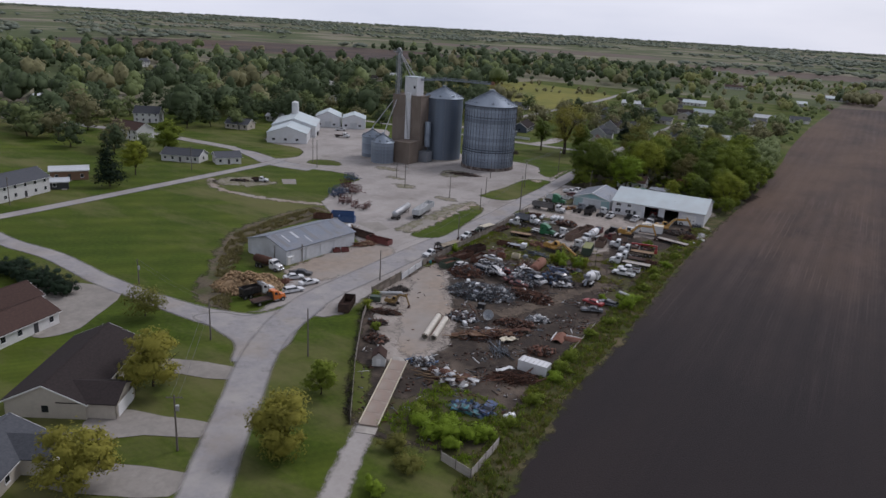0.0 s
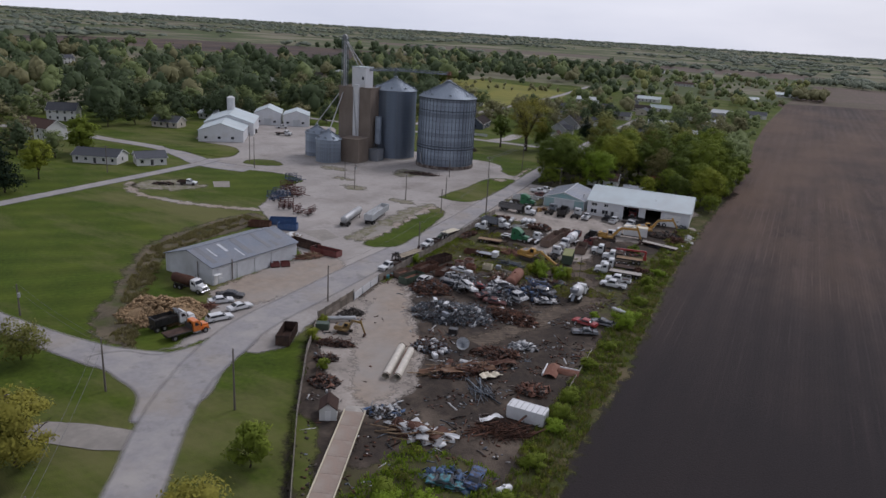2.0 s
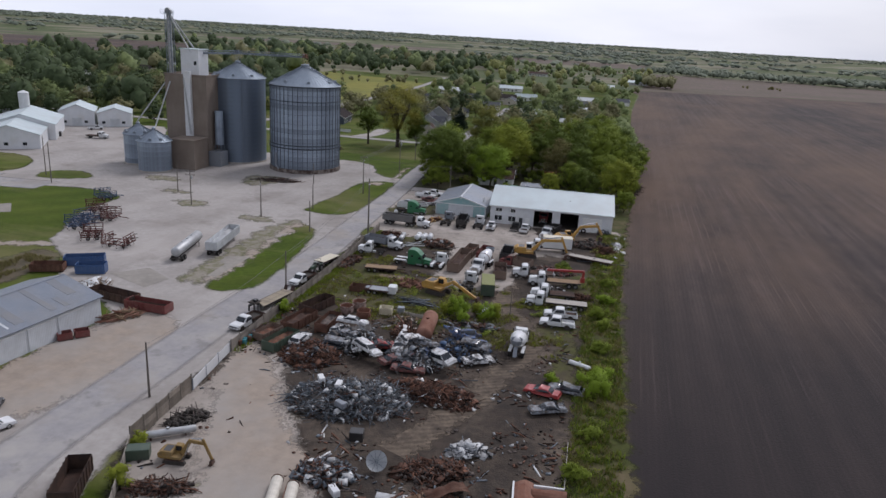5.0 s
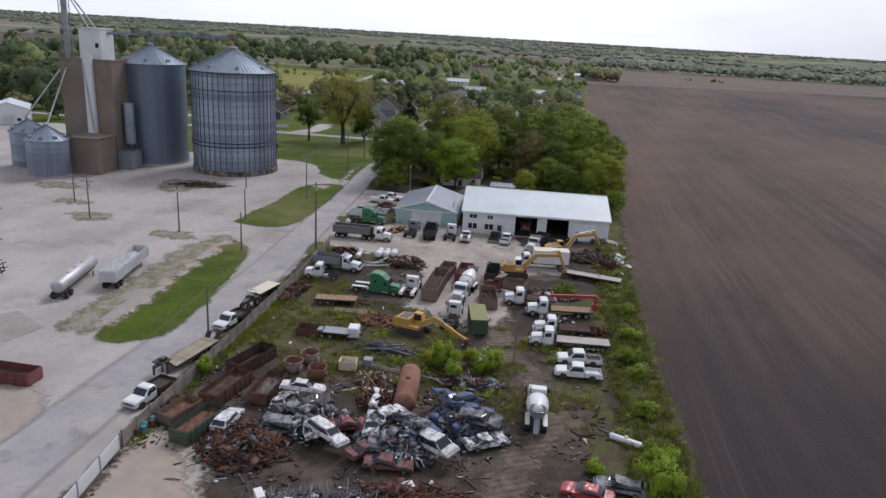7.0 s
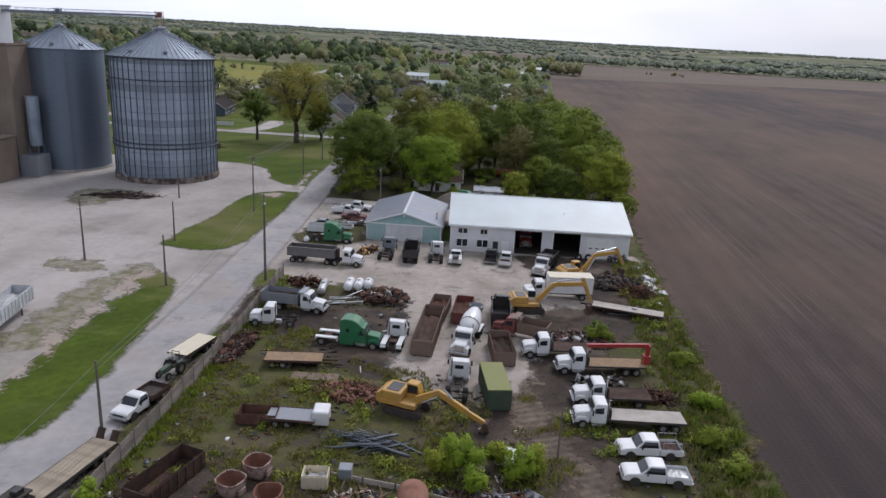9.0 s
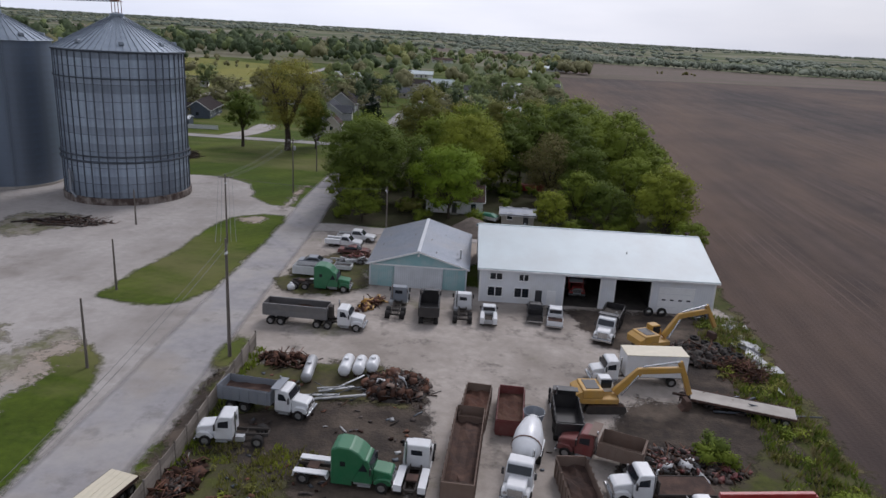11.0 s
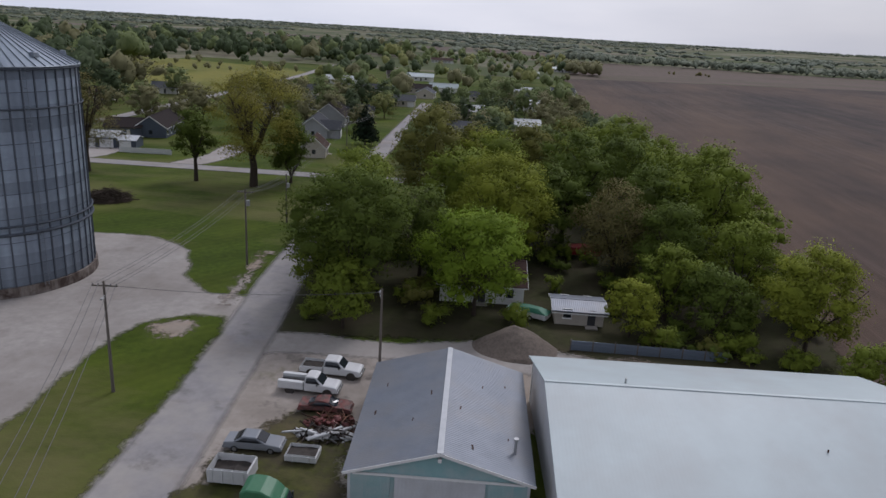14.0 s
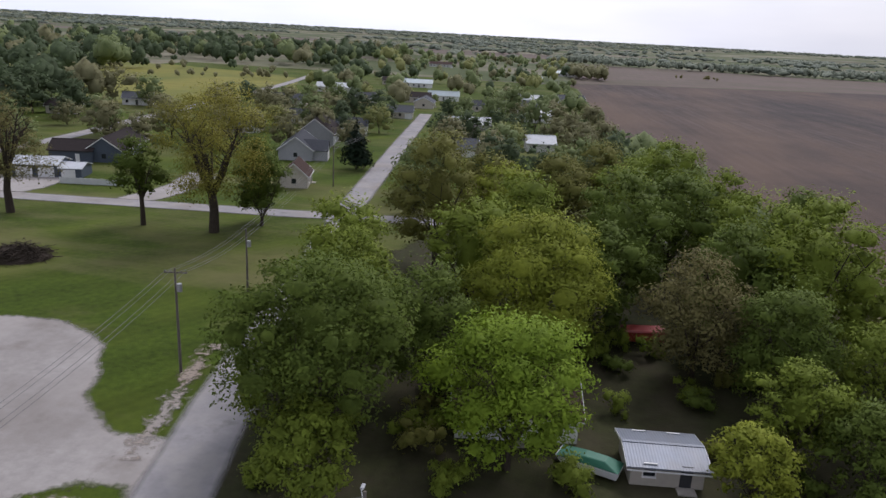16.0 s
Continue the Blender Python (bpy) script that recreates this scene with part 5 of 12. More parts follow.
def woods(name, centres, heights, leaf, quads, size, seed, label, wide=1.0, level=1, clumps=4, up=0.35):
    """Far trees as one mass: each a few uneven clumps about its middle, with leaf sprays standing out of them."""
    rng = np.random.default_rng(seed)
    n0 = len(centres)
    cen0, h0 = np.asarray(centres, float), np.asarray(heights, float)
    land = np.array([rise(x, y) for x, y in cen0])
    n = n0 * clumps
    cen, hh, base = np.repeat(cen0, clumps, axis=0), np.repeat(h0, clumps), np.repeat(land, clumps)
    turn = rng.random(n) * 2 * np.pi
    which = np.tile(np.arange(clumps), n0)
    out = np.where(which == 0, 0.06, rng.uniform(0.16, 0.27, n)) * hh * wide
    cx, cy = cen[:, 0] + out * np.cos(turn), cen[:, 1] + out * np.sin(turn)
    cz = base + hh * np.where(which == 0, rng.uniform(0.60, 0.68, n), rng.uniform(0.36, 0.60, n))
    rad = hh * np.where(which == 0, 0.27, rng.uniform(0.19, 0.29, n))[:] * (1.25 if clumps == 1 else 1.0)
    sx, sz = rad * wide, np.minimum(rad * 1.12, (cz - base) * 0.98)
    uv, uf = lump(level)
    k = len(uv)
    push = 1 + np.clip(rng.normal(0, 0.16, (n, k, 1)), -0.35, 0.35)
    core = uv[None] * push * 0.9 * np.stack([sx, sx, sz], 1)[:, None, :] + np.stack([cx, cy, cz], 1)[:, None, :]
    cn = np.broadcast_to(uv[None] + np.array((0, 0, up)), (n, k, 3)) + rng.normal(0, 0.15, (n, k, 3))
    tri = (uf[None] + (np.arange(n) * k)[:, None, None]).reshape(-1, 3)
    # sprays
    q = max(1, quads // clumps)
    m = n * q
    d = rng.normal(size=(m, 3))
    d /= np.linalg.norm(d, axis=1, keepdims=True)
    d[:, 2] = np.where(d[:, 2] < -0.3, -d[:, 2], d[:, 2])
    r = rng.uniform(0.85, 1.15, m)[:, None]
    pos = np.repeat(np.stack([cx, cy, cz], 1), q, axis=0) + d * np.repeat(np.stack([sx, sx, sz], 1), q, axis=0) * r
    nrm = d * 0.9 + rng.normal(size=(m, 3)) * 0.4
    nrm /= np.linalg.norm(nrm, axis=1, keepdims=True)
    sn = d + np.array((0, 0, up)) + rng.normal(0, 0.12, (m, 3))
    a = np.cross(nrm, rng.normal(size=(m, 3)))
    a /= np.linalg.norm(a, axis=1, keepdims=True)
    b = np.cross(nrm, a)
    s = (size * np.repeat(hh, q) / 12 * rng.uniform(0.6, 1.2, m))[:, None]
    v = np.stack([pos - a * s, pos - b * s * 0.7, pos + a * s, pos + b * s * 0.7], 1).reshape(-1, 3)
    f = np.arange(m * 4).reshape(-1, 4)
    f = np.concatenate([f[:, [0, 1, 2]], f[:, [0, 2, 3]]]) + n * k
    allv = np.concatenate([core.reshape(-1, 3), v])
    alln = np.concatenate([cn.reshape(-1, 3), np.repeat(sn, 4, axis=0)])
    alln /= np.linalg.norm(alln, axis=1, keepdims=True)
    return tagged(raw(name, allv, np.concatenate([tri, f]), LEAF[leaf], label=label, normals=alln), label, "woods", kind="stuff")


def far_woods():
    rng = np.random.default_rng(5)

    def clear(x, y):
        # open land: fields and meadow
        if x > -12 - y * 0.004 and y < 1160 + 0.02 * x and x < 1000 and y > -100:
            return True
        if -1150 < x < -600 and 0.42 * (x + 1174) + 500 < y < 1100 + 0.05 * x:
            return True
        if -1150 < x < -520 and 0.42 * (x + 1174) + 330 < y < 0.42 * (x + 1174) + 500 and rng.random() < 0.82:
            return True
        if -300 < x < -186 and 395 < y < 620:
            return True
        if -330 < x < -190 and 610 < y < 720 and rng.random() < 0.75:
            return True
        if -1240 < x < -560 and 1590 < y < 2240:
            return True
        return False

    sets = {"mid_dark": [], "mid_green": [], "mid_olive": [], "mid_yellow": []}
    names = ("mid_dark", "mid_dark", "mid_dark", "mid_dark", "mid_green", "mid_olive")
    light = ("mid_dark", "mid_green", "mid_green", "mid_green", "mid_olive", "mid_yellow")
    # the wooded town beyond the nearer trees, thinning into streets and gardens
    while sum(map(len, sets.values())) < 1500:
        x, y = rng.uniform(-900, 0), rng.uniform(60, 1150)
        if (x > -330 and y < 430 and built_over(x, y)) or (x > -330 and y < 430 and x > -190) or (x > -330 and y < 430 and rng.random() < 0.6) or clear(x, y) or (x > -165 and y < 230):
            continue
        if x > -190 and (rng.random() < 0.25 or (y < 720 and built_over(x, y))):
            continue
        if noise.noise((x / 45, y / 45, 3.0)) < -0.02 and rng.random() < 0.8:
            continue
        pool = names if x < -215 else light
        sets[pool[rng.integers(6)]].append((x, y, rng.choice((8.0, 11.0, 14.0, 17.0, 21.0)) * rng.uniform(0.85, 1.15) * (0.62 if x > -200 else 1.0)))
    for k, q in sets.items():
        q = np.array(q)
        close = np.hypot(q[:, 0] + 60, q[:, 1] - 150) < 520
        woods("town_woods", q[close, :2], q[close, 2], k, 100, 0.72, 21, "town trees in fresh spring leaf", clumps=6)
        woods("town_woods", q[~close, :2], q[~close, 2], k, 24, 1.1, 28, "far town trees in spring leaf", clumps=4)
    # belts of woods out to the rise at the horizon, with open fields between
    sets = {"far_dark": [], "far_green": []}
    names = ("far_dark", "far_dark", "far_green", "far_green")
    total = 0
    while total < 8600:
        x = rng.uniform(-4300, 3600)
        y = rng.uniform(-300, 4600)
        d = math.hypot(x, y - 50)
        if d > 4650 or clear(x, y) or (x > -900 and y < 1150 and x < 15) or (x > 0 and y < 1150 and x < 1900):
            continue
        belt = noise.noise((x / 520, y / 170, 2.0)) + 0.5 * noise.noise((x / 1500, y / 520, 8.0))
        if y < 1500 and 0 < x and rng.random() < 0.75:
            belt += 0.6
        if belt < (0.16 if d < 2600 else 0.10) - (0.5 if d > 4200 else 0):
            continue
        sets[names[rng.integers(4)]].append((x, y, rng.uniform(9, 13)))
        total += 1
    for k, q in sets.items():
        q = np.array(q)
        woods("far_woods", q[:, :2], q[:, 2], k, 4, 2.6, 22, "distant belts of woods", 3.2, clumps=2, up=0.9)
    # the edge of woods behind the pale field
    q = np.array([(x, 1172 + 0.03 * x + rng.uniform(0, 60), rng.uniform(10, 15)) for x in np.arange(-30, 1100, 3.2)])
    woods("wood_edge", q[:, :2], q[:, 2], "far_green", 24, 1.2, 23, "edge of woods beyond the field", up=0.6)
    # trees along the field's edge to the north, and the clump at its far corner
    q = np.array([(np.interp(y, [p[1] for p in FIELD_EDGE], [p[0] for p in FIELD_EDGE]) - 5 + rng.uniform(-9, 2), y, rng.uniform(6, 12) if y < 330 else rng.uniform(3, 7)) for y in list(np.arange(244, 330, 5.0)) + list(np.arange(336, 690, 13.0))])
    woods("hedgerow", q[:, :2], q[:, 2], "mid_green", 110, 0.6, 24, "hedgerow trees along the field", clumps=5)
    q = np.array([(rng.uniform(-20, 14), 800 + rng.uniform(-18, 34), rng.uniform(9, 16)) for _ in range(22)])
    woods("corner_trees", q[:, :2], q[:, 2], "mid_olive", 60, 0.8, 29, "clump of trees at the field's far corner", clumps=5)
    q = np.array([(133 + rng.uniform(-7, 7), 930 + rng.uniform(-5, 5), rng.uniform(3, 6)) for _ in range(7)] + [(103, 925, 5.0), (98, 930, 4.0)])
    woods("field_bushes", q[:, :2], q[:, 2], "umber", 40, 0.9, 25, "lone bushes standing in the field")
    # saplings and orchard trees dotted over the meadow
    q = np.array([(-268 + 62 * u + rng.uniform(-4, 4), 536 + 40 * u + rng.uniform(-6, 6), rng.uniform(3.5, 6)) for u in np.linspace(0, 1, 9)] + [(rng.uniform(-330, -205), rng.uniform(560, 640), rng.uniform(4, 8)) for _ in range(14)])
    woods("meadow_trees", q[:, :2], q[:, 2], "mid_olive", 60, 0.7, 30, "young trees dotted over the meadow", clumps=4)


far_woods()


# ---- buildings ----
def wall(bm, length, height, holes=(), thick=0.2, z=0.0):
    """A wall along x from 0, its face at y = 0 towards -y, cut by holes (x0, x1, z0, z1); one joined shell."""
    xs = sorted({0, length, *[h[0] for h in holes], *[h[1] for h in holes]})
    zs = sorted({z, z + height, *[max(z, h[2]) for h in holes], *[h[3] for h in holes]})
    solid = {(i, j) for i in range(len(xs) - 1) for j in range(len(zs) - 1)
             if not any(h[0] < xs[i + 1] - 1e-6 and h[1] > xs[i] + 1e-6 and h[2] < zs[j + 1] - 1e-6 and h[3] > zs[j] + 1e-6 for h in holes)}
    at = {}

    def v(i, j, k):
        if (i, j, k) not in at:
            at[i, j, k] = bm.verts.new((xs[i], k * thick, zs[j]))
        return at[i, j, k]

    for i, j in solid:
        bm.faces.new((v(i, j, 0), v(i + 1, j, 0), v(i + 1, j + 1, 0), v(i, j + 1, 0)))
        bm.faces.new((v(i, j, 1), v(i, j + 1, 1), v(i + 1, j + 1, 1), v(i + 1, j, 1)))
        for di, dj, (p, q) in ((-1, 0, ((0, 0), (0, 1))), (1, 0, ((1, 1), (1, 0))), (0, -1, ((1, 0), (0, 0))), (0, 1, ((0, 1), (1, 1)))):
            if (i + di, j + dj) not in solid:
                a, b = (i + p[0], j + p[1]), (i + q[0], j + q[1])
                bm.faces.new((v(*a, 0), v(*b, 0), v(*b, 1), v(*a, 1)))
    bmesh.ops.recalc_face_normals(bm, faces=bm.faces[:])
    return bm


def gable_end(bm, width, eave, ridge, thick=0.2, x=0.0):
    """A gable wall across y at x."""
    w = width / 2
    pts = [(-w, 0), (w, 0), (w, eave), (0, ridge), (-w, eave)]
    a = [bm.verts.new((x - thick / 2, p, q)) for p, q in pts]
    b = [bm.verts.new((x + thick / 2, p, q)) for p, q in pts]
    bm.faces.new(a), bm.faces.new(list(reversed(b)))
    for i in range(5):
        j = (i + 1) % 5
        bm.faces.new((a[j], a[i], b[i], b[j]))
    bmesh.ops.recalc_face_normals(bm, faces=bm.faces[:])
    return bm


def roof_slope(bm, length, width, eave, ridge, side, over_e=0.4, over_g=0.4, thick=0.15):
    """One slope of a gable roof with its ridge along x; side -1 faces -y."""
    w = width / 2
    k = (ridge - eave) / w
    y0, z0, y1, z1 = side * (w + over_e), eave - k * over_e, 0, ridge
    l = length / 2 + over_g
    vs = [bm.verts.new((sx * l, y, z + dz)) for dz in (0.02, 0.02 + thick) for sx, y, z in ((-1, y0, z0), (1, y0, z0), (1, y1, z1), (-1, y1, z1))]
    for f in ((0, 1, 2, 3), (4, 7, 6, 5), (0, 4, 5, 1), (1, 5, 6, 2), (2, 6, 7, 3), (3, 7, 4, 0)):
        bm.faces.new([vs[i] for i in f])
    bmesh.ops.recalc_face_normals(bm, faces=bm.faces[:])
    return bm


def window(parent, x, y, z, w, h, turn=0, panes=(2, 2), trim=None):
    """A window on a wall face that looks to -y: a frame with its panes."""
    bm = bmesh.new()
    t = 0.07
    for sx in (-1, 1):
        box(bm, t, 0.12, h + 2 * t, sx * (w + t) / 2, 0, -t)
    for k in (-t, h):
        box(bm, w, 0.12, t, 0, 0, k)
    f = part("window", bm, TRIM_W, parent)
    f.matrix_basis = pose(x, y, z, 0, 0, turn)
    nx, nz = panes
    for i in range(nx):
        for j in range(nz):
            bm = bmesh.new()
            box(bm, w / nx - 0.04, 0.03, h / nz - 0.04, -w / 2 + (i + 0.5) * w / nx, -0.01, j * h / nz + 0.02)
            part("pane", bm, GLASS, f)
    bm = bmesh.new()
    box(bm, w + 0.2, 0.2, 0.05, 0, -0.06, -t - 0.05)
    part("sill", bm, TRIM_W, f)
    return f


def slab(name, parent, sx, sy, sz, x, y, z, mat, turn=0, bevel=0.0, label="", rx=0, ry=0):
    bm = bmesh.new()
    box(bm, sx, sy, sz, 0, 0, 0, bevel=bevel)
    ob = part(name, bm, mat, parent, label)
    ob.matrix_basis = pose(x, y, z, rx, ry, turn)
    return ob


def gable_shell(p, L, W, eave, ridge, wall_mat, roof_mat, holes=(), over=0.4, end_mat=None, back_holes=(), thick=0.2):
    """Four walls and two roof slopes round the origin; the front faces -y."""
    bm = bmesh.new()
    wall(bm, L, eave, holes, thick)
    o = part("wall", bm, wall_mat, p)
    o.matrix_basis = pose(-L / 2, -W / 2, 0)
    bm = bmesh.new()
    wall(bm, L, eave, back_holes, thick)
    o = part("wall", bm, wall_mat, p)
    o.matrix_basis = pose(L / 2, W / 2, 0, 0, 0, 180)
    for s in (-1, 1):
        bm = bmesh.new()
        gable_end(bm, W - 2 * thick - 0.004, eave, ridge, thick, s * (L / 2 - thick / 2))
        part("gable_wall", bm, end_mat or wall_mat, p)
    for s in (-1, 1):
        bm = bmesh.new()
        roof_slope(bm, L, W, eave, ridge, s, over, over)
        part("roof_slope", bm, roof_mat, p)
    bm = bmesh.new()
    beam(bm, (-L / 2 - over, 0, ridge + 0.16), (L / 2 + over, 0, ridge + 0.16), 0.35, 0.06)
    part("ridge_cap", bm, roof_mat, p)


# the white workshop
def workshop():
    L, W, eave, ridge = 30.4, 21.0, 4.75, 7.7
    c = Vector((-5.8, 132.6)) + Vector((-0.125, 0.992)) * W / 2
    p = thing("workshop", c.x, c.y, 0, 7.2, "long white steel workshop with two open truck bays", "workshop")
    bays = [(11.0, 15.6, 0, 4.2), (17.6, 22.2, 0, 4.2)]
    wins = [(1.0, 3.0, 0.9, 2.2), (4.5, 6.5, 0.9, 2.2), (1.2, 2.9, 3.2, 4.1), (5.0, 6.3, 3.2, 4.1)]
    door = (7.3, 8.2, 0, 2.05)
    gable_shell(p, L, W, eave, ridge, WHITE_STEEL, WHITE_ROOF, bays + wins + [door], 0.45)
    for x0, x1, z0, z1 in wins:
        if x1 - x0 > 1:
            for k in (0.27, 0.73):
                window(p, -L / 2 + x0 + (x1 - x0) * k, -W / 2 - 0.02, z0 + 0.03, (x1 - x0) / 2 - 0.1, z1 - z0 - 0.06, 0, (2, 3))
        else:
            window(p, -L / 2 + (x0 + x1) / 2, -W / 2 - 0.02, z0 + 0.03, x1 - x0 - 0.06, z1 - z0 - 0.06, 0, (2, 3))
    slab("door", p, 0.86, 0.06, 2.0, -L / 2 + 7.75, -W / 2 + 0.1, 0, DOOR_DARK)
    slab("door_sheet", p, 1.2, 0.08, 2.1, -L / 2 + 9.4, -W / 2 - 0.06, 0, TRIM_W, label="white sheet metal door leaf")
    d = slab("overhead_door", p, 4.6, 0.1, 3.6, -L / 2 + 25.6, -W / 2 - 0.04, 0, TRIM_W, label="closed white overhead door")
    for k in range(4):
        slab("door_pane", d, 0.5, 0.02, 0.2, -1.6 + k * 1.07, -0.06, 1.8, GLASS)
    for k in range(1, 4):
        slab("door_joint", d, 4.6, 0.02, 0.03, 0, -0.055, k * 0.9, RIDGE_PALE)
    for x0, x1, _, z1 in bays:
        for xx in (x0 - 0.08, x1 + 0.08):
            slab("bay_jamb", p, 0.16, 0.3, z1, -L / 2 + xx, -W / 2 + 0.02, 0, TRIM_W)
    # floor and partitions hold the bays' shade in their dark colour
    slab("floor_slab", p, L - 0.5, W - 0.5, 0.1, 0, 0, 0.0, YARD_FLOOR)
    slab("partition", p, 0.2, W - 0.6, 4.6, -L / 2 + 10.6, 0, 0.1, DARK_IN)
    slab("partition", p, L - 0.6, 0.2, 4.6, 0, 2.5, 0.1, DARK_IN)
    slab("partition", p, 0.2, 12.0, 4.6, -L / 2 + 22.6, -4.1, 0.1, DARK_IN)
    slab("eave_gutter", p, L + 0.9, 0.16, 0.14, 0, -W / 2 - 0.52, eave - 0.22, TRIM_W)
    slab("eave_gutter", p, L + 0.9, 0.16, 0.14, 0, W / 2 + 0.52, eave - 0.22, TRIM_W)
    for sx in (-1, 1):
        for sy in (-1, 1):
            slab("corner_trim", p, 0.18, 0.18, eave - 0.1, sx * (L / 2 + 0.01), sy * (W / 2 + 0.01), 0, TRIM_W)
    bm = bmesh.new()
    tube(bm, 0.09, 0.7, -9, 0.8, ridge - 0.3)
    part("vent_pipe", bm, ALU, p)
    bm = bmesh.new()
    tube(bm, 0.25, 0.5, 14.6, 2.0, ridge - 0.5)
    tube(bm, 0.34, 0.12, 14.6, 2.0, ridge)
    part("roof_vent", bm, RUST_DARK, p)
    bm = bmesh.new()
    tube(bm, 0.06, 0.35, 4.5, -5.5, 6.2)
    part("roof_pin", bm, RUST_DARK, p)


workshop()


def teal_shed():
    L, W, eave, ridge = 17.2, 13.3, 3.2, 5.2
    f = Vector((-29.6, 133.0))
    c = f + Vector((-0.105, 0.994)) * L / 2
    p = thing("machine_shed", c.x, c.y, 0, 96.0 - 180, "older grey-roofed machine shed with pale teal siding", "shed")
    # its long side runs along local x; the front gable looks to local +x
    bm = bmesh.new()
    wall(bm, L, eave)
    o = part("wall", bm, OLD_WHITE, p)
    o.matrix_basis = pose(-L / 2, -W / 2, 0)
    bm = bmesh.new()
    wall(bm, L, eave)
    o = part("wall", bm, OLD_WHITE, p)
    o.matrix_basis = pose(L / 2, W / 2, 0, 0, 0, 180)
    bm = bmesh.new()
    gable_end(bm, W - 0.41, eave, ridge, 0.2, -(L / 2 - 0.1))
    part("gable_wall", bm, OLD_WHITE, p)
    teal_y = TEAL
    bm = bmesh.new()
    gable_end(bm, W - 0.41, eave, ridge, 0.2, L / 2 - 0.1)
    part("gable_wall", bm, teal_y, p)
    slab("sliding_door", p, 6.6, 0.08, 3.0, L / 2 + 0.1, 0.1, 0, OLD_WHITE, 90, label="faded white sliding door")
    slab("door_track", p, 12.5, 0.14, 0.16, L / 2 + 0.12, 0, 3.05, TRIM_W, 90)
    for s in (-1, 1):
        slab("sliding_door", p, 1.9, 0.06, 2.95, L / 2 + 0.05, s * 4.5, 0, TEAL, 90, label="pale teal sliding door leaf")
    for s in (-1, 1):
        bm = bmesh.new()
        roof_slope(bm, L, W, eave, ridge, s, 0.35, 0.3)
        part("roof_slope", bm, GREY_ROOF, p)
    bm = bmesh.new()
    beam(bm, (-L / 2 - 0.3, 0, ridge + 0.16), (L / 2 + 0.3, 0, ridge + 0.16), 0.45, 0.06)
    part("ridge_cap", bm, RIDGE_PALE, p)
    for s in (-1, 1):
        bm = bmesh.new()
        k = (ridge - eave) / (W / 2)
        beam(bm, (L / 2 + 0.32, 0, ridge + 0.05), (L / 2 + 0.32, s * (W / 2 + 0.35), eave - k * 0.35 + 0.05), 0.05, 0.22)
        part("barge_board", bm, TRIM_W, p)
    rng = random.Random(4)
    for k in range(9):
        s = rng.choice((-1, 1))
        yy = rng.uniform(0.8, 6.2)
        xx = rng.uniform(-7.5, 7.5)
        z = ridge - yy * (ridge - eave) / (W / 2) + 0.175
        bm = bmesh.new()
        box(bm, rng.uniform(0.2, 0.7), rng.uniform(0.08, 0.16), 0.02)
        o = part("patch", bm, RUST_DARK, p)
        o.matrix_basis = pose(xx, s * yy, z, -s * math.degrees(math.atan((ridge - eave) / (W / 2))), 0, rng.uniform(-8, 8))
    bm = bmesh.new()
    tube(bm, 0.12, 1.2, 5.5, 5.6, 3.6)
    tube(bm, 0.2, 0.15, 5.5, 5.6, 4.8)
    part("flue", bm, ALU, p)
    bm = bmesh.new()
    box(bm, 0.25, 0.25, 0.3, L / 2 + 0.2, 0, 4.6)
    part("yard_light", bm, TRIM_W, p)


teal_shed()


def long_shed():
    # near gable to the south, ridge along the road
    L, W, eave, ridge = 24.5, 14.6, 3.9, 6.1
    p = thing("storage_shed", -68.3, 28.5, 0, 87.5, "long weathered white shed with a patched grey steel roof", "shed")
    gable_shell(p, L, W, eave, ridge, OLD_WHITE, GREY_ROOF, (), 0.35)
    # local -y looks to the road
    for k in (-8.5, -3.4, 1.6, 6.6):
        slab("sliding_door", p, 4.6, 0.07, 3.3, k, -W / 2 - 0.06, 0, OLD_WHITE)
        slab("door_rail", p, 4.9, 0.12, 0.14, k, -W / 2 - 0.08, 3.34, TRIM_W)
    slab("door", p, 1.0, 0.07, 2.05, -11.4, -W / 2 - 0.06, 0, TRIM_W)
    window(p, -10.2, -W / 2 - 0.05, 1.3, 0.7, 0.8)
    slab("awning", p, 1.6, 0.9, 0.06, -11.3, -W / 2 - 0.5, 2.25, TRIM_W)
    slope = math.degrees(math.atan((ridge - eave) / (W / 2)))
    for k, (xx, yy, l, w) in enumerate(((-8.6, -3.0, 0.35, 3.4), (-5.2, -2.4, 0.7, 3.2), (-3.0, -5.2, 0.35, 3.2), (-10.6, -3.4, 1.3, 6.4), (-1.0, -3.4, 1.6, 6.6), (4.6, -3.4, 1.0, 6.6), (9.6, -2.5, 1.6, 4.6), (6.8, -5.4, 0.9, 2.6))):
        z = ridge + yy * (ridge - eave) / (W / 2) + 0.175
        slab("skylight_sheet", p, l, w, 0.02, xx, yy, z, RIDGE_PALE if k < 3 else GREY_ROOF_Y, rx=slope)
    slab("post", p, 0.15, 0.15, 4.6, -7.2, -W / 2 - 0.25, 0, WOOD_POLE)
    slab("post", p, 0.15, 0.15, 4.4, -12.5, -3.2, 0, WOOD_POLE)


long_shed()


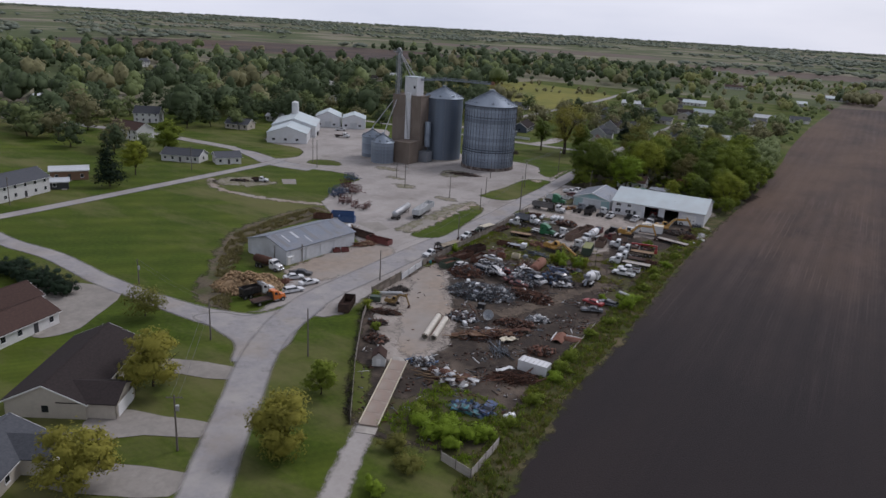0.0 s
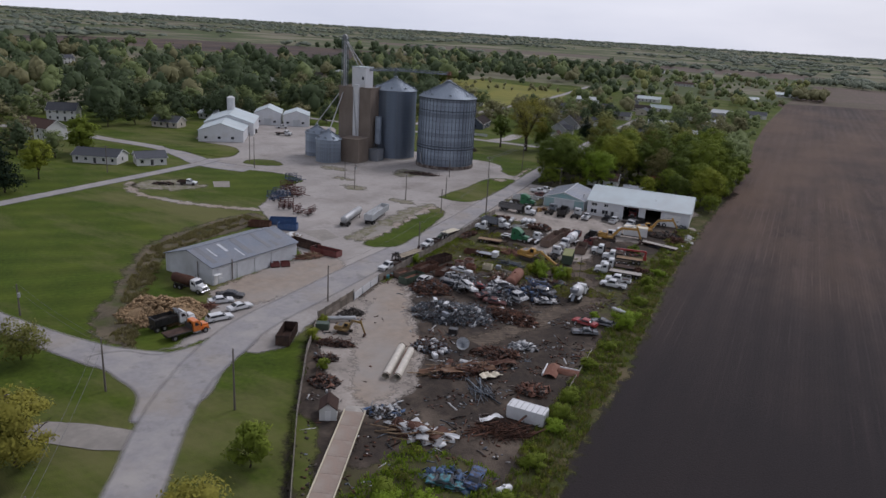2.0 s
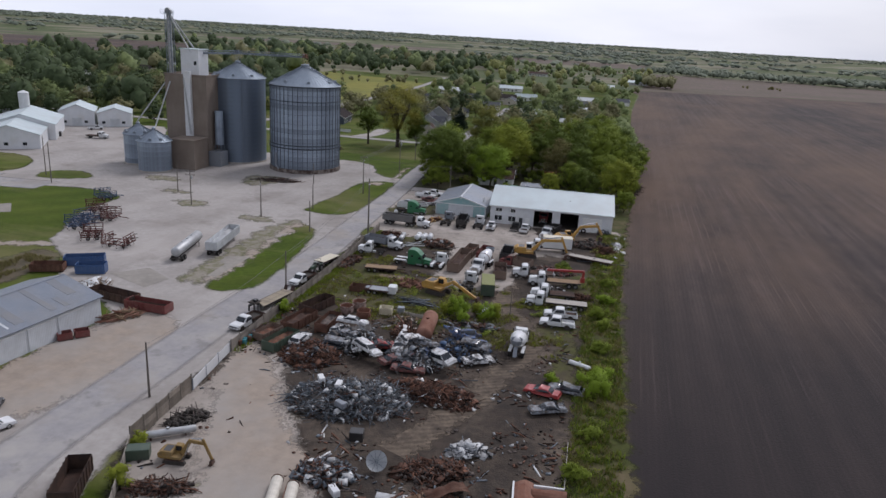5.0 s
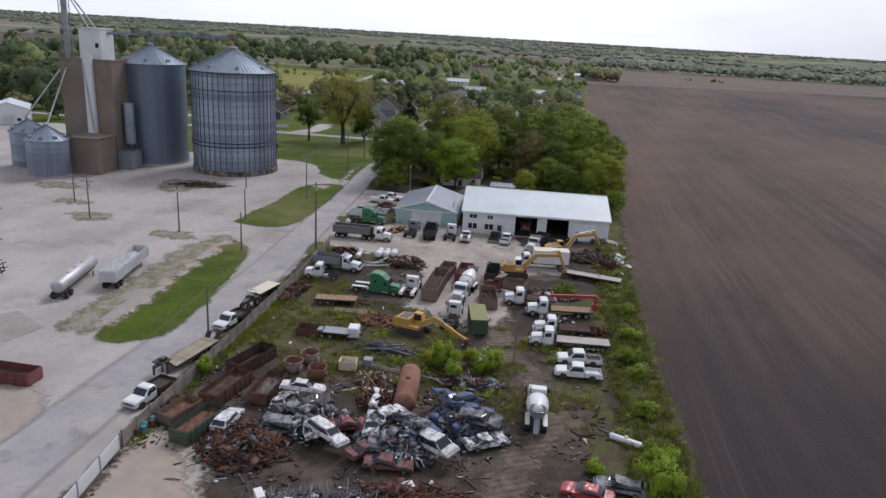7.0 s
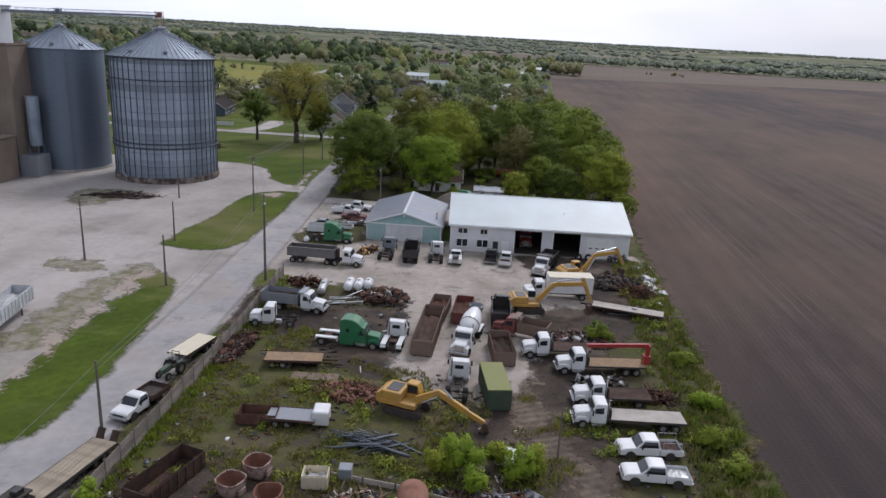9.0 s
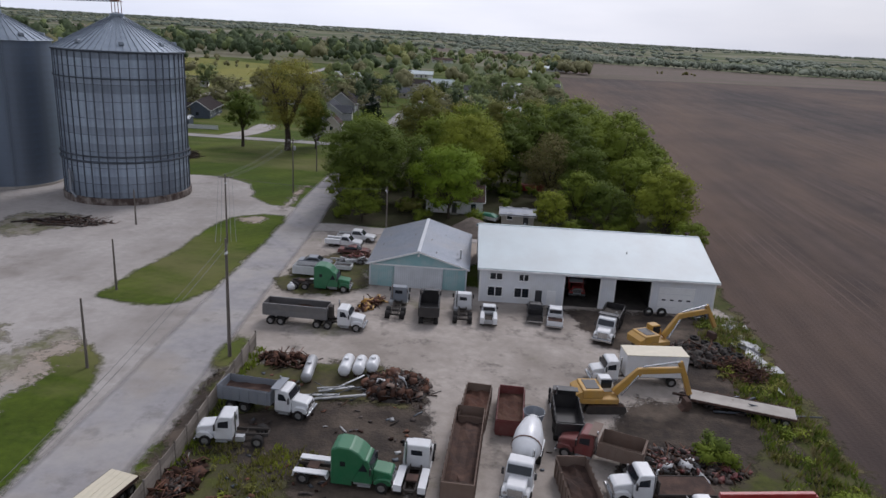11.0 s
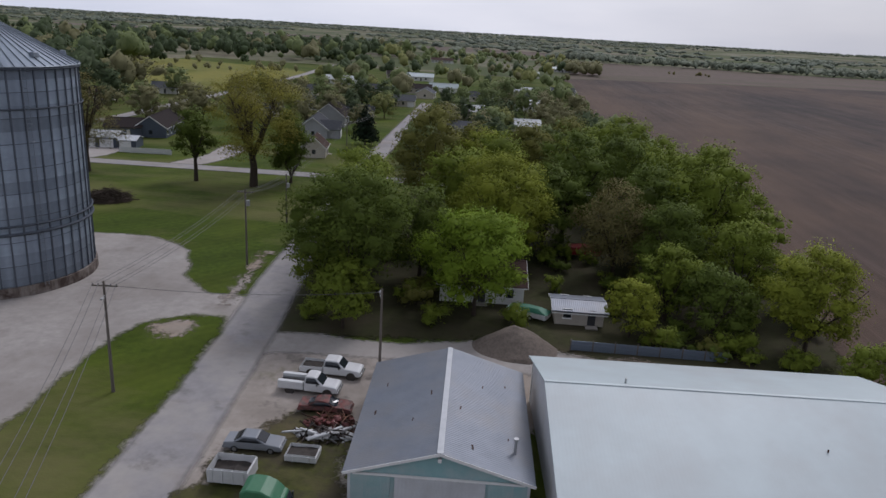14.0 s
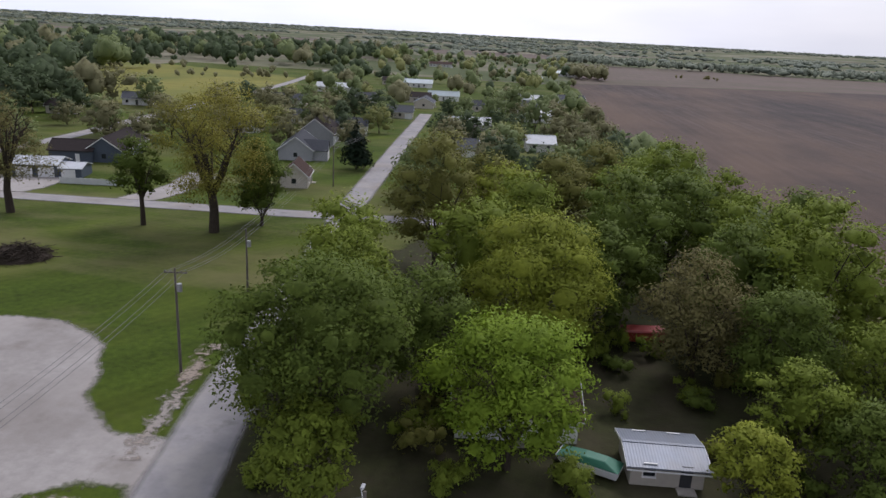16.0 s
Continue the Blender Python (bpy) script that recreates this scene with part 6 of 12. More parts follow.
# ---- grain elevator ----
def cone_roof(p, r, eave, apex, ribs, mat, seg=48, over=0.3, cap=1.2):
    bm = bmesh.new()
    tube(bm, r + over, apex - eave, 0, 0, eave, seg=seg, r2=cap, caps=True)
    part("roof", bm, mat, p, smooth=False)
    bm0 = bmesh.new()
    k = (apex - eave) / (r + over - cap)
    beam(bm0, (cap, 0, apex + 0.06), (r + over, 0, eave + 0.06), 0.07, 0.12)
    first = part("roof_rib", bm0, STIFF, p)
    for i in range(1, ribs):
        o = new("roof_rib", first.data)
        o.parent = p
        o.matrix_basis = pose(0, 0, 0, 0, 0, 360 * i / ribs)
    bm = bmesh.new()
    tube(bm, cap * 1.05, 0.5, 0, 0, apex - 0.05, seg=20)
    tube(bm, cap * 1.2, 0.35, 0, 0, apex + 0.45, seg=20, r2=0.25)
    part("peak_cap", bm, mat, p)
    for i in range(8):
        a = 2 * math.pi * (i + 0.5) / 8
        rr = r * 0.86
        zz = apex - (rr - cap) * k
        bm = bmesh.new()
        box(bm, 0.8, 0.9, 0.55, rr * math.cos(a), rr * math.sin(a), zz - 0.05, 0, 0, math.degrees(a), 0.04, taper=0.8)
        part("roof_vent", bm, STIFF, p)
    bm = bmesh.new()
    n = 64
    for zz, rr in ((eave - 0.06, r + over + 0.02),):
        for i in range(n):
            a, b = 2 * math.pi * i / n, 2 * math.pi * (i + 1) / n
            rod(bm, (rr * math.cos(a), rr * math.sin(a), zz), (rr * math.cos(b), rr * math.sin(b), zz), 0.07, 5)
    part("eave_ring", bm, STIFF, p)


def big_silo(x, y, r, eave, apex):
    p = thing("grain_silo", x, y, 0, 12, "huge galvanised grain silo of ringed steel with upright stiffeners", "silo", "grain silos")
    bm = bmesh.new()
    tube(bm, r + 0.35, 1.3, seg=64)
    part("concrete_base", bm, STAINED_BASE, p)
    n = 18
    h = (eave - 0.9) / n
    bm = bmesh.new()
    tube(bm, r, h, seg=72, caps=False)
    first = part("wall_ring", bm, GALV, p, smooth=True)
    first.matrix_basis = pose(0, 0, 0.9)
    for k in range(1, n):
        o = new("wall_ring", first.data)
        o.parent = p
        o.matrix_basis = pose(0, 0, 0.9 + k * h) @ Matrix.Diagonal((1 - 0.0006 * (k % 2), 1 - 0.0006 * (k % 2), 1, 1))
    for k in range(0, n, 2):
        bm = bmesh.new()
        res = tube(bm, r + 0.035, 0.08, 0, 0, 0.9 + k * h, seg=72, caps=False)
        part("ring_seam", bm, STIFF_DARK, p, smooth=True)
    bm = bmesh.new()
    box(bm, 0.12, 0.17, eave - 0.9, r + 0.08, 0, 0.9)
    first = part("stiffener", bm, STIFF_DARK, p)
    for k in range(1, 46):
        o = new("stiffener", first.data)
        o.parent = p
        o.matrix_basis = pose(0, 0, 0, 0, 0, 360 * k / 46)
    for zz, w in ((7.9, 0.42), (8.9, 0.30), (22.6, 0.22), (27.1, 0.26)):
        bm = bmesh.new()
        q = [[bm.verts.new(((r + 0.25 + w * 0.5 * math.cos(c)) * math.cos(2 * math.pi * i / 72), (r + 0.25 + w * 0.5 * math.cos(c)) * math.sin(2 * math.pi * i / 72), zz + w * 0.5 * math.sin(c))) for c in (0.0, 1.257, 2.513, 3.77, 5.027)] for i in range(72)]
        for i in range(72):
            for j in range(5):
                bm.faces.new((q[i][j], q[(i + 1) % 72][j], q[(i + 1) % 72][(j + 1) % 5], q[i][(j + 1) % 5]))
        part("wind_ring", bm, BAND_DARK, p)
    a = radians(-104)
    bm = bmesh.new()
    box(bm, 1.3, 0.3, 2.2, 0, -r - 0.15, 3.6, 0, 0, 0, 0.03)
    o = part("access_door", bm, P_GREY, p)
    o.matrix_basis = pose(0, 0, 0, 0, 0, -38)
    bm = bmesh.new()
    rod(bm, (0, -r - 0.5, 6.2), (0.5, -r - 0.9, 2.2), 0.22, 8)
    rod(bm, (0.5, -r - 0.9, 2.2), (1.6, -r - 0.6, 1.2), 0.22, 8)
    o = part("unload_pipe", bm, P_GREY, p)
    o.matrix_basis = pose(0, 0, 0, 0, 0, -36)
    bm = bmesh.new()
    for s in (-0.25, 0.25):
        rod(bm, (s, -r - 0.35, 1), (s, -r - 0.35, eave), 0.03, 4)
    for k in range(50):
        rod(bm, (-0.25, -r - 0.35, 1.2 + k * 0.52), (0.25, -r - 0.35, 1.2 + k * 0.52), 0.02, 4)
    for k in range(12):
        zz = 2.5 + k * 2.05
        for i in range(8):
            a0, a1 = math.pi * i / 8, math.pi * (i + 1) / 8
            rod(bm, (0.42 * math.cos(a0), -r - 0.3 - 0.5 * math.sin(a0), zz), (0.42 * math.cos(a1), -r - 0.3 - 0.5 * math.sin(a1), zz), 0.02, 4)
    o = part("caged_ladder", bm, STIFF, p)
    o.matrix_basis = pose(0, 0, 0, 0, 0, 52)
    cone_roof(p, r, eave, apex, 60, ROOF_GALV)
    return p


def plain_silo(x, y, r, eave, apex, label, mat, ribs=36, turn=0):
    p = thing("grain_silo", x, y, 0, turn, label, "silo", "grain silos")
    bm = bmesh.new()
    tube(bm, r + 0.25, 0.5, seg=48)
    part("concrete_base", bm, CONCRETE, p)
    n = max(4, int(eave / 1.4))
    h = (eave - 0.5) / n
    bm = bmesh.new()
    tube(bm, r, h, seg=56, caps=False)
    first = part("wall_ring", bm, mat, p, smooth=True)
    first.matrix_basis = pose(0, 0, 0.5)
    for k in range(1, n):
        o = new("wall_ring", first.data)
        o.parent = p
        o.matrix_basis = pose(0, 0, 0.5 + k * h) @ Matrix.Diagonal((1 - 0.0008 * (k % 2), 1 - 0.0008 * (k % 2), 1, 1))
    cone_roof(p, r, eave, apex, ribs, ROOF_GALV, cap=0.8 if r > 6 else 0.5)
    bm = bmesh.new()
    for s in (-0.22, 0.22):
        rod(bm, (s, -r - 0.25, 0.5), (s, -r - 0.25, eave), 0.03, 4)
    for k in range(int(eave / 0.55)):
        rod(bm, (-0.22, -r - 0.25, 0.8 + k * 0.55), (0.22, -r - 0.25, 0.8 + k * 0.55), 0.02, 4)
    o = part("ladder", bm, STIFF, p)
    o.matrix_basis = pose(0, 0, 0, 0, 0, 40)
    return p


big_silo(-94.6, 169.3, 11.2, 27.4, 33.0)
plain_silo(-120.3, 170.3, 8.9, 27.8, 32.4, "tall dull blue-grey galvanised grain silo with a smooth wall", GALV_DARK)
plain_silo(-130.4, 139.6, 4.9, 9.3, 12.6, "small galvanised grain bin with a conical roof", GALV, 24)
plain_silo(-142.3, 147.0, 4.6, 9.5, 12.4, "small galvanised grain bin beside its twin", GALV, 24)


def elevator():
    p = thing("grain_elevator", -129.5, 160.5, 0, 6, "brown concrete grain elevator with a white headhouse", "grain elevator")
    bm = bmesh.new()
    box(bm, 14.5, 13.5, 28.2, bevel=0.12)
    part("main_block", bm, BROWN_CONC, p)
    bm = bmesh.new()
    for k in (-1, 1):
        box(bm, 14.9, 0.3, 0.5, 0, k * 6.7, 28.2)
    for k in (-1, 1):
        box(bm, 0.3, 13.1, 0.5, k * 7.2, 0, 28.2)
    part("parapet", bm, BROWN_CONC, p)
    bm = bmesh.new()
    box(bm, 8.2, 8.4, 9.2, 3.6, -12.0, bevel=0.1)
    part("annex", bm, BROWN_CONC, p)
    bm = bmesh.new()
    box(bm, 8.6, 8.8, 0.25, 3.6, -12.0, 9.2)
    part("annex_roof", bm, BROWN_CONC, p)
    bm = bmesh.new()
    box(bm, 6.2, 6.0, 8.0, 0.5, -1.5, 28.2, bevel=0.06)
    part("headhouse", bm, WHITE_STEEL, p, "white sheet metal headhouse")
    bm = bmesh.new()
    box(bm, 6.6, 6.4, 0.25, 0.5, -1.5, 36.2)
    part("headhouse_roof", bm, WHITE_ROOF, p)
    bm = bmesh.new()
    box(bm, 0.9, 0.06, 1.2, 2.4, -4.56, 31.5)
    part("headhouse_window", bm, GLASS, p)
    bm = bmesh.new()
    box(bm, 2.2, 1.2, 20.5, 1.2, -7.4, 9.2, bevel=0.05)
    part("leg_casing", bm, WHITE_STEEL, p, "white metal leg casing on the wall")
    bm = bmesh.new()
    rod(bm, (0.2, -8.0, 27.6), (2.0, -8.2, 10.0), 0.28, 8)
    part("spout", bm, ALU, p)
    # bucket elevator tower
    t = part("leg_tower", bmesh.new(), STIFF, p, "galvanised bucket elevator tower")
    bm = bmesh.new()
    cx, cy = -6.0, -4.5
    for sx in (-0.9, 0.9):
        for sy in (-0.9, 0.9):
            beam(bm, (cx + sx, cy + sy, 28.2), (cx + sx, cy + sy, 47.2), 0.14, 0.14)
    for k in range(10):
        z0, z1 = 28.2 + k * 1.9, 30.1 + k * 1.9
        for s in (-0.9, 0.9):
            beam(bm, (cx - 0.9, cy + s, z0), (cx + 0.9, cy + s, z1), 0.08, 0.08)
            beam(bm, (cx + s, cy - 0.9, z1), (cx + s, cy + 0.9, z0), 0.08, 0.08)
            beam(bm, (cx - 0.9, cy + s, z1), (cx + 0.9, cy + s, z1), 0.08, 0.08)
    part("tower_frame", bm, STIFF, t)
    bm = bmesh.new()
    for s in (-0.4, 0.4):
        box(bm, 0.5, 0.6, 47, cx + s, cy, 0.2)
    part("leg_trunk", bm, ALU, t)
    bm = bmesh.new()
    tube(bm, 0.9, 0.9, cx - 0.2, cy + 0.45, 47.6, 90, 0, 0, 16)
    box(bm, 2.0, 0.9, 0.9, cx, cy, 46.8)
    part("leg_head", bm, ALU, t)
    bm = bmesh.new()
    box(bm, 3.4, 2.6, 0.08, cx - 0.6, cy, 46.6)
    for sx in (-2.2, 1.0):
        for sy in (-1.2, 1.2):
            rod(bm, (cx + sx, cy + sy, 46.6), (cx + sx, cy + sy, 47.8), 0.04, 4)
    for zz in (47.2, 47.8):
        for sy in (-1.2, 1.2):
            rod(bm, (cx - 2.2, cy + sy, zz), (cx + 1.0, cy + sy, zz), 0.03, 4)
    part("head_platform", bm, STIFF, t)
    bm = bmesh.new()
    rod(bm, (cx + 0.5, cy, 46.4), (0.5, -1.5, 36.5), 0.22, 8)
    rod(bm, (cx + 0.4, cy - 0.4, 46.4), (2.4, -4.2, 33.0), 0.2, 8)
    part("down_spout", bm, ALU, t)
    bm = bmesh.new()
    rod(bm, (-5.6, -5.6, 27.0), (-2.6, -20.6, 13.0), 0.22, 8)
    rod(bm, (-7.4, -5.6, 26.0), (-13.5, -14.0, 13.0), 0.22, 8)
    part("bin_spout", bm, ALU, p)
    # slender tank on the east face
    bm = bmesh.new()
    tube(bm, 1.35, 9.5, 9.3, -3.2, 8.0, seg=20)
    tube(bm, 1.35, 1.4, 9.3, -3.2, 6.6, seg=20, r2=1.35)
    part("slender_tank", bm, GALV, p)
    bm = bmesh.new()
    for sx in (-1, 1):
        for sy in (-1, 1):
            beam(bm, (9.3 + sx, -3.2 + sy, 0), (9.3 + sx, -3.2 + sy, 6.7), 0.2, 0.2)
    part("tank_stand", bm, STIFF, p)
    bm = bmesh.new()
    box(bm, 4.2, 5.0, 4.8, 9.4, -4.5, bevel=0.05)
    part("scale_house", bm, P_GREY, p, "dark sheet metal lean-to")
    # catwalk to the silos
    c = part("catwalk", bmesh.new(), STIFF, p, "overhead conveyor catwalk to the silos")
    e0 = Vector((3.6, -1.5, 35.0))
    inv = pose(-129.5, 160.5, 0, 0, 0, 6).inverted()
    e1 = inv @ Vector((-120.3, 170.3, 35.2))
    e2 = inv @ Vector((-94.6, 169.3, 35.6))
    for k, (a, b) in enumerate(((e0, e1), (e1, e2))):
        bm = bmesh.new()
        d = (b - a)
        side = Vector((-d.y, d.x, 0)).normalized() * 0.6
        for s in (-1, 1):
            for dz in (0, 1.1):
                beam(bm, a + side * s + Vector((0, 0, dz)), b + side * s + Vector((0, 0, dz)), 0.09, 0.09)
        m = int(d.length / 1.6)
        for i in range(m + 1):
            q = a + d * i / m
            beam(bm, q - side, q + side, 0.08, 0.08)
            for s in (-1, 1):
                beam(bm, q + side * s, q + side * s + Vector((0, 0, 1.1)), 0.06, 0.06)
                if i < m:
                    beam(bm, q + side * s, a + d * (i + 1) / m + side * s + Vector((0, 0, 1.1)), 0.05, 0.05)
        beam(bm, a + Vector((0, 0, 0.35)), b + Vector((0, 0, 0.35)), 0.5, 0.45)
        part("catwalk_span", bm, STIFF, c)
    for q, top in ((e1, 32.6), (e2, 33.2)):
        bm = bmesh.new()
        for sx in (-0.6, 0.6):
            for sy in (-0.6, 0.6):
                beam(bm, (q.x + sx, q.y + sy, top), (q.x + sx, q.y + sy, q.z + 1.4), 0.1, 0.1)
        box(bm, 1.6, 1.6, 0.1, q.x, q.y, q.z)
        box(bm, 0.9, 0.9, 1.1, q.x, q.y, q.z + 0.1)
        part("catwalk_stand", bm, RUST_RED if q is e2 else STIFF, c)


elevator()


# ---- vehicles and machines; each points along its +x and stands on z = 0 ----
WHEELS = {}


def wheel(parent, x, y, r=0.36, w=0.24, flat=False):
    """A tyre with its rim."""
    k = (round(r, 2), round(w, 2))
    if k not in WHEELS:
        bm = bmesh.new()
        n = 16
        ring = [(r * 0.58, -w / 2), (r * 0.93, -w / 2), (r, -w * 0.32), (r, w * 0.32), (r * 0.93, w / 2), (r * 0.58, w / 2)]
        vs = [[bm.verts.new((q * math.cos(2 * math.pi * i / n), s, q * math.sin(2 * math.pi * i / n))) for q, s in ring] for i in range(n)]
        for i in range(n):
            for j in range(len(ring)):
                a, b = vs[i], vs[(i + 1) % n]
                bm.faces.new((a[j], b[j], b[(j + 1) % 6], a[(j + 1) % 6]))
        bmesh.ops.recalc_face_normals(bm, faces=bm.faces[:])
        t = part("tyre", bm, RUBBER)
        bm = bmesh.new()
        tube(bm, r * 0.6, w * 0.7, 0, w * 0.35, 0, 90, seg=12)
        tube(bm, r * 0.2, w * 0.9, 0, w * 0.45, 0, 90, seg=8)
        m = part("rim", bm, RIM)
        WHEELS[k] = (t.data, m.data)
        bpy.data.objects.remove(t), bpy.data.objects.remove(m)
    o = new("wheel", WHEELS[k][0])
    o.parent = parent
    o.matrix_basis = pose(x, y, r)
    q = new("rim", WHEELS[k][1])
    q.parent = o
    return o


def piece(name, parent, pts, width, mat, y=0, inset=0.0, label="", bevel=0.03):
    """A part pulled from a side outline, its edges eased."""
    bm = bmesh.new()
    profile(bm, pts, width, y=y, inset=inset)
    if bevel:
        bmesh.ops.bevel(bm, geom=bm.edges[:], offset=bevel, segments=1, affect="EDGES")
    return part(name, bm, mat, parent, label)


def open_box(name, parent, L, W, H, x, y, z, mat, inside=None, ribs=0, t=0.08, gate=0.0, rib_mat=None, floor=True, turn=0, flare=0.0):
    """A box with no lid: floor, four thick walls, upright ribs outside."""
    bm = bmesh.new()
    f = flare
    k = math.tan(radians(f)) * H
    pts = [(-L / 2, -W / 2), (L / 2, -W / 2), (L / 2, W / 2), (-L / 2, W / 2)]

    def ring(inset, zz, out):
        return [bm.verts.new((a - math.copysign(inset, a), b - math.copysign(inset - out, b), zz)) for a, b in pts]

    lip = t * 0.9
    rings = [ring(0, 0, 0), ring(0, H - 1.6 * t, k), ring(-lip, H - 1.6 * t, k), ring(-lip, H, k), ring(t, H, k), ring(t, t if floor else 0, 0)]
    for a, b in zip(rings, rings[1:]):
        for i in range(4):
            j = (i + 1) % 4
            bm.faces.new((a[i], a[j], b[j], b[i]))
    if floor:
        bm.faces.new(rings[-1])
        bm.faces.new(list(reversed(rings[0])))
    else:
        for i in range(4):
            j = (i + 1) % 4
            bm.faces.new((rings[-1][i], rings[-1][j], rings[0][j], rings[0][i]))
    bmesh.ops.recalc_face_normals(bm, faces=bm.faces[:])
    o = part(name, bm, mat, parent)
    o.matrix_basis = pose(x, y, z, 0, 0, turn)
    if ribs:
        rb = None
        for s in (-1, 1):
            for k in range(ribs):
                if rb is None:
                    bm = bmesh.new()
                    box(bm, 0.1, 0.08, H - 0.05)
                    q = part("rib", bm, rib_mat or mat, o)
                    rb = q.data
                else:
                    q = new("rib", rb)
                    q.parent = o
                q.matrix_basis = pose(-L / 2 + (k + 0.5) * L / ribs, s * (W / 2 + 0.035), 0, -s * f)
    if inside:
        bm = bmesh.new()
        g = bmesh.ops.create_grid(bm, x_segments=9, y_segments=5, size=0.5)
        for v in g["verts"]:
            v.co = Vector((v.co.x * (L - 2 * t), v.co.y * (W - 2 * t), t + H * 0.4 + 0.22 * H * noise.noise((v.co.x * 5, v.co.y * 5, L + x))))
        part("load", bm, inside, o)
    return o


def side_glass(parent, quad, half, mid, top, inset, s):
    """A dark side window that follows a cab's side, upright below its middle and leaning in above."""
    bm = bmesh.new()
    (xa, z0), (xb, z1), (xc, _), (xd, _) = quad
    k = (mid - z0) / (z1 - z0)
    rows = [(xa, xd, z0), (xa + (xb - xa) * k, xd + (xc - xd) * k, mid), (xb, xc, z1)]
    vs = []
    for p0, p1, z in rows:
        yy = s * (half + 0.012 - inset * max(0.0, (z - mid) / (top - mid)))
        vs.append([bm.verts.new((p0, yy, z)), bm.verts.new((p1, yy, z))])
    for lo_, hi_ in zip(vs, vs[1:]):
        bm.faces.new((lo_[0], lo_[1], hi_[1], hi_[0]))
    bmesh.ops.recalc_face_normals(bm, faces=bm.faces[:])
    bmesh.ops.solidify(bm, geom=bm.faces[:], thickness=0.008)
    return part("side_window", bm, GLASS, parent)


def plain_tyre(x, y, r, w, label, group, tilt=90.0, turn=0.0, z=None):
    """A loose tyre without its rim, lying flat (90) or standing (0)."""
    p = thing("old_tyre", x, y, 0, turn, label, "tyre", group)
    bm = bmesh.new()
    n, prof = 20, ((-0.5, 0.56), (-0.5, 0.9), (-0.36, 1.0), (0.36, 1.0), (0.5, 0.9), (0.5, 0.56), (0.4, 0.52), (-0.4, 0.52))
    ring = [[bm.verts.new((r * b * math.cos(6.28319 * i / n), a * w, r * b * math.sin(6.28319 * i / n))) for a, b in prof] for i in range(n)]
    for i in range(n):
        for j in range(len(prof)):
            k = (j + 1) % len(prof)
            bm.faces.new((ring[i][j], ring[i][k], ring[(i + 1) % n][k], ring[(i + 1) % n][j]))
    bmesh.ops.recalc_face_normals(bm, faces=bm.faces[:])
    o = part("tyre_casing", bm, RUBBER, p)
    o.matrix_basis = pose(0, 0, (w / 2 if tilt > 45 else r * 0.99) if z is None else z, tilt)
    return p


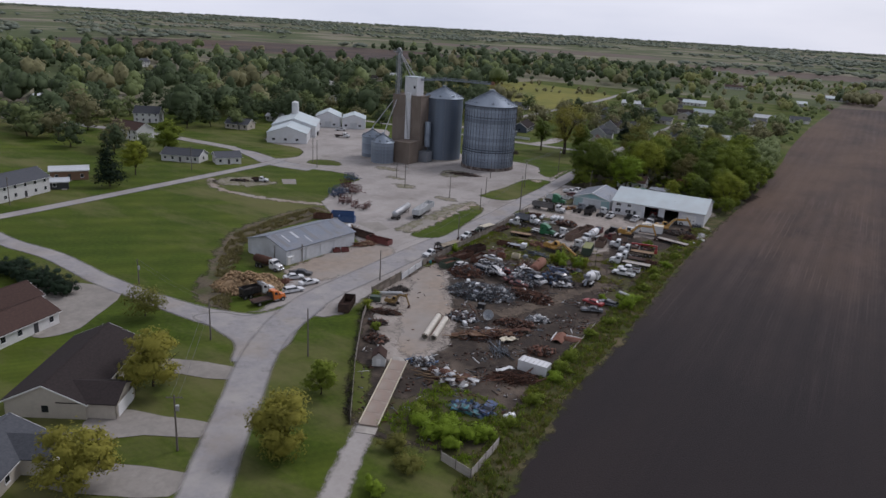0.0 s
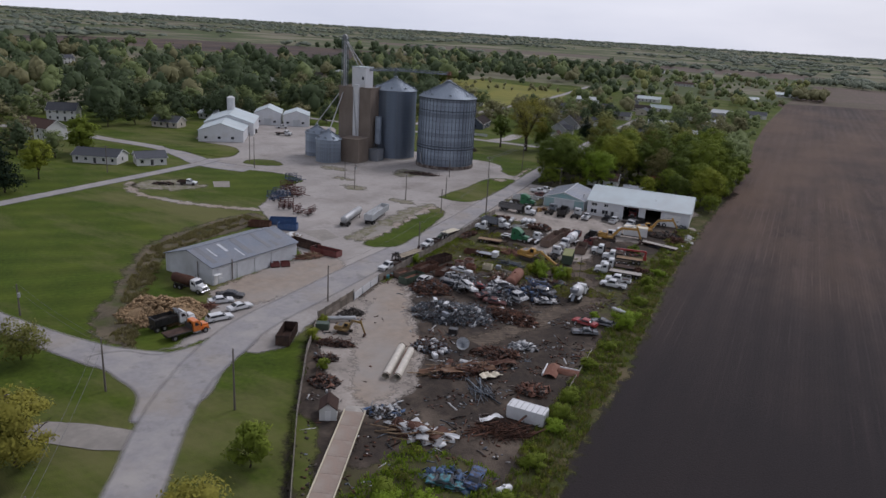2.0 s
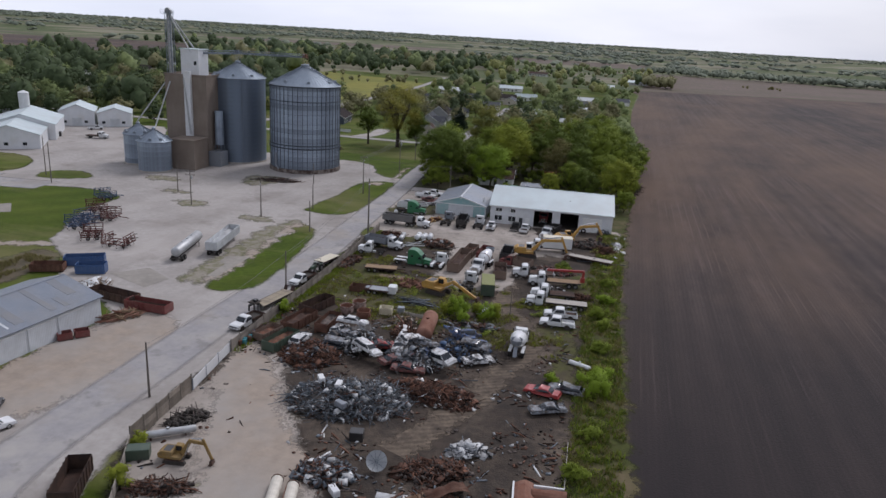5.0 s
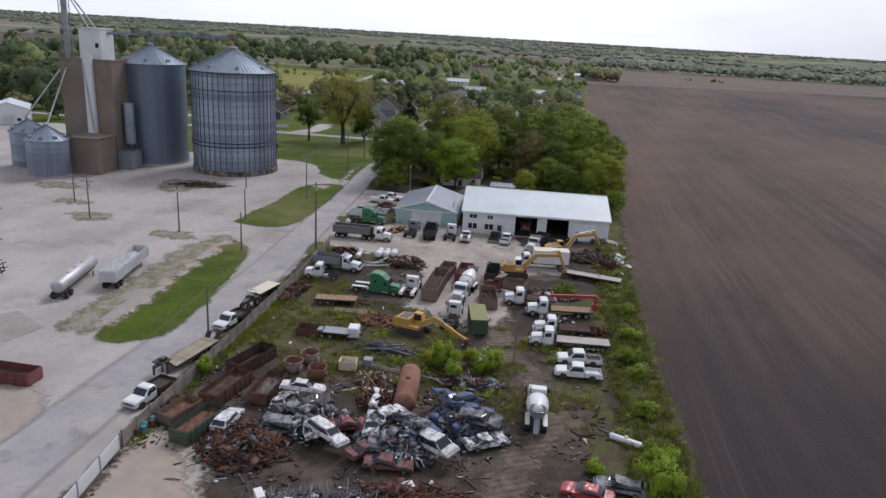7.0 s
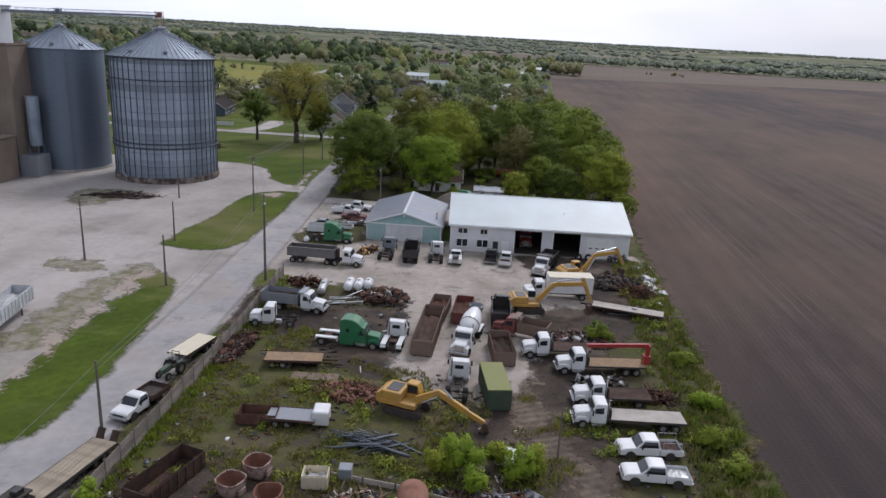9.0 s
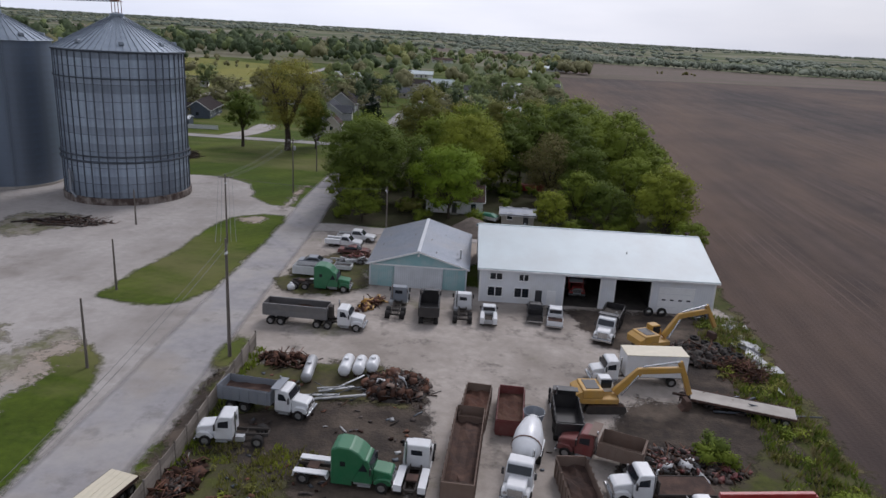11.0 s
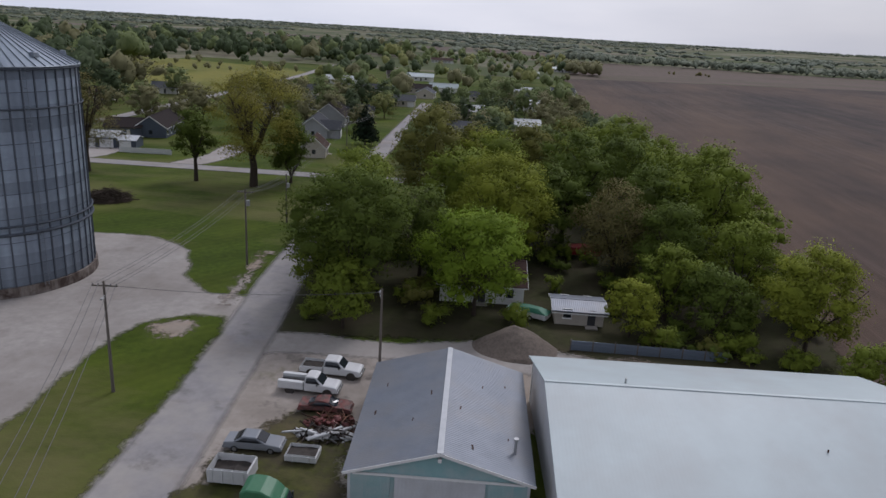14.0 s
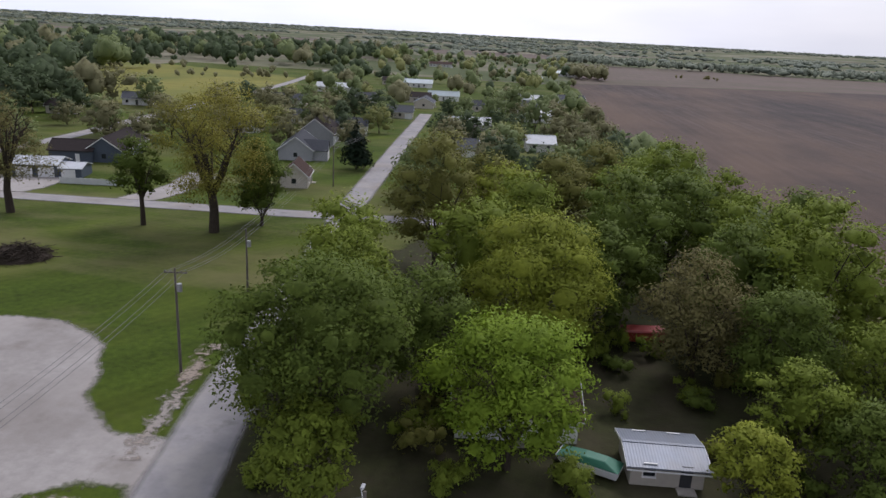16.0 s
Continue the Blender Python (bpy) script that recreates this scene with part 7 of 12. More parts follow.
def pickup(x, y, head, paint_mat, label, bed="box", L=5.7, W=1.95, category="pickup truck", ext=False, load=None, group="", rack=False):
    p = thing("pickup_truck", x, y, 0, head, label, category, group)
    h = L / 2
    cab1 = -0.35 if ext else 0.0
    piece("body", p, [(h, 0.45), (h + 0.02, 0.80), (h - 0.06, 1.0), (h - 0.30, 1.10), (1.4, 1.20), (cab1 - 0.35, 1.20), (cab1 - 0.35, 0.45)], W, paint_mat, inset=0.07, bevel=0.07)
    piece("cab", p, [(1.5, 1.16), (0.80, 1.84), (0.60, 1.91), (cab1 - 0.08, 1.91), (cab1 - 0.26, 1.84), (cab1 - 0.36, 1.16)], W - 0.1, paint_mat, inset=0.18, bevel=0.05)
    bm = bmesh.new()
    box(bm, 0.04, W - 0.40, 0.80, 1.47, 0, 1.20, 0, -45)
    part("windshield", bm, GLASS, p)
    bm = bmesh.new()
    box(bm, 0.03, W - 0.5, 0.46, cab1 - 0.345, 0, 1.32, 0, 8)
    part("rear_window", bm, GLASS, p)
    for s in (-1, 1):
        side_glass(p, ((1.18, 1.27), (0.72, 1.78), (cab1 - 0.10, 1.80), (cab1 - 0.2, 1.27)), W / 2 - 0.05, 1.54, 1.91, 0.18, s)
        for ax_ in (h - 0.95, -h + 1.15):
            bm = bmesh.new()
            tube(bm, 0.47, 0.05, ax_, s * (W / 2 + 0.012) + (0.025 if s > 0 else 0.025), 0.42, 90, seg=16)
            part("wheel_arch", bm, CHASSIS, p)
        slab("headlight", p, 0.06, 0.34, 0.18, h - 0.01, s * (W / 2 - 0.24), 0.72, CHROME)
        slab("mirror", p, 0.1, 0.16, 0.22, 0.95, s * (W / 2 + 0.08), 1.15, P_BLACK)
    slab("front_bumper", p, 0.16, W, 0.22, h + 0.05, 0, 0.42, CHROME, bevel=0.03)
    slab("grille", p, 0.05, W - 0.8, 0.2, h + 0.0, 0, 0.7, P_BLACK)
    slab("chassis", p, L - 0.4, 0.9, 0.2, 0, 0, 0.38, CHASSIS)
    bl = h + cab1 - 0.42
    bx = -h + bl / 2
    if bed == "box":
        open_box("bed", p, bl, W, 0.62, bx, 0, 0.52, paint_mat, load)
        slab("rear_bumper", p, 0.14, W - 0.1, 0.18, -h - 0.06, 0, 0.42, CHROME)
    elif bed == "flat":
        slab("flatbed", p, bl + 0.3, W + 0.35, 0.14, bx - 0.15, 0, 0.86, CHASSIS)
        open_box("stake_side", p, bl + 0.3, W + 0.35, 0.4, bx - 0.15, 0, 0.99, RUST_DARK, t=0.05, floor=False)
    elif bed == "service":
        open_box("bed", p, bl, W * 0.55, 0.5, bx, 0, 0.6, ALU, load)
        for s in (-1, 1):
            b = slab("tool_cabinet", p, bl, W * 0.24, 0.78, bx, s * W * 0.4, 0.55, paint_mat, bevel=0.03)
            for k in range(3):
                slab("cabinet_door", b, bl / 3 - 0.1, 0.02, 0.5, -bl / 2 + (k + 0.5) * bl / 3, s * W * 0.122, 0.14, paint_mat)
    if rack:
        bm = bmesh.new()
        for s in (-1, 1):
            for xx in (-h + 0.2, -h + bl - 0.2):
                rod(bm, (xx, s * (W / 2 - 0.1), 1.1), (xx, s * (W / 2 - 0.1), 1.8), 0.03, 5)
            rod(bm, (-h + 0.2, s * (W / 2 - 0.1), 1.8), (-h + bl - 0.2, s * (W / 2 - 0.1), 1.8), 0.03, 5)
        part("ladder_rack", bm, ALU, p)
    for wx in (h - 0.95, -h + 1.15):
        for s in (-1, 1):
            wheel(p, wx, s * (W / 2 - 0.1), 0.38, 0.26)
    return p


def car(x, y, head, paint_mat, label, kind_="sedan", L=4.8, W=1.8, z=0.0, rx=0, ry=0, crush=0.0, seed=0, category="car", group="", wheels=True):
    p = thing("car", x, y, z, head, label, category, group)
    p.matrix_basis = pose(x, y, z, rx, ry, head)
    h = L / 2
    body = [(h, 0.35), (h, 0.68), (h - 0.1, 0.78), (1.0, 0.95), (-1.3, 0.98), (-h + 0.05, 0.9), (-h, 0.4)]
    top = {"sedan": [(1.15, 0.93), (0.3, 1.4), (-0.8, 1.42), (-1.55, 0.96)], "wagon": [(1.15, 0.93), (0.4, 1.45), (-1.9, 1.45), (-2.25, 0.93)], "van": [(1.55, 0.93), (0.75, 1.72), (-2.1, 1.75), (-2.3, 0.93)]}[kind_]
    b = piece("body", p, body, W, paint_mat, inset=0.08, bevel=0.05)
    c = piece("roof", p, top, W - 0.12, paint_mat, inset=0.18, bevel=0.04)
    bm = bmesh.new()
    (x0, z0), (x1, z1) = top[0], top[1]
    a = math.degrees(math.atan2(x0 - x1, z1 - z0))
    box(bm, 0.03, W - 0.42, math.hypot(x0 - x1, z1 - z0) * 0.82, x0 - 0.03, 0, z0 + 0.05, 0, -a)
    ws = part("windshield", bm, GLASS, p)
    bm = bmesh.new()
    (x0, z0), (x1, z1) = top[3], top[2]
    a = math.degrees(math.atan2(x1 - x0, z1 - z0))
    box(bm, 0.03, W - 0.46, math.hypot(x0 - x1, z1 - z0) * 0.8, x0 + 0.03, 0, z0 + 0.05, 0, a)
    rw = part("rear_window", bm, GLASS, p)
    sides = []
    for s in (-1, 1):
        zt = top[1][1] - 0.09
        sides.append(side_glass(p, ((top[0][0] - 0.26, 0.99), (top[1][0] - 0.0, zt), (top[2][0] + 0.06, zt), (top[3][0] + 0.22, 0.99)), W / 2 - 0.06, (0.93 + top[2][1]) / 2, top[2][1], 0.18, s))
        if not crush:
            slab("headlight", p, 0.05, 0.36, 0.14, h - 0.01, s * (W / 2 - 0.3), 0.58, CHROME)
    slab("bumper", p, 0.12, W - 0.08, 0.2, h + 0.02, 0, 0.34, paint_mat, bevel=0.03)
    slab("bumper", p, 0.12, W - 0.08, 0.2, -h - 0.01, 0, 0.36, paint_mat, bevel=0.03)
    if crush:
        for ob in (b, c, ws, rw, *sides):
            me = ob.data
            bm = bmesh.new()
            bm.from_mesh(me)
            bmesh.ops.subdivide_edges(bm, edges=[e for e in bm.edges if e.calc_length() > 0.5], cuts=2, use_grid_fill=True)
            for v in bm.verts:
                d = noise.noise_vector((v.co.x * 1.4 + seed, v.co.y * 1.4, v.co.z * 1.4 + seed * 3.1))
                v.co += Vector((d.x * 0.22, d.y * 0.2, d.z * 0.2)) * crush
                if v.co.z > 0.9:
                    v.co.z -= crush * 0.28 * (0.6 + 0.6 * noise.noise((v.co.x + seed, v.co.y, 5.0)))
            bm.to_mesh(me)
            bm.free()
    if wheels:
        for wx in (h - 0.85, -h + 0.95):
            for s in (-1, 1):
                wheel(p, wx, s * (W / 2 - 0.1), 0.32, 0.2)
    return p


def frame_rails(p, x0, x1, z=0.85):
    bm = bmesh.new()
    for s in (-1, 1):
        box(bm, x1 - x0, 0.09, 0.28, (x0 + x1) / 2, s * 0.43, z - 0.14)
    n = max(2, int((x1 - x0) / 1.4))
    for k in range(n + 1):
        box(bm, 0.1, 0.8, 0.16, x0 + 0.05 + (x1 - x0 - 0.1) * k / n, 0, z - 0.1)
    part("frame", bm, CHASSIS, p)


def axle_wheels(p, xs, W=2.4, r=0.5, dual=True):
    for wx in xs:
        bm = bmesh.new()
        tube(bm, 0.09, W - 0.5, wx, W / 2 - 0.25, r, 90, seg=8)
        part("axle", bm, CHASSIS, p)
        for s in (-1, 1):
            wheel(p, wx, s * (W / 2 - (0.3 if dual else 0.17)), r, 0.56 if dual else 0.3)


def truck_cab(p, x, mat, W=2.2, sleeper=0.0, hood=1.5, fairing=False, roof=2.65):
    """A conventional cab at x (its back wall), with hood in front and sleeper behind."""
    f = x + 1.5
    n = f + hood
    piece("hood", p, [(n, 0.75), (n, 1.45), (n - 0.2, 1.62), (f, 1.78), (f, 0.75)], W - 0.55, mat, inset=0.1, bevel=0.07)
    for s in (-1, 1):
        bm = bmesh.new()
        profile(bm, [(n - 0.02, 0.7), (n - 0.05, 1.1), (n - 0.35, 1.28), (n - 1.05, 1.25), (n - 1.35, 0.95), (n - 1.4, 0.7)], 0.42, y=s * (W / 2 - 0.24))
        bmesh.ops.bevel(bm, geom=bm.edges[:], offset=0.05, segments=1, affect="EDGES")
        part("fender", bm, mat, p)
        slab("headlight", p, 0.06, 0.3, 0.22, n - 0.01, s * (W / 2 - 0.34), 0.98, CHROME)
    c = piece("cab", p, [(f, 0.7), (f, 1.75), (f - 0.32, roof - 0.1), (f - 0.5, roof), (x, roof), (x, 0.7)], W, mat, inset=0.12, bevel=0.06)
    bm = bmesh.new()
    hgt = roof - 0.2 - 1.8
    box(bm, 0.04, W - 0.36, hgt * 1.02, f - 0.0, 0, 1.84, 0, -20)
    part("windshield", bm, GLASS, c)
    for s in (-1, 1):
        bm = bmesh.new()
        box(bm, 0.85, 0.04, 0.62, f - 0.75, s * (W / 2 - 0.055), 1.72, s * 6)
        part("side_window", bm, GLASS, c)
        slab("mirror", p, 0.12, 0.2, 0.55, f - 0.1, s * (W / 2 + 0.16), 1.6, P_BLACK)
        bm = bmesh.new()
        tube(bm, 0.3, 1.2, x + 0.1, s * (W / 2 - 0.32), 0.72, 0, 90, 0, 12)
        part("fuel_tank", bm, ALU, p)
        slab("step", p, 1.0, 0.3, 0.08, x + 0.9, s * (W / 2 - 0.1), 0.45, ALU)
    if not sleeper:
        bm = bmesh.new()
        box(bm, 0.04, 0.9, 0.42, x - 0.01, 0, 1.8)
        part("rear_window", bm, GLASS, c)
    slab("grille", p, 0.06, W - 1.05, 0.78, n, 0, 0.72, CHROME, bevel=0.03)
    slab("bumper", p, 0.2, W + 0.1, 0.32, n + 0.1, 0, 0.42, CHROME, bevel=0.04)
    if sleeper:
        top = roof + (0.9 if fairing else 0.25)
        s_ = piece("sleeper", p, [(x, 0.75), (x + 0.95, roof), (x + 0.45, roof + 0.5), (x - 0.2, top - 0.06), (x - sleeper * 0.7, top), (x - sleeper, top - 0.25), (x - sleeper, 0.75)] if fairing else [(x, 0.75), (x, top), (x - sleeper, top), (x - sleeper, 0.75)], W + 0.04, mat, inset=0.1, bevel=0.08)
        for s in (-1, 1):
            bm = bmesh.new()
            box(bm, 0.4, 0.03, 0.4, x - sleeper * 0.45, s * (W / 2 - 0.005), 2.0, s * 3)
            part("sleeper_window", bm, GLASS, s_)
            bm = bmesh.new()
            box(bm, 1.6, 0.06, 0.5, x - sleeper / 2, s * (W / 2 + 0.0), 0.45)
            part("side_skirt", bm, mat, p)
    else:
        bm = bmesh.new()
        tube(bm, 0.08, 2.1, x - 0.2, W / 2 - 0.3, 1.0, seg=8)
        part("exhaust_stack", bm, CHROME, p)
    return n


def tractor_unit(x, y, head, mat, label, sleeper=0.0, fairing=False, rear=3.6, group="", fifth=True, rear_fenders=None):
    """A road tractor or bare cab-and-chassis truck."""
    p = thing("truck", x, y, 0, head, label, "truck", group)
    x0 = -0.2 + sleeper / 2
    n = truck_cab(p, x0, mat, sleeper=sleeper, fairing=fairing)
    back = x0 - sleeper - rear
    frame_rails(p, back, n - 0.3)
    axle_wheels(p, [n - 0.75], dual=False)
    axle_wheels(p, [back + 0.7, back + 2.0] if rear > 3 else [back + 0.8])
    if fifth:
        slab("fifth_wheel", p, 0.9, 0.9, 0.12, back + 1.4, 0, 1.0, RUST_DARK, bevel=0.03)
    if rear_fenders:
        for s in (-1, 1):
            bm = bmesh.new()
            profile(bm, [(back + 2.8, 0.75), (back + 2.7, 1.15), (back + 0.1, 1.15), (back - 0.02, 0.7), (back + 0.12, 0.7), (back + 0.2, 1.05), (back + 2.6, 1.05), (back + 2.7, 0.75)], 0.6, y=s * 0.92)
            part("rear_fender", bm, rear_fenders, p)
    slab("battery_box", p, 0.7, 0.5, 0.45, x0 - sleeper - 0.6, 0.85, 0.55, ALU)
    return p


def dump_truck(x, y, head, mat, box_mat, label, L=4.6, load=None, group="", tilt=0.0):
    p = thing("dump_truck", x, y, 0, head, label, "dump truck", group)
    n = truck_cab(p, 0.9, mat)
    frame_rails(p, -4.2, n - 0.3)
    axle_wheels(p, [n - 0.75], dual=False)
    axle_wheels(p, [-3.3, -2.0])
    open_box("dump_body", p, L, 2.4, 1.35, 0.55 - L / 2, 0, 1.1, box_mat, load, ribs=6)
    slab("cab_shield", p, 0.8, 2.3, 0.07, 1.0, 0, 2.78, box_mat)
    slab("tailgate", p, 0.09, 2.3, 1.25, 0.5 - L, 0, 1.15, box_mat)
    return p


def flatbed_truck(x, y, head, mat, label, bed_mat=None, L=5.6, load=None, group="", boom=None):
    p = thing("flatbed_truck", x, y, 0, head, label, "flatbed truck", group)
    n = truck_cab(p, 1.2, mat)
    frame_rails(p, 0.9 - L, n - 0.3)
    axle_wheels(p, [n - 0.75], dual=False)
    axle_wheels(p, [1.9 - L, 3.1 - L] if L > 5 else [2.2 - L])
    slab("deck", p, L, 2.4, 0.16, 0.9 - L / 2, 0, 1.05, bed_mat or TIMBER)
    slab("headboard", p, 0.1, 2.3, 1.0, 0.85, 0, 1.2, CHASSIS)
    for s in (-1, 1):
        slab("side_rail", p, L, 0.08, 0.2, 0.9 - L / 2, s * 1.22, 1.05, CHASSIS)
    if boom:
        bm = bmesh.new()
        box(bm, 0.8, 0.8, 1.0, -L + 0.6, 0, 1.2, bevel=0.05)
        part("crane_base", bm, boom, p)
        bm = bmesh.new()
        beam(bm, (-L + 0.6, 0, 1.9), (-L + 0.5, 0, 3.4), 0.4, 0.45)
        beam(bm, (-L + 0.5, 0, 3.4), (0.9, 0, 3.2), 0.36, 0.42)
        bmesh.ops.bevel(bm, geom=bm.edges[:], offset=0.03, segments=1, affect="EDGES")
        part("crane_boom", bm, boom, p)
    return p


def lathe(bm, prof, seg=16):
    """A round form from (x, radius) steps along x."""
    rings = [[bm.verts.new((a, r * math.cos(2 * math.pi * i / seg), r * math.sin(2 * math.pi * i / seg))) for i in range(seg)] for a, r in prof]
    for a, b in zip(rings, rings[1:]):
        for i in range(seg):
            bm.faces.new((a[i], a[(i + 1) % seg], b[(i + 1) % seg], b[i]))
    bm.faces.new(rings[0])
    bm.faces.new(list(reversed(rings[-1])))
    bmesh.ops.recalc_face_normals(bm, faces=bm.faces[:])
    return bm


def mixer_truck(x, y, head, label):
    p = thing("mixer_truck", x, y, 0, head, label, "concrete mixer", "mixer trucks")
    n = truck_cab(p, 1.6, P_WHITE)
    frame_rails(p, -4.2, n - 0.3)
    axle_wheels(p, [n - 0.75], dual=False)
    axle_wheels(p, [-3.0, -1.7])
    bm = lathe(bmesh.new(), [(-3.0, 0.55), (-2.4, 0.85), (-1.0, 1.2), (0.4, 1.25), (1.4, 0.95), (1.8, 0.6)], 18)
    d = part("drum", bm, P_WHITE, p, smooth=True)
    d.matrix_basis = pose(-0.9, 0, 2.15, 0, 12, 0)
    bm = bmesh.new()
    tube(bm, 1.27, 0.1, 0.38, 0, 0, 0, 90, 0, 18)
    b = part("drum_band", bm, RUST, d)
    for xx in (-3.9, 0.75):
        bm = bmesh.new()
        for s in (-1, 1):
            beam(bm, (xx, s * 0.8, 0.9), (xx, s * 0.4, 2.0 if xx < 0 else 1.4), 0.14, 0.14)
        part("drum_stand", bm, CHASSIS, p)
    bm = bmesh.new()
    tube(bm, 0.75, 0.8, -4.1, 0, 2.6, seg=14, r2=0.95, caps=False)
    bmesh.ops.solidify(bm, geom=bm.faces[:], thickness=0.04)
    part("hopper", bm, P_GREY, p)
    bm = bmesh.new()
    profile(bm, [(-4.2, 2.2), (-5.2, 1.1), (-5.25, 1.0), (-4.3, 2.0)], 0.6)
    part("chute", bm, P_GREY, p)
    for s in (-1, 1):
        slab("rear_fender", p, 2.6, 0.5, 0.08, -2.4, s * 0.95, 1.08, P_WHITE)
    return p


def excavator(x, y, head, label, mat=None, boom=((0, 1.7), (2.2, 4.1), (5.6, 3.4)), stick=(6.6, 1.6), bucket=(6.2, 0.4), slew=0, size=1.0, cab_mat=None):
    """A tracked excavator; boom and stick as points in x and z of the slewed house."""
    mat = mat or P_YELLOW
    p = thing("excavator", x, y, 0, head, label, "excavator")
    p.matrix_basis = pose(x, y, 0, 0, 0, head) @ Matrix.Diagonal((size, size, size, 1))
    for s in (-1, 1):
        bm = bmesh.new()
        profile(bm, [(2.0, 0.35), (1.85, 0.8), (1.6, 0.9), (-1.6, 0.9), (-1.85, 0.8), (-2.0, 0.35), (-1.7, 0.02), (1.7, 0.02)], 0.6, y=s * 1.15)
        t = part("track", bm, CHASSIS, p)
        for k in range(14):
            slab("track_shoe", t, 0.18, 0.64, 0.05, -1.63 + k * 0.25, s * 1.15, 0.89, RUST_DARK)
        for k in range(5):
            bm = bmesh.new()
            tube(bm, 0.26, 0.7, -1.4 + k * 0.7, s * 1.15 + 0.35, 0.34, 90, seg=10)
            part("roller", bm, CHASSIS, t)
    slab("undercarriage", p, 2.4, 1.8, 0.5, 0, 0, 0.45, CHASSIS)
    hs = slab("house", p, 3.6, 2.6, 0.5, -0.6, 0, 1.05, mat, slew, 0.05)
    slab("engine_cover", hs, 2.0, 2.5, 0.9, -0.75, 0, 0.5, mat, bevel=0.08)
    slab("cover_grille", hs, 1.3, 1.8, 0.04, -0.75, 0, 1.41, P_BLACK)
    bm = bmesh.new()
    profile(bm, [(-1.7, 0.0), (-2.3, 0.15), (-2.35, 0.9), (-1.8, 1.25)], 2.5)
    part("counterweight", bm, mat, hs)
    cb = piece("operator_cab", hs, [(0.25, 0.45), (0.25, 1.9), (1.35, 1.9), (1.7, 1.0), (1.7, 0.45)], 1.0, cab_mat or mat, y=0.75, bevel=0.04)
    for s in (0.23, 1.27):
        bm = bmesh.new()
        box(bm, 1.05, 0.03, 0.85, 0.9, s, 0.9)
        part("cab_window", bm, GLASS, cb)
    bm = bmesh.new()
    box(bm, 0.03, 0.85, 0.95, 1.68, 0.75, 0.95, 0, -21)
    part("windshield", bm, GLASS, cb)
    (ax, az), (bx_, bz), (cx, cz) = boom
    off = Vector((-0.6, 0, 1.05))
    bm = bmesh.new()
    beam(bm, Vector((ax + 1.0, -0.2, az)) - off, Vector((bx_, -0.2, bz)) - off, 0.42, 0.75)
    beam(bm, Vector((bx_ - 0.25, -0.2, bz)) - off, Vector((cx, -0.2, cz)) - off, 0.4, 0.6)
    bmesh.ops.bevel(bm, geom=bm.edges[:], offset=0.06, segments=1, affect="EDGES")
    part("boom", bm, mat, hs)
    bm = bmesh.new()
    d = Vector((cx - stick[0], 0, cz - stick[1])).normalized() * 0.9
    beam(bm, Vector((cx, -0.2, cz)) + d - off, Vector((stick[0], -0.2, stick[1])) - off, 0.34, 0.5)
    bmesh.ops.bevel(bm, geom=bm.edges[:], offset=0.05, segments=1, affect="EDGES")
    part("stick", bm, mat, hs)
    for r0_, r1_ in ((Vector((1.6, -0.45, 1.6)), Vector((bx_ - 0.1, -0.45, bz - 0.3))), (Vector((1.6, 0.05, 1.6)), Vector((bx_ - 0.1, 0.05, bz - 0.3))), (Vector((bx_ + 0.3, -0.2, bz + 0.45)), Vector((cx, -0.2, cz)) + d)):
        bm = bmesh.new()
        rod(bm, r0_ - off, r1_ - off, 0.1, 8)
        part("hydraulic_ram", bm, CHROME, hs)
    bm = bmesh.new()
    profile(bm, [(0.35, 0.5), (0.5, -0.15), (0.1, -0.6), (-0.5, -0.55), (-0.15, -0.2), (-0.1, 0.45)], 1.1, bucket[0] + 0.6, -0.2, bucket[1] - 1.05)
    part("bucket", bm, RUST_DARK, hs)
    return p


def rolloff(x, y, head, mat, label, L=5.6, W=2.4, H=1.5, load=None, ribs=7, group="", z=0.0):
    """An open-topped steel scrap container."""
    p = thing("scrap_container", x, y, z, head, label, "container", group)
    open_box("shell", p, L, W, H, 0, 0, 0.18, mat, load, ribs=ribs, t=0.07)
    for s in (-1, 1):
        slab("skid_rail", p, L, 0.15, 0.18, 0, s * 0.7, 0, RUST_DARK)
    slab("end_door", p, 0.08, W - 0.1, H - 0.05, -L / 2 - 0.05, 0, 0.2, mat)
    return p


def tank(x, y, head, r, L, mat, label, z=0.0, legs=True, category="tank", name="storage_tank", rx=0):
    p = thing(name, x, y, z, head, label, category)
    h = L / 2
    bm = lathe(bmesh.new(), [(-h, r * 0.25), (-h + r * 0.12, r * 0.65), (-h + r * 0.4, r * 0.95), (-h + r * 0.55, r), (h - r * 0.55, r), (h - r * 0.4, r * 0.95), (h - r * 0.12, r * 0.65), (h, r * 0.25)], 18)
    b = part("shell", bm, mat, p, smooth=True)
    zz = r + (0.3 if legs else 0)
    b.matrix_basis = pose(0, 0, zz)
    if legs:
        for k in (-0.6, 0.6):
            slab("saddle", p, 0.2, r * 1.5, zz - r * 0.6, k * h, 0, 0, RUST_DARK)
    bm = bmesh.new()
    tube(bm, min(0.25, r * 0.4), 0.25, 0, 0, zz + r - 0.06, seg=12)
    part("hatch", bm, mat, p)
    return p


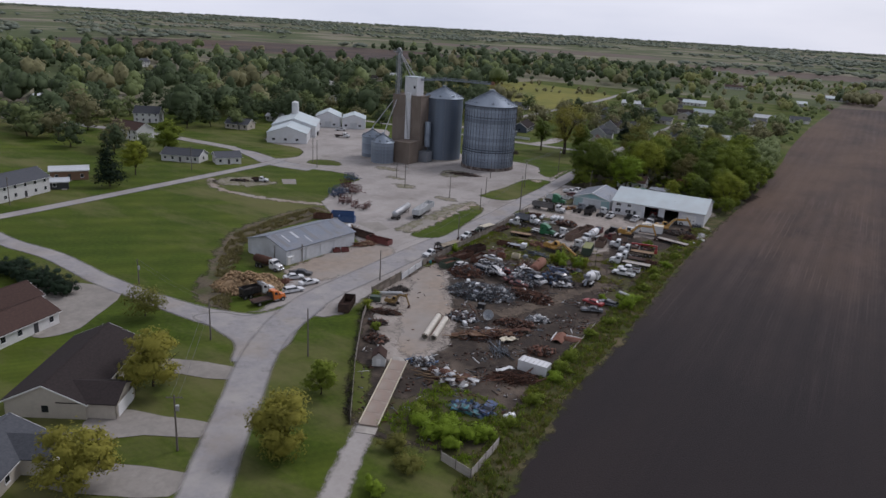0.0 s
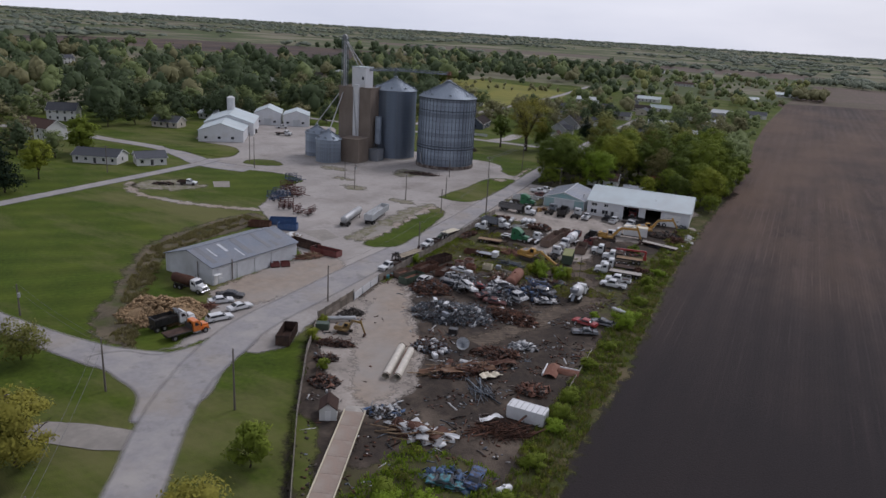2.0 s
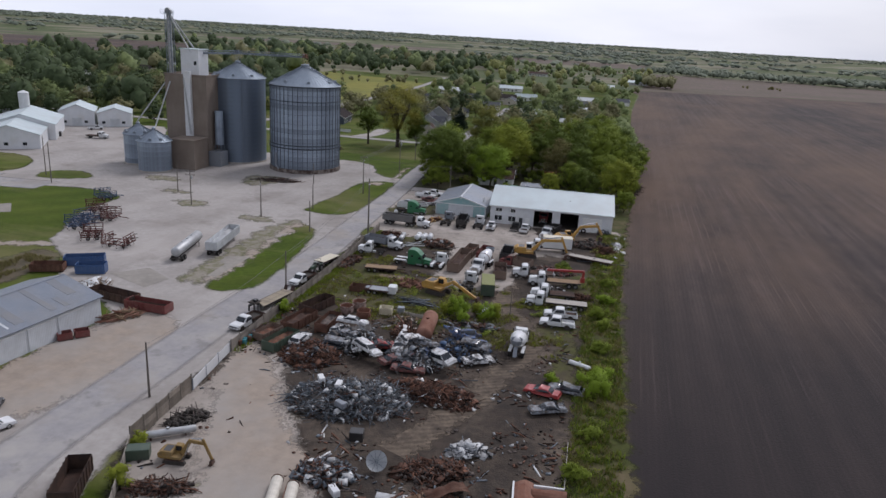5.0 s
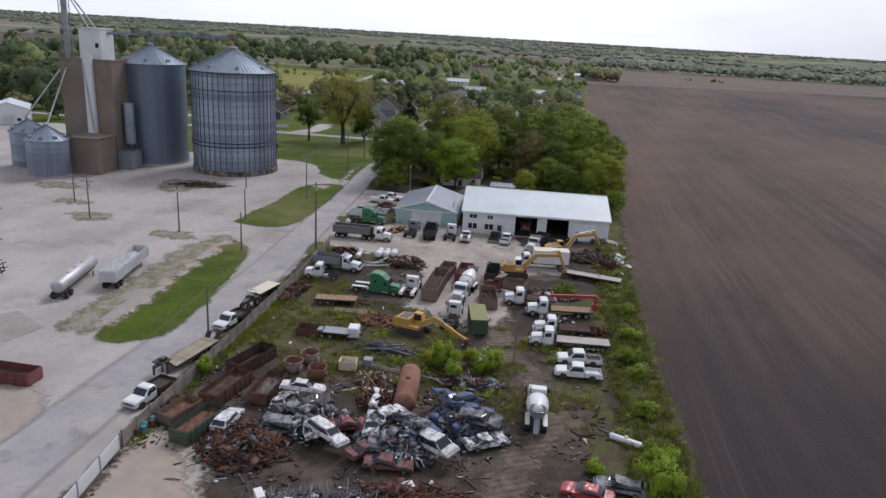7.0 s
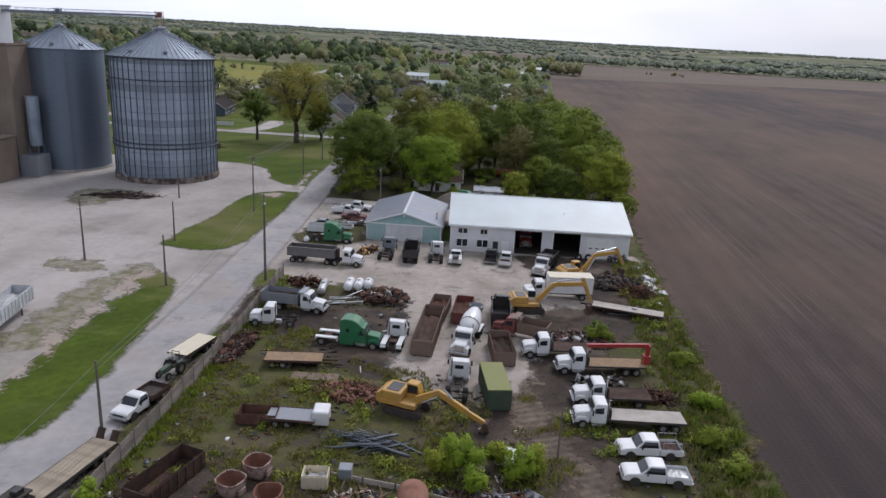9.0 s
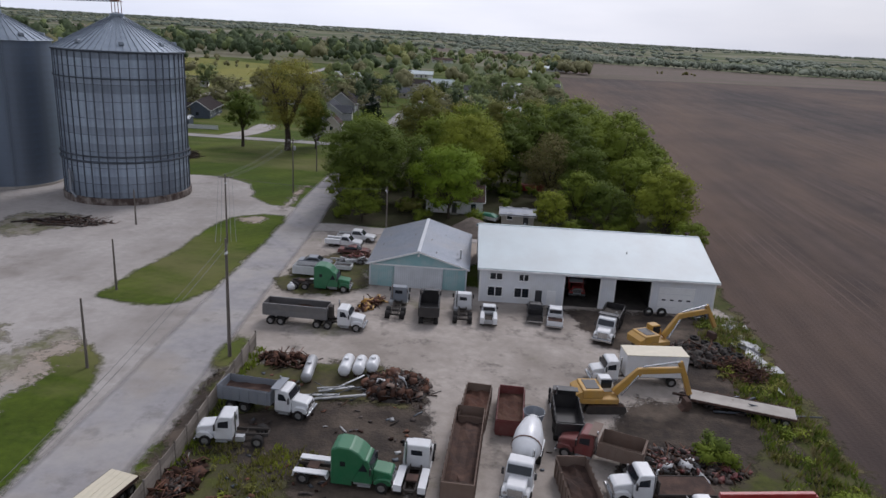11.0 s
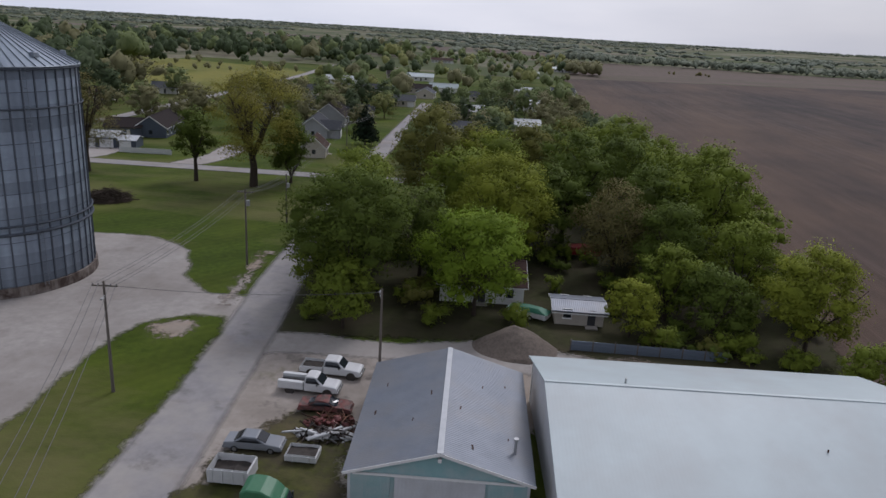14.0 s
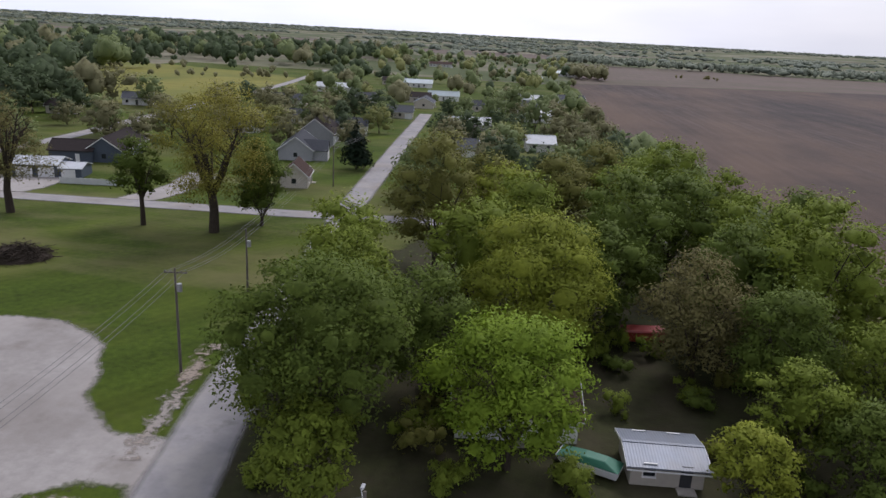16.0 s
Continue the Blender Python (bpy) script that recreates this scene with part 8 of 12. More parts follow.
def dump_trailer_truck(x, y, head):
    """A white road tractor coupled to a half-round grey dump trailer, moved as one."""
    p = thing("dump_trailer_truck", x, y, 0, head, "white road tractor coupled to a long grey dump trailer", "truck")
    n = truck_cab(p, 2.5, P_WHITE, hood=1.5)
    frame_rails(p, -0.4, n - 0.3)
    axle_wheels(p, [n - 0.75], dual=False)
    axle_wheels(p, [0.1, 1.35])
    axle_wheels(p, [-5.4, -4.2])
    open_box("dump_body", p, 7.6, 2.4, 1.45, -2.5, 0, 1.2, P_DULL, RUST_DARK, ribs=0, t=0.09, flare=4)
    slab("trailer_frame", p, 7.0, 0.9, 0.28, -2.6, 0, 0.92, CHASSIS)
    slab("front_hoist", p, 0.5, 0.8, 1.4, 1.55, 0, 1.2, CHASSIS)
    return p


def hopper_trailer(x, y, head):
    p = thing("hopper_trailer", x, y, 0, head, "silver aluminium grain hopper trailer parked on gravel", "trailer")
    L = 14.0
    open_box("hopper", p, L, 2.5, 1.75, 0, 0, 1.35, ALU_BRIGHT, ALU, ribs=16)
    for k in (-3.0, 3.0):
        bm = bmesh.new()
        box(bm, 3.6, 2.2, 0.9, k, 0, 0.5, taper=1.0)
        for v in bm.verts:
            if v.co.z < 0.6:
                v.co.x = k + (v.co.x - k) * 0.3
                v.co.y *= 0.4
        part("hopper_chute", bm, ALU, p)
    axle_wheels(p, [-5.9, -4.6])
    for s in (-0.8, 0.8):
        slab("landing_leg", p, 0.14, 0.14, 1.3, 4.4, s, 0, CHASSIS)
    return p


def tanker_trailer(x, y, head):
    p = thing("tanker_trailer", x, y, 0, head, "dull steel tanker trailer parked on gravel", "trailer")
    bm = lathe(bmesh.new(), [(-6.7, 0.3), (-6.5, 0.8), (-6.2, 1.0), (6.2, 1.0), (6.5, 0.8), (6.7, 0.3)], 20)
    b = part("tank_shell", bm, ALU, p, smooth=True)
    b.matrix_basis = pose(0, 0, 2.0)
    slab("trailer_frame", p, 12.6, 0.9, 0.25, 0, 0, 0.85, CHASSIS)
    for k in range(3):
        bm = bmesh.new()
        tube(bm, 0.25, 0.16, -2.5 + 2.5 * k, 0, 2.95, seg=12)
        part("hatch", bm, ALU, p)
    axle_wheels(p, [-5.6, -4.3])
    for s in (-0.8, 0.8):
        slab("landing_leg", p, 0.14, 0.14, 1.0, 4.4, s, 0, CHASSIS)
    slab("rear_bumper", p, 0.2, 2.2, 0.25, -6.6, 0, 0.6, CHASSIS)
    return p


def flat_trailer(x, y, head, label, L=9.0, deck=None):
    p = thing("flat_trailer", x, y, 0, head, label, "trailer")
    slab("deck", p, L, 2.3, 0.14, 0, 0, 0.85, deck or TIMBER)
    for s in (-1, 1):
        slab("side_rail", p, L, 0.1, 0.22, 0, s * 1.17, 0.82, RUST_DARK)
    slab("trailer_frame", p, L * 0.9, 0.8, 0.25, 0, 0, 0.6, CHASSIS)
    axle_wheels(p, [-L / 2 + 0.9, -L / 2 + 2.0], r=0.42)
    slab("drawbar", p, 1.8, 0.2, 0.2, L / 2 + 0.8, 0, 0.6, RUST_DARK)
    slab("parking_jack", p, 0.12, 0.12, 0.6, L / 2 + 0.9, 0, 0, RUST_DARK)
    return p


def box_truck(x, y, head):
    p = thing("box_truck", x, y, 0, head, "white box truck with a yellowed cream roof", "truck")
    n = truck_cab(p, 2.6, P_WHITE, hood=1.2)
    frame_rails(p, -4.4, n - 0.3)
    axle_wheels(p, [n - 0.7], dual=False)
    axle_wheels(p, [-3.0])
    slab("cargo_box", p, 6.4, 2.45, 2.4, -1.2, 0, 1.1, P_WHITE, bevel=0.04)
    slab("box_roof", p, 6.46, 2.5, 0.06, -1.2, 0, 3.49, P_CREAM)
    slab("roller_door", p, 0.05, 2.1, 2.1, -4.43, 0, 1.2, ALU)
    return p


# ---- the scrap yard ----
def bent_pieces(rng, pos, dims, turn, bend):
    """Many bent bars and plates: for each a strip of two boxes with a kink. Arrays in, vertices and faces out."""
    n = len(pos)
    u = np.array([(x, y, z) for x in (-0.5, 0.0, 0.5) for y, z in ((-0.5, -0.5), (0.5, -0.5), (0.5, 0.5), (-0.5, 0.5))])
    v = u[None] * dims[:, None, :]
    v[:, 4:8, 2] += (bend * dims[:, 0])[:, None]
    v += rng.normal(size=v.shape) * (np.minimum(dims, 0.5) * 0.10)[:, None, :]
    cx, sx, cy, sy, cz, sz = [f(turn[:, k]) for k in range(3) for f in (np.cos, np.sin)]
    z0, o1 = np.zeros(n), np.ones(n)
    Rx = np.stack([o1, z0, z0, z0, cx, -sx, z0, sx, cx], 1).reshape(n, 3, 3)
    Ry = np.stack([cy, z0, sy, z0, o1, z0, -sy, z0, cy], 1).reshape(n, 3, 3)
    Rz = np.stack([cz, -sz, z0, sz, cz, z0, z0, z0, o1], 1).reshape(n, 3, 3)
    v = np.einsum("nij,nkj->nki", Rz @ Ry @ Rx, v) + pos[:, None, :]
    q = []
    for a in (0, 4):
        for k in range(4):
            q.append((a + k, a + (k + 1) % 4, a + 4 + (k + 1) % 4, a + 4 + k))
    q += [(3, 2, 1, 0), (8, 9, 10, 11)]
    f = (np.array(q)[None] + (np.arange(n) * 12)[:, None, None]).reshape(-1, 4)
    return v.reshape(-1, 3), f


def scrap_pile(x, y, rx, ry, h, turn, mix, label, seed, base=None, name="scrap_pile"):
    """A heap of scrap: mix rows are (part name, material, count, kind) with kind bar, plate, chunk, rod or block."""
    rng = np.random.default_rng(seed)
    p = thing(name, x, y, 0.05, turn, label, "scrap pile")
    size = {"bar": ((0.7, 2.8), (0.05, 0.13), (0.03, 0.10)), "plate": ((0.5, 1.7), (0.3, 1.0), (0.02, 0.06)), "chunk": ((0.2, 0.7), (0.15, 0.5), (0.1, 0.35)),
            "rod": ((1.8, 5.0), (0.03, 0.07), (0.03, 0.07)), "block": ((0.5, 0.95), (0.5, 0.75), (0.5, 0.95)), "beam": ((2.4, 6.5), (0.10, 0.24), (0.08, 0.22)), "sheet": ((1.6, 4.2), (0.8, 1.7), (0.03, 0.06)), "panel": ((0.5, 1.5), (0.35, 0.9), (0.03, 0.09)), "log": ((0.45, 0.9), (0.25, 0.45), (0.2, 0.4))}
    for pn, mat, count, kd in mix:
        count = int(count * 1.35) if kd in ("bar", "chunk", "plate") and name == "scrap_pile" else count
        r = np.sqrt(rng.random(count)) * rng.uniform(0.75, 1.05, count)
        a = rng.random(count) * 2 * np.pi
        lx, ly = r * np.cos(a), r * np.sin(a)
        top = h * np.clip(1 - r ** 2, 0.02, 1) * (0.75 + 0.4 * np.sin(lx * 5 + seed) * np.cos(ly * 4 + seed))
        pos = np.stack([lx * rx, ly * ry, top * rng.uniform(0.55, 1.05, count) + 0.08], 1)
        s = size[kd]
        dims = np.stack([rng.uniform(*k, count) for k in s], 1)
        tilt = 0.22 if kd in ("beam", "sheet", "rod") else (0.8 if kd == "panel" else 0.5)
        t = np.stack([rng.normal(0, tilt if kd != "chunk" else 1.2, count), rng.normal(0, tilt * 0.7, count), rng.normal(0.3, 0.3, count) if kd in ("beam", "rod") and count < 80 else rng.random(count) * 2 * np.pi], 1)
        bend = rng.normal(0, 0.2 if kd == "panel" else 0.10 if kd in ("plate", "bar", "rod") else (0.04 if kd == "sheet" else 0.0), count)
        v, f = bent_pieces(rng, pos, dims, t, bend)
        o = raw(pn, v, f, mat, p)
        o["kind"] = "stuff"
    if base:
        bm = bmesh.new()
        g = bmesh.ops.create_grid(bm, x_segments=14, y_segments=14, size=1.0)
        for v in g["verts"]:
            r2 = v.co.x ** 2 + v.co.y ** 2
            zz = h * 0.72 * max(0, 1 - r2) - 0.12 + 0.16 * h * noise.noise((v.co.x * 3 + seed, v.co.y * 3, 1.0)) * (1 if r2 < 1 else 0)
            v.co = Vector((v.co.x * rx, v.co.y * ry, zz if r2 < 1.02 else -0.3))
        part("heap_core", bm, base, p, smooth=False)
    return p


R_, G_, W_, M_, B_ = SCRAP_RUST, SCRAP_GREY, SCRAP_WHITE, SCRAP_MIX, SCRAP_BLUE
# heaps
scrap_pile(-14.6, 32.6, 8.0, 5.2, 2.0, 20, [("wire_scrap", G_, 900, "rod"), ("bar_scrap", G_, 260, "bar"), ("sheet_scrap", G_, 260, "panel"), ("appliance_scrap", W_, 40, "block"), ("white_sheet_scrap", W_, 90, "panel"), ("chunk_scrap", M_, 420, "chunk"), ("rusty_scrap", R_, 160, "bar"), ("dark_scrap", CHASSIS, 160, "chunk")], "broad heap of grey wire, tubing and white appliances", 1, CHASSIS)
scrap_pile(-5.0, 38.6, 6.4, 3.0, 1.1, -8, [("bar_scrap", R_, 260, "bar"), ("plate_scrap", R_, 130, "plate"), ("pipe_scrap", R_, 120, "rod"), ("chunk_scrap", M_, 110, "chunk"), ("white_sheet_scrap", W_, 16, "plate")], "low heap of rusty bars and pipes", 2, R_)
scrap_pile(-25.2, 42.6, 4.6, 4.4, 1.4, 0, [("bar_scrap", R_, 260, "bar"), ("plate_scrap", R_, 150, "plate"), ("pipe_scrap", R_, 120, "rod"), ("chunk_scrap", M_, 130, "chunk"), ("grey_scrap", G_, 60, "plate")], "heap of rusty sheet and pipe by the containers", 3, R_)
scrap_pile(-1.2, 13.6, 7.0, 2.8, 0.8, 45, [("plank_scrap", TIMBER, 12, "beam"), ("rusty_plate", RUST, 10, "sheet"), ("beam_scrap", R_, 18, "beam"), ("bar_scrap", R_, 150, "bar"), ("chunk_scrap", M_, 110, "chunk"), ("pale_sheet", W_, 4, "sheet"), ("grey_bit", G_, 40, "bar")], "long heap of rusty sheets, planks and beams", 4)
scrap_pile(-10.2, 17.4, 3.4, 2.6, 0.9, 10, [("plate_scrap", G_, 110, "plate"), ("bar_scrap", R_, 110, "bar"), ("appliance_scrap", W_, 9, "block"), ("chunk_scrap", M_, 90, "chunk")], "small heap of mixed appliances and brackets", 5)
scrap_pile(3.0, 27.4, 2.4, 1.4, 0.7, 20, [("white_sheet_scrap", W_, 60, "plate"), ("bar_scrap", G_, 34, "bar")], "small heap of crumpled white sheet metal", 6)
scrap_pile(0.2, 22.2, 4.6, 2.2, 0.6, 25, [("bar_scrap", R_, 150, "bar"), ("chunk_scrap", M_, 100, "chunk"), ("plate_scrap", R_, 50, "plate")], "scatter of rusty small scrap", 7)
scrap_pile(12.0, 0.4, 4.6, 2.4, 0.7, 25, [("rod_scrap", R_, 170, "rod"), ("beam_scrap", R_, 20, "beam")], "stack of long rusty rods", 8)
scrap_pile(3.8, 8.6, 3.0, 2.0, 0.4, 120, [("angle_scrap", G_, 36, "rod"), ("beam_scrap", G_, 8, "beam")], "loose grey angle bars on dirt", 9)
scrap_pile(2.2, -7.2, 4.4, 2.2, 0.8, 10, [("plank_scrap", TIMBER, 24, "beam"), ("white_sheet_scrap", W_, 18, "sheet"), ("bar_scrap", R_, 90, "bar"), ("rusty_plate", RUST, 12, "sheet")], "stack of timber and white sheets", 10)
scrap_pile(-4.6, -5.2, 2.6, 1.7, 0.8, 30, [("white_sheet_scrap", W_, 34, "plate"), ("blue_scrap", B_, 8, "plate"), ("chunk_scrap", M_, 60, "chunk"), ("bar_scrap", G_, 30, "bar")], "small heap of white and blue sheet metal", 11)
scrap_pile(11.6, -13.6, 4.2, 2.0, 0.7, 10, [("blue_scrap", B_, 46, "plate"), ("grey_scrap", G_, 50, "bar"), ("chunk_scrap", M_, 50, "chunk")], "crumpled blue-green car parts in weeds", 12)
scrap_pile(-30.2, 21.0, 2.8, 1.5, 1.0, 60, [("engine_scrap", CHASSIS, 90, "chunk"), ("pipe_scrap", M_, 40, "bar")], "row of greasy engines along the fence", 13)
scrap_pile(-24.2, 8.8, 3.6, 1.3, 0.6, 20, [("bar_scrap", R_, 110, "bar"), ("chunk_scrap", M_, 80, "chunk")], "low heap of rusty axles", 14)
scrap_pile(-26.0, 104.4, 3.4, 3.2, 1.2, 10, [("bar_scrap", M_, 60, "bar"), ("plate_scrap", R_, 60, "panel"), ("cabinet_scrap", R_, 26, "block"), ("chunk_scrap", M_, 120, "chunk"), ("tan_scrap", P_BROWN, 14, "panel"), ("pale_sheet", W_, 6, "plate")], "heap of rusty cabinets and machinery parts", 15, CHASSIS)
scrap_pile(-23.2, 77.6, 3.6, 2.3, 0.55, 0, [("red_scrap", RUST_RED, 170, "chunk"), ("bar_scrap", R_, 90, "bar")], "low heap of reddish rusty shavings", 16, RUST_RED)
scrap_pile(-18.6, 68.6, 4.0, 1.4, 0.6, -5, [("frame_scrap", G_, 50, "rod"), ("beam_scrap", G_, 14, "beam")], "bundle of grey steel frames", 17)
scrap_pile(-15.6, 55.6, 2.6, 2.4, 0.8, 95, [("beam_scrap", R_, 34, "beam"), ("bar_scrap", R_, 60, "bar"), ("pale_sheet", W_, 5, "plate")], "stack of rusty channel beams", 18)
scrap_pile(-20.5, 48.4, 4.8, 3.4, 2.2, 10, [("car_scrap", G_, 240, "panel"), ("white_sheet_scrap", W_, 120, "panel"), ("chunk_scrap", M_, 300, "chunk"), ("bar_scrap", M_, 160, "bar"), ("dark_scrap", CHASSIS, 150, "chunk")], "heap of torn car bodies and panels", 19, M_)
scrap_pile(-10.8, 47.2, 4.8, 3.2, 2.4, -10, [("car_scrap", G_, 260, "panel"), ("white_sheet_scrap", W_, 150, "panel"), ("chunk_scrap", M_, 280, "chunk"), ("dark_scrap", CHASSIS, 160, "chunk"), ("red_scrap", P_DKRED, 24, "panel")], "heap of crushed silver car bodies", 20, M_)
scrap_pile(-5.0, 52.6, 4.6, 3.4, 2.3, 0, [("blue_scrap", B_, 150, "panel"), ("car_scrap", G_, 110, "panel"), ("chunk_scrap", M_, 200, "chunk"), ("dark_scrap", CHASSIS, 140, "chunk"), ("bar_scrap", M_, 80, "bar")], "heap of crushed blue car bodies", 21, M_)
scrap_pile(10.5, 13.6, 2.6, 2.2, 1.0, 20, [("chunk_scrap", M_, 90, "chunk"), ("red_scrap", RUST_RED, 30, "plate"), ("bar_scrap", R_, 70, "bar")], "heap of old engines and red panels", 22)
scrap_pile(-17.2, -3.0, 2.6, 2.2, 1.0, 10, [("chunk_scrap", M_, 110, "chunk"), ("bar_scrap", R_, 60, "bar"), ("red_scrap", RUST_RED, 12, "plate")], "heap of dark machine parts by the fence", 23)
scrap_pile(-22.0, 3.2, 2.2, 1.4, 0.8, 30, [("chunk_scrap", M_, 90, "chunk"), ("bar_scrap", R_, 40, "bar")], "heap of dark boxes and motors", 24)
scrap_pile(5.2, 120.6, 5.2, 3.2, 1.0, 10, [("chunk_scrap", M_, 200, "chunk"), ("bar_scrap", R_, 120, "bar"), ("tyre_scrap", CHASSIS, 60, "block")], "heap of tyres and dark machine parts by the workshop", 25)
scrap_pile(9.4, 117.6, 2.4, 3.2, 1.0, 20, [("bar_scrap", R_, 150, "bar"), ("rod_scrap", R_, 60, "rod")], "tangle of rusty bars beside the field", 26)
scrap_pile(6.6, 109.4, 5.6, 1.5, 0.5, -10, [("beam_scrap", G_, 12, "beam"), ("bar_scrap", R_, 50, "bar"), ("chunk_scrap", M_, 50, "chunk")], "long steel sections lying by the verge", 27)
car(-42.0, 145.2, 6, K_DKRED, "dull red wreck without its front in weeds", "sedan", crush=0.6, seed=41, category="wrecked car", group="wrecked cars", wheels=False)
open_box("truck_bed", thing("truck_box", -41.4, 137.4, 0, 4, "white pickup bed set down in weeds", "truck body"), 2.6, 1.8, 0.6, 0, 0, 0.3, P_WHITE, CHASSIS, ribs=2)
scrap_pile(-40.6, 143.0, 2.4, 1.0, 0.7, 10, [("red_scrap", P_DKRED, 30, "chunk"), ("bar_scrap", R_, 50, "bar")], "old red implement parts in weeds", 28)
scrap_pile(-40.8, 140.8, 2.8, 1.0, 0.6, 5, [("white_beam", P_WHITE, 7, "beam"), ("white_sheet_scrap", W_, 12, "plate"), ("bar_scrap", M_, 40, "bar")], "pale truck frames lying in weeds", 29)
scrap_pile(-38.4, 107.0, 3.0, 1.6, 1.0, 0, [("chunk_scrap", R_, 60, "chunk"), ("bar_scrap", R_, 50, "bar")], "rusty frames at the fence corner", 30)
scrap_pile(-90.5, 146.0, 7.0, 2.6, 0.5, 12, [("beam_scrap", M_, 26, "beam"), ("rod_scrap", R_, 60, "rod"), ("chunk_scrap", M_, 40, "chunk")], "low pile of auger pipes and beams", 31)
scrap_pile(8.2, 84.6, 2.4, 1.6, 0.6, 10, [("bar_scrap", R_, 60, "bar"), ("chunk_scrap", R_, 50, "chunk")], "rusty bits in the weeds", 32)
scrap_pile(2.4, 86.4, 3.0, 1.2, 0.5, 10, [("white_sheet_scrap", W_, 16, "plate"), ("bar_scrap", M_, 40, "bar"), ("chunk_scrap", M_, 30, "chunk")], "truck cab parts lying in grass", 33)
scrap_pile(0.4, 97.6, 5.0, 2.2, 0.8, 0, [("red_scrap", P_DKRED, 40, "chunk"), ("bar_scrap", R_, 90, "bar"), ("chunk_scrap", M_, 120, "chunk"), ("white_sheet_scrap", W_, 8, "plate")], "mixed truck parts and axles", 34)
scrap_pile(-31.0, 83.0, 3.0, 1.6, 0.5, 10, [("bar_scrap", M_, 60, "bar"), ("chunk_scrap", M_, 60, "chunk")], "scattered dark truck parts", 35)
scrap_pile(-6.6, 62.8, 5.0, 1.8, 0.6, 5, [("bar_scrap", M_, 60, "bar"), ("plate_scrap", G_, 40, "plate"), ("chunk_scrap", R_, 60, "chunk")], "scattered panels in weeds", 36)
scrap_pile(-36.0, 46.5, 1.2, 3.4, 0.7, 0, [("chunk_scrap", M_, 60, "chunk"), ("blue_scrap", B_, 10, "plate"), ("bar_scrap", R_, 40, "bar")], "junk lined up along the fence", 37)
scrap_pile(-38.6, 84.0, 1.6, 5.0, 0.6, 0, [("chunk_scrap", M_, 90, "chunk"), ("bar_scrap", R_, 60, "bar"), ("plate_scrap", R_, 40, "plate")], "rusty junk lined along the fence", 38)


def litter():
    """Small scrap strewn over the yard."""
    rng = np.random.default_rng(77)
    pts = []
    while len(pts) < 2600:
        x, y = rng.uniform(-40, 16), rng.uniform(-26, 104)
        left = np.interp(y, (-29, -13, 4, 14, 33, 60, 111), (-1, -14, -26.5, -32, -37, -39.5, -43))
        right = np.interp(y, (-29, 0, 30, 60, 105), (19, 15, 13, 10, 9))
        if not (left + 1 < x < right):
            continue
        on_gravel = -34 < x < -5 and abs((x + 20) * 0.78 + (y - 16) * 0.62) < 9 and y < 40
        on_track = abs(x - np.interp(y, (24, 36, 48, 58, 66, 74, 82, 90), (-5, -1, 1.5, 4, 1.5, -3.5, -5.5, -6.5))) < 2.2 and y > 22
        if (on_gravel or on_track or (y > 84 and x > -22)) and rng.random() < 0.95:
            continue
        if noise.noise((x / 5, y / 5, 4.0)) < -0.05 or (y > 60 and rng.random() < 0.6):
            continue
        pts.append((x, y, 0.1))
    pos = np.array(pts)
    for k, (mat, a, b) in enumerate(((R_, 0, 1000), (M_, 1000, 2000), (G_, 2000, 2400), (W_, 2400, 2600))):
        q = pos[a:b]
        n = len(q)
        big = rng.random(n) < 0.17
        dims = np.stack([np.where(big, rng.uniform(0.8, 2.4, n), rng.uniform(0.12, 0.6, n)), np.where(big, rng.uniform(0.06, 0.2, n), rng.uniform(0.1, 0.4, n)), rng.uniform(0.03, 0.16, n)], 1)
        t = np.stack([rng.normal(0, 0.25, n), rng.normal(0, 0.12, n), rng.random(n) * 6.28], 1)
        v, f = bent_pieces(rng, q, dims, t, rng.normal(0, 0.06, n))
        tagged(raw("yard_litter", v, f, mat), "small scrap strewn over the yard dirt", "scrap", kind="stuff")


litter()

# the yard's vehicles and containers
dump_trailer_truck(-38.3, 117.2, 3)
tractor_unit(-30.6, 125.8, 96, P_GREY, "old grey cab truck with a bare black chassis", rear=4.6, group="trucks before the sheds", fifth=False)
dump_truck(-26.4, 124.6, 98, P_BLACK, P_BLACK, "black dump truck with its tailgate towards the lot", group="trucks before the sheds")
tractor_unit(-22.4, 125.9, 97, P_WHITE, "white cab truck with a bare chassis", rear=3.8, group="trucks before the sheds", fifth=False)
pickup(-19.0, 124.7, 95, P_WHITE, "white service pickup with open side cabinets", "service", L=5.6, load=CHASSIS)
pickup(-13.4, 127.2, 92, P_BLACK, "black pickup parked by the workshop door", "box", L=5.2)
pickup(-10.9, 126.6, 90, P_WHITE, "white pickup with a dark loaded bed", "box", L=5.8, load=RUST_DARK, ext=True)
dump_truck(-4.5, 124.8, -104, P_WHITE, P_BLACK, "white dump truck with a black body before the bays", L=4.8, load=CHASSIS)
excavator(0.4, 121.2, 32, "yellow excavator with its arm folded over scrap", boom=((0, 1.7), (3.0, 4.0), (7.2, 4.2)), stick=(8.6, 2.0), bucket=(8.2, 0.9))
box_truck(-2.0, 112.6, -168)
excavator(-6.2, 106.0, 14, "yellow excavator with its arm reaching across trailers", boom=((0, 1.7), (3.2, 4.0), (7.4, 4.2)), stick=(8.5, 1.6), bucket=(8.2, 0.6), cab_mat=P_WHITE)
flat_trailer(7.2, 108.4, 170, "long low flat trailer by the field", L=9.5, deck=CONCRETE)
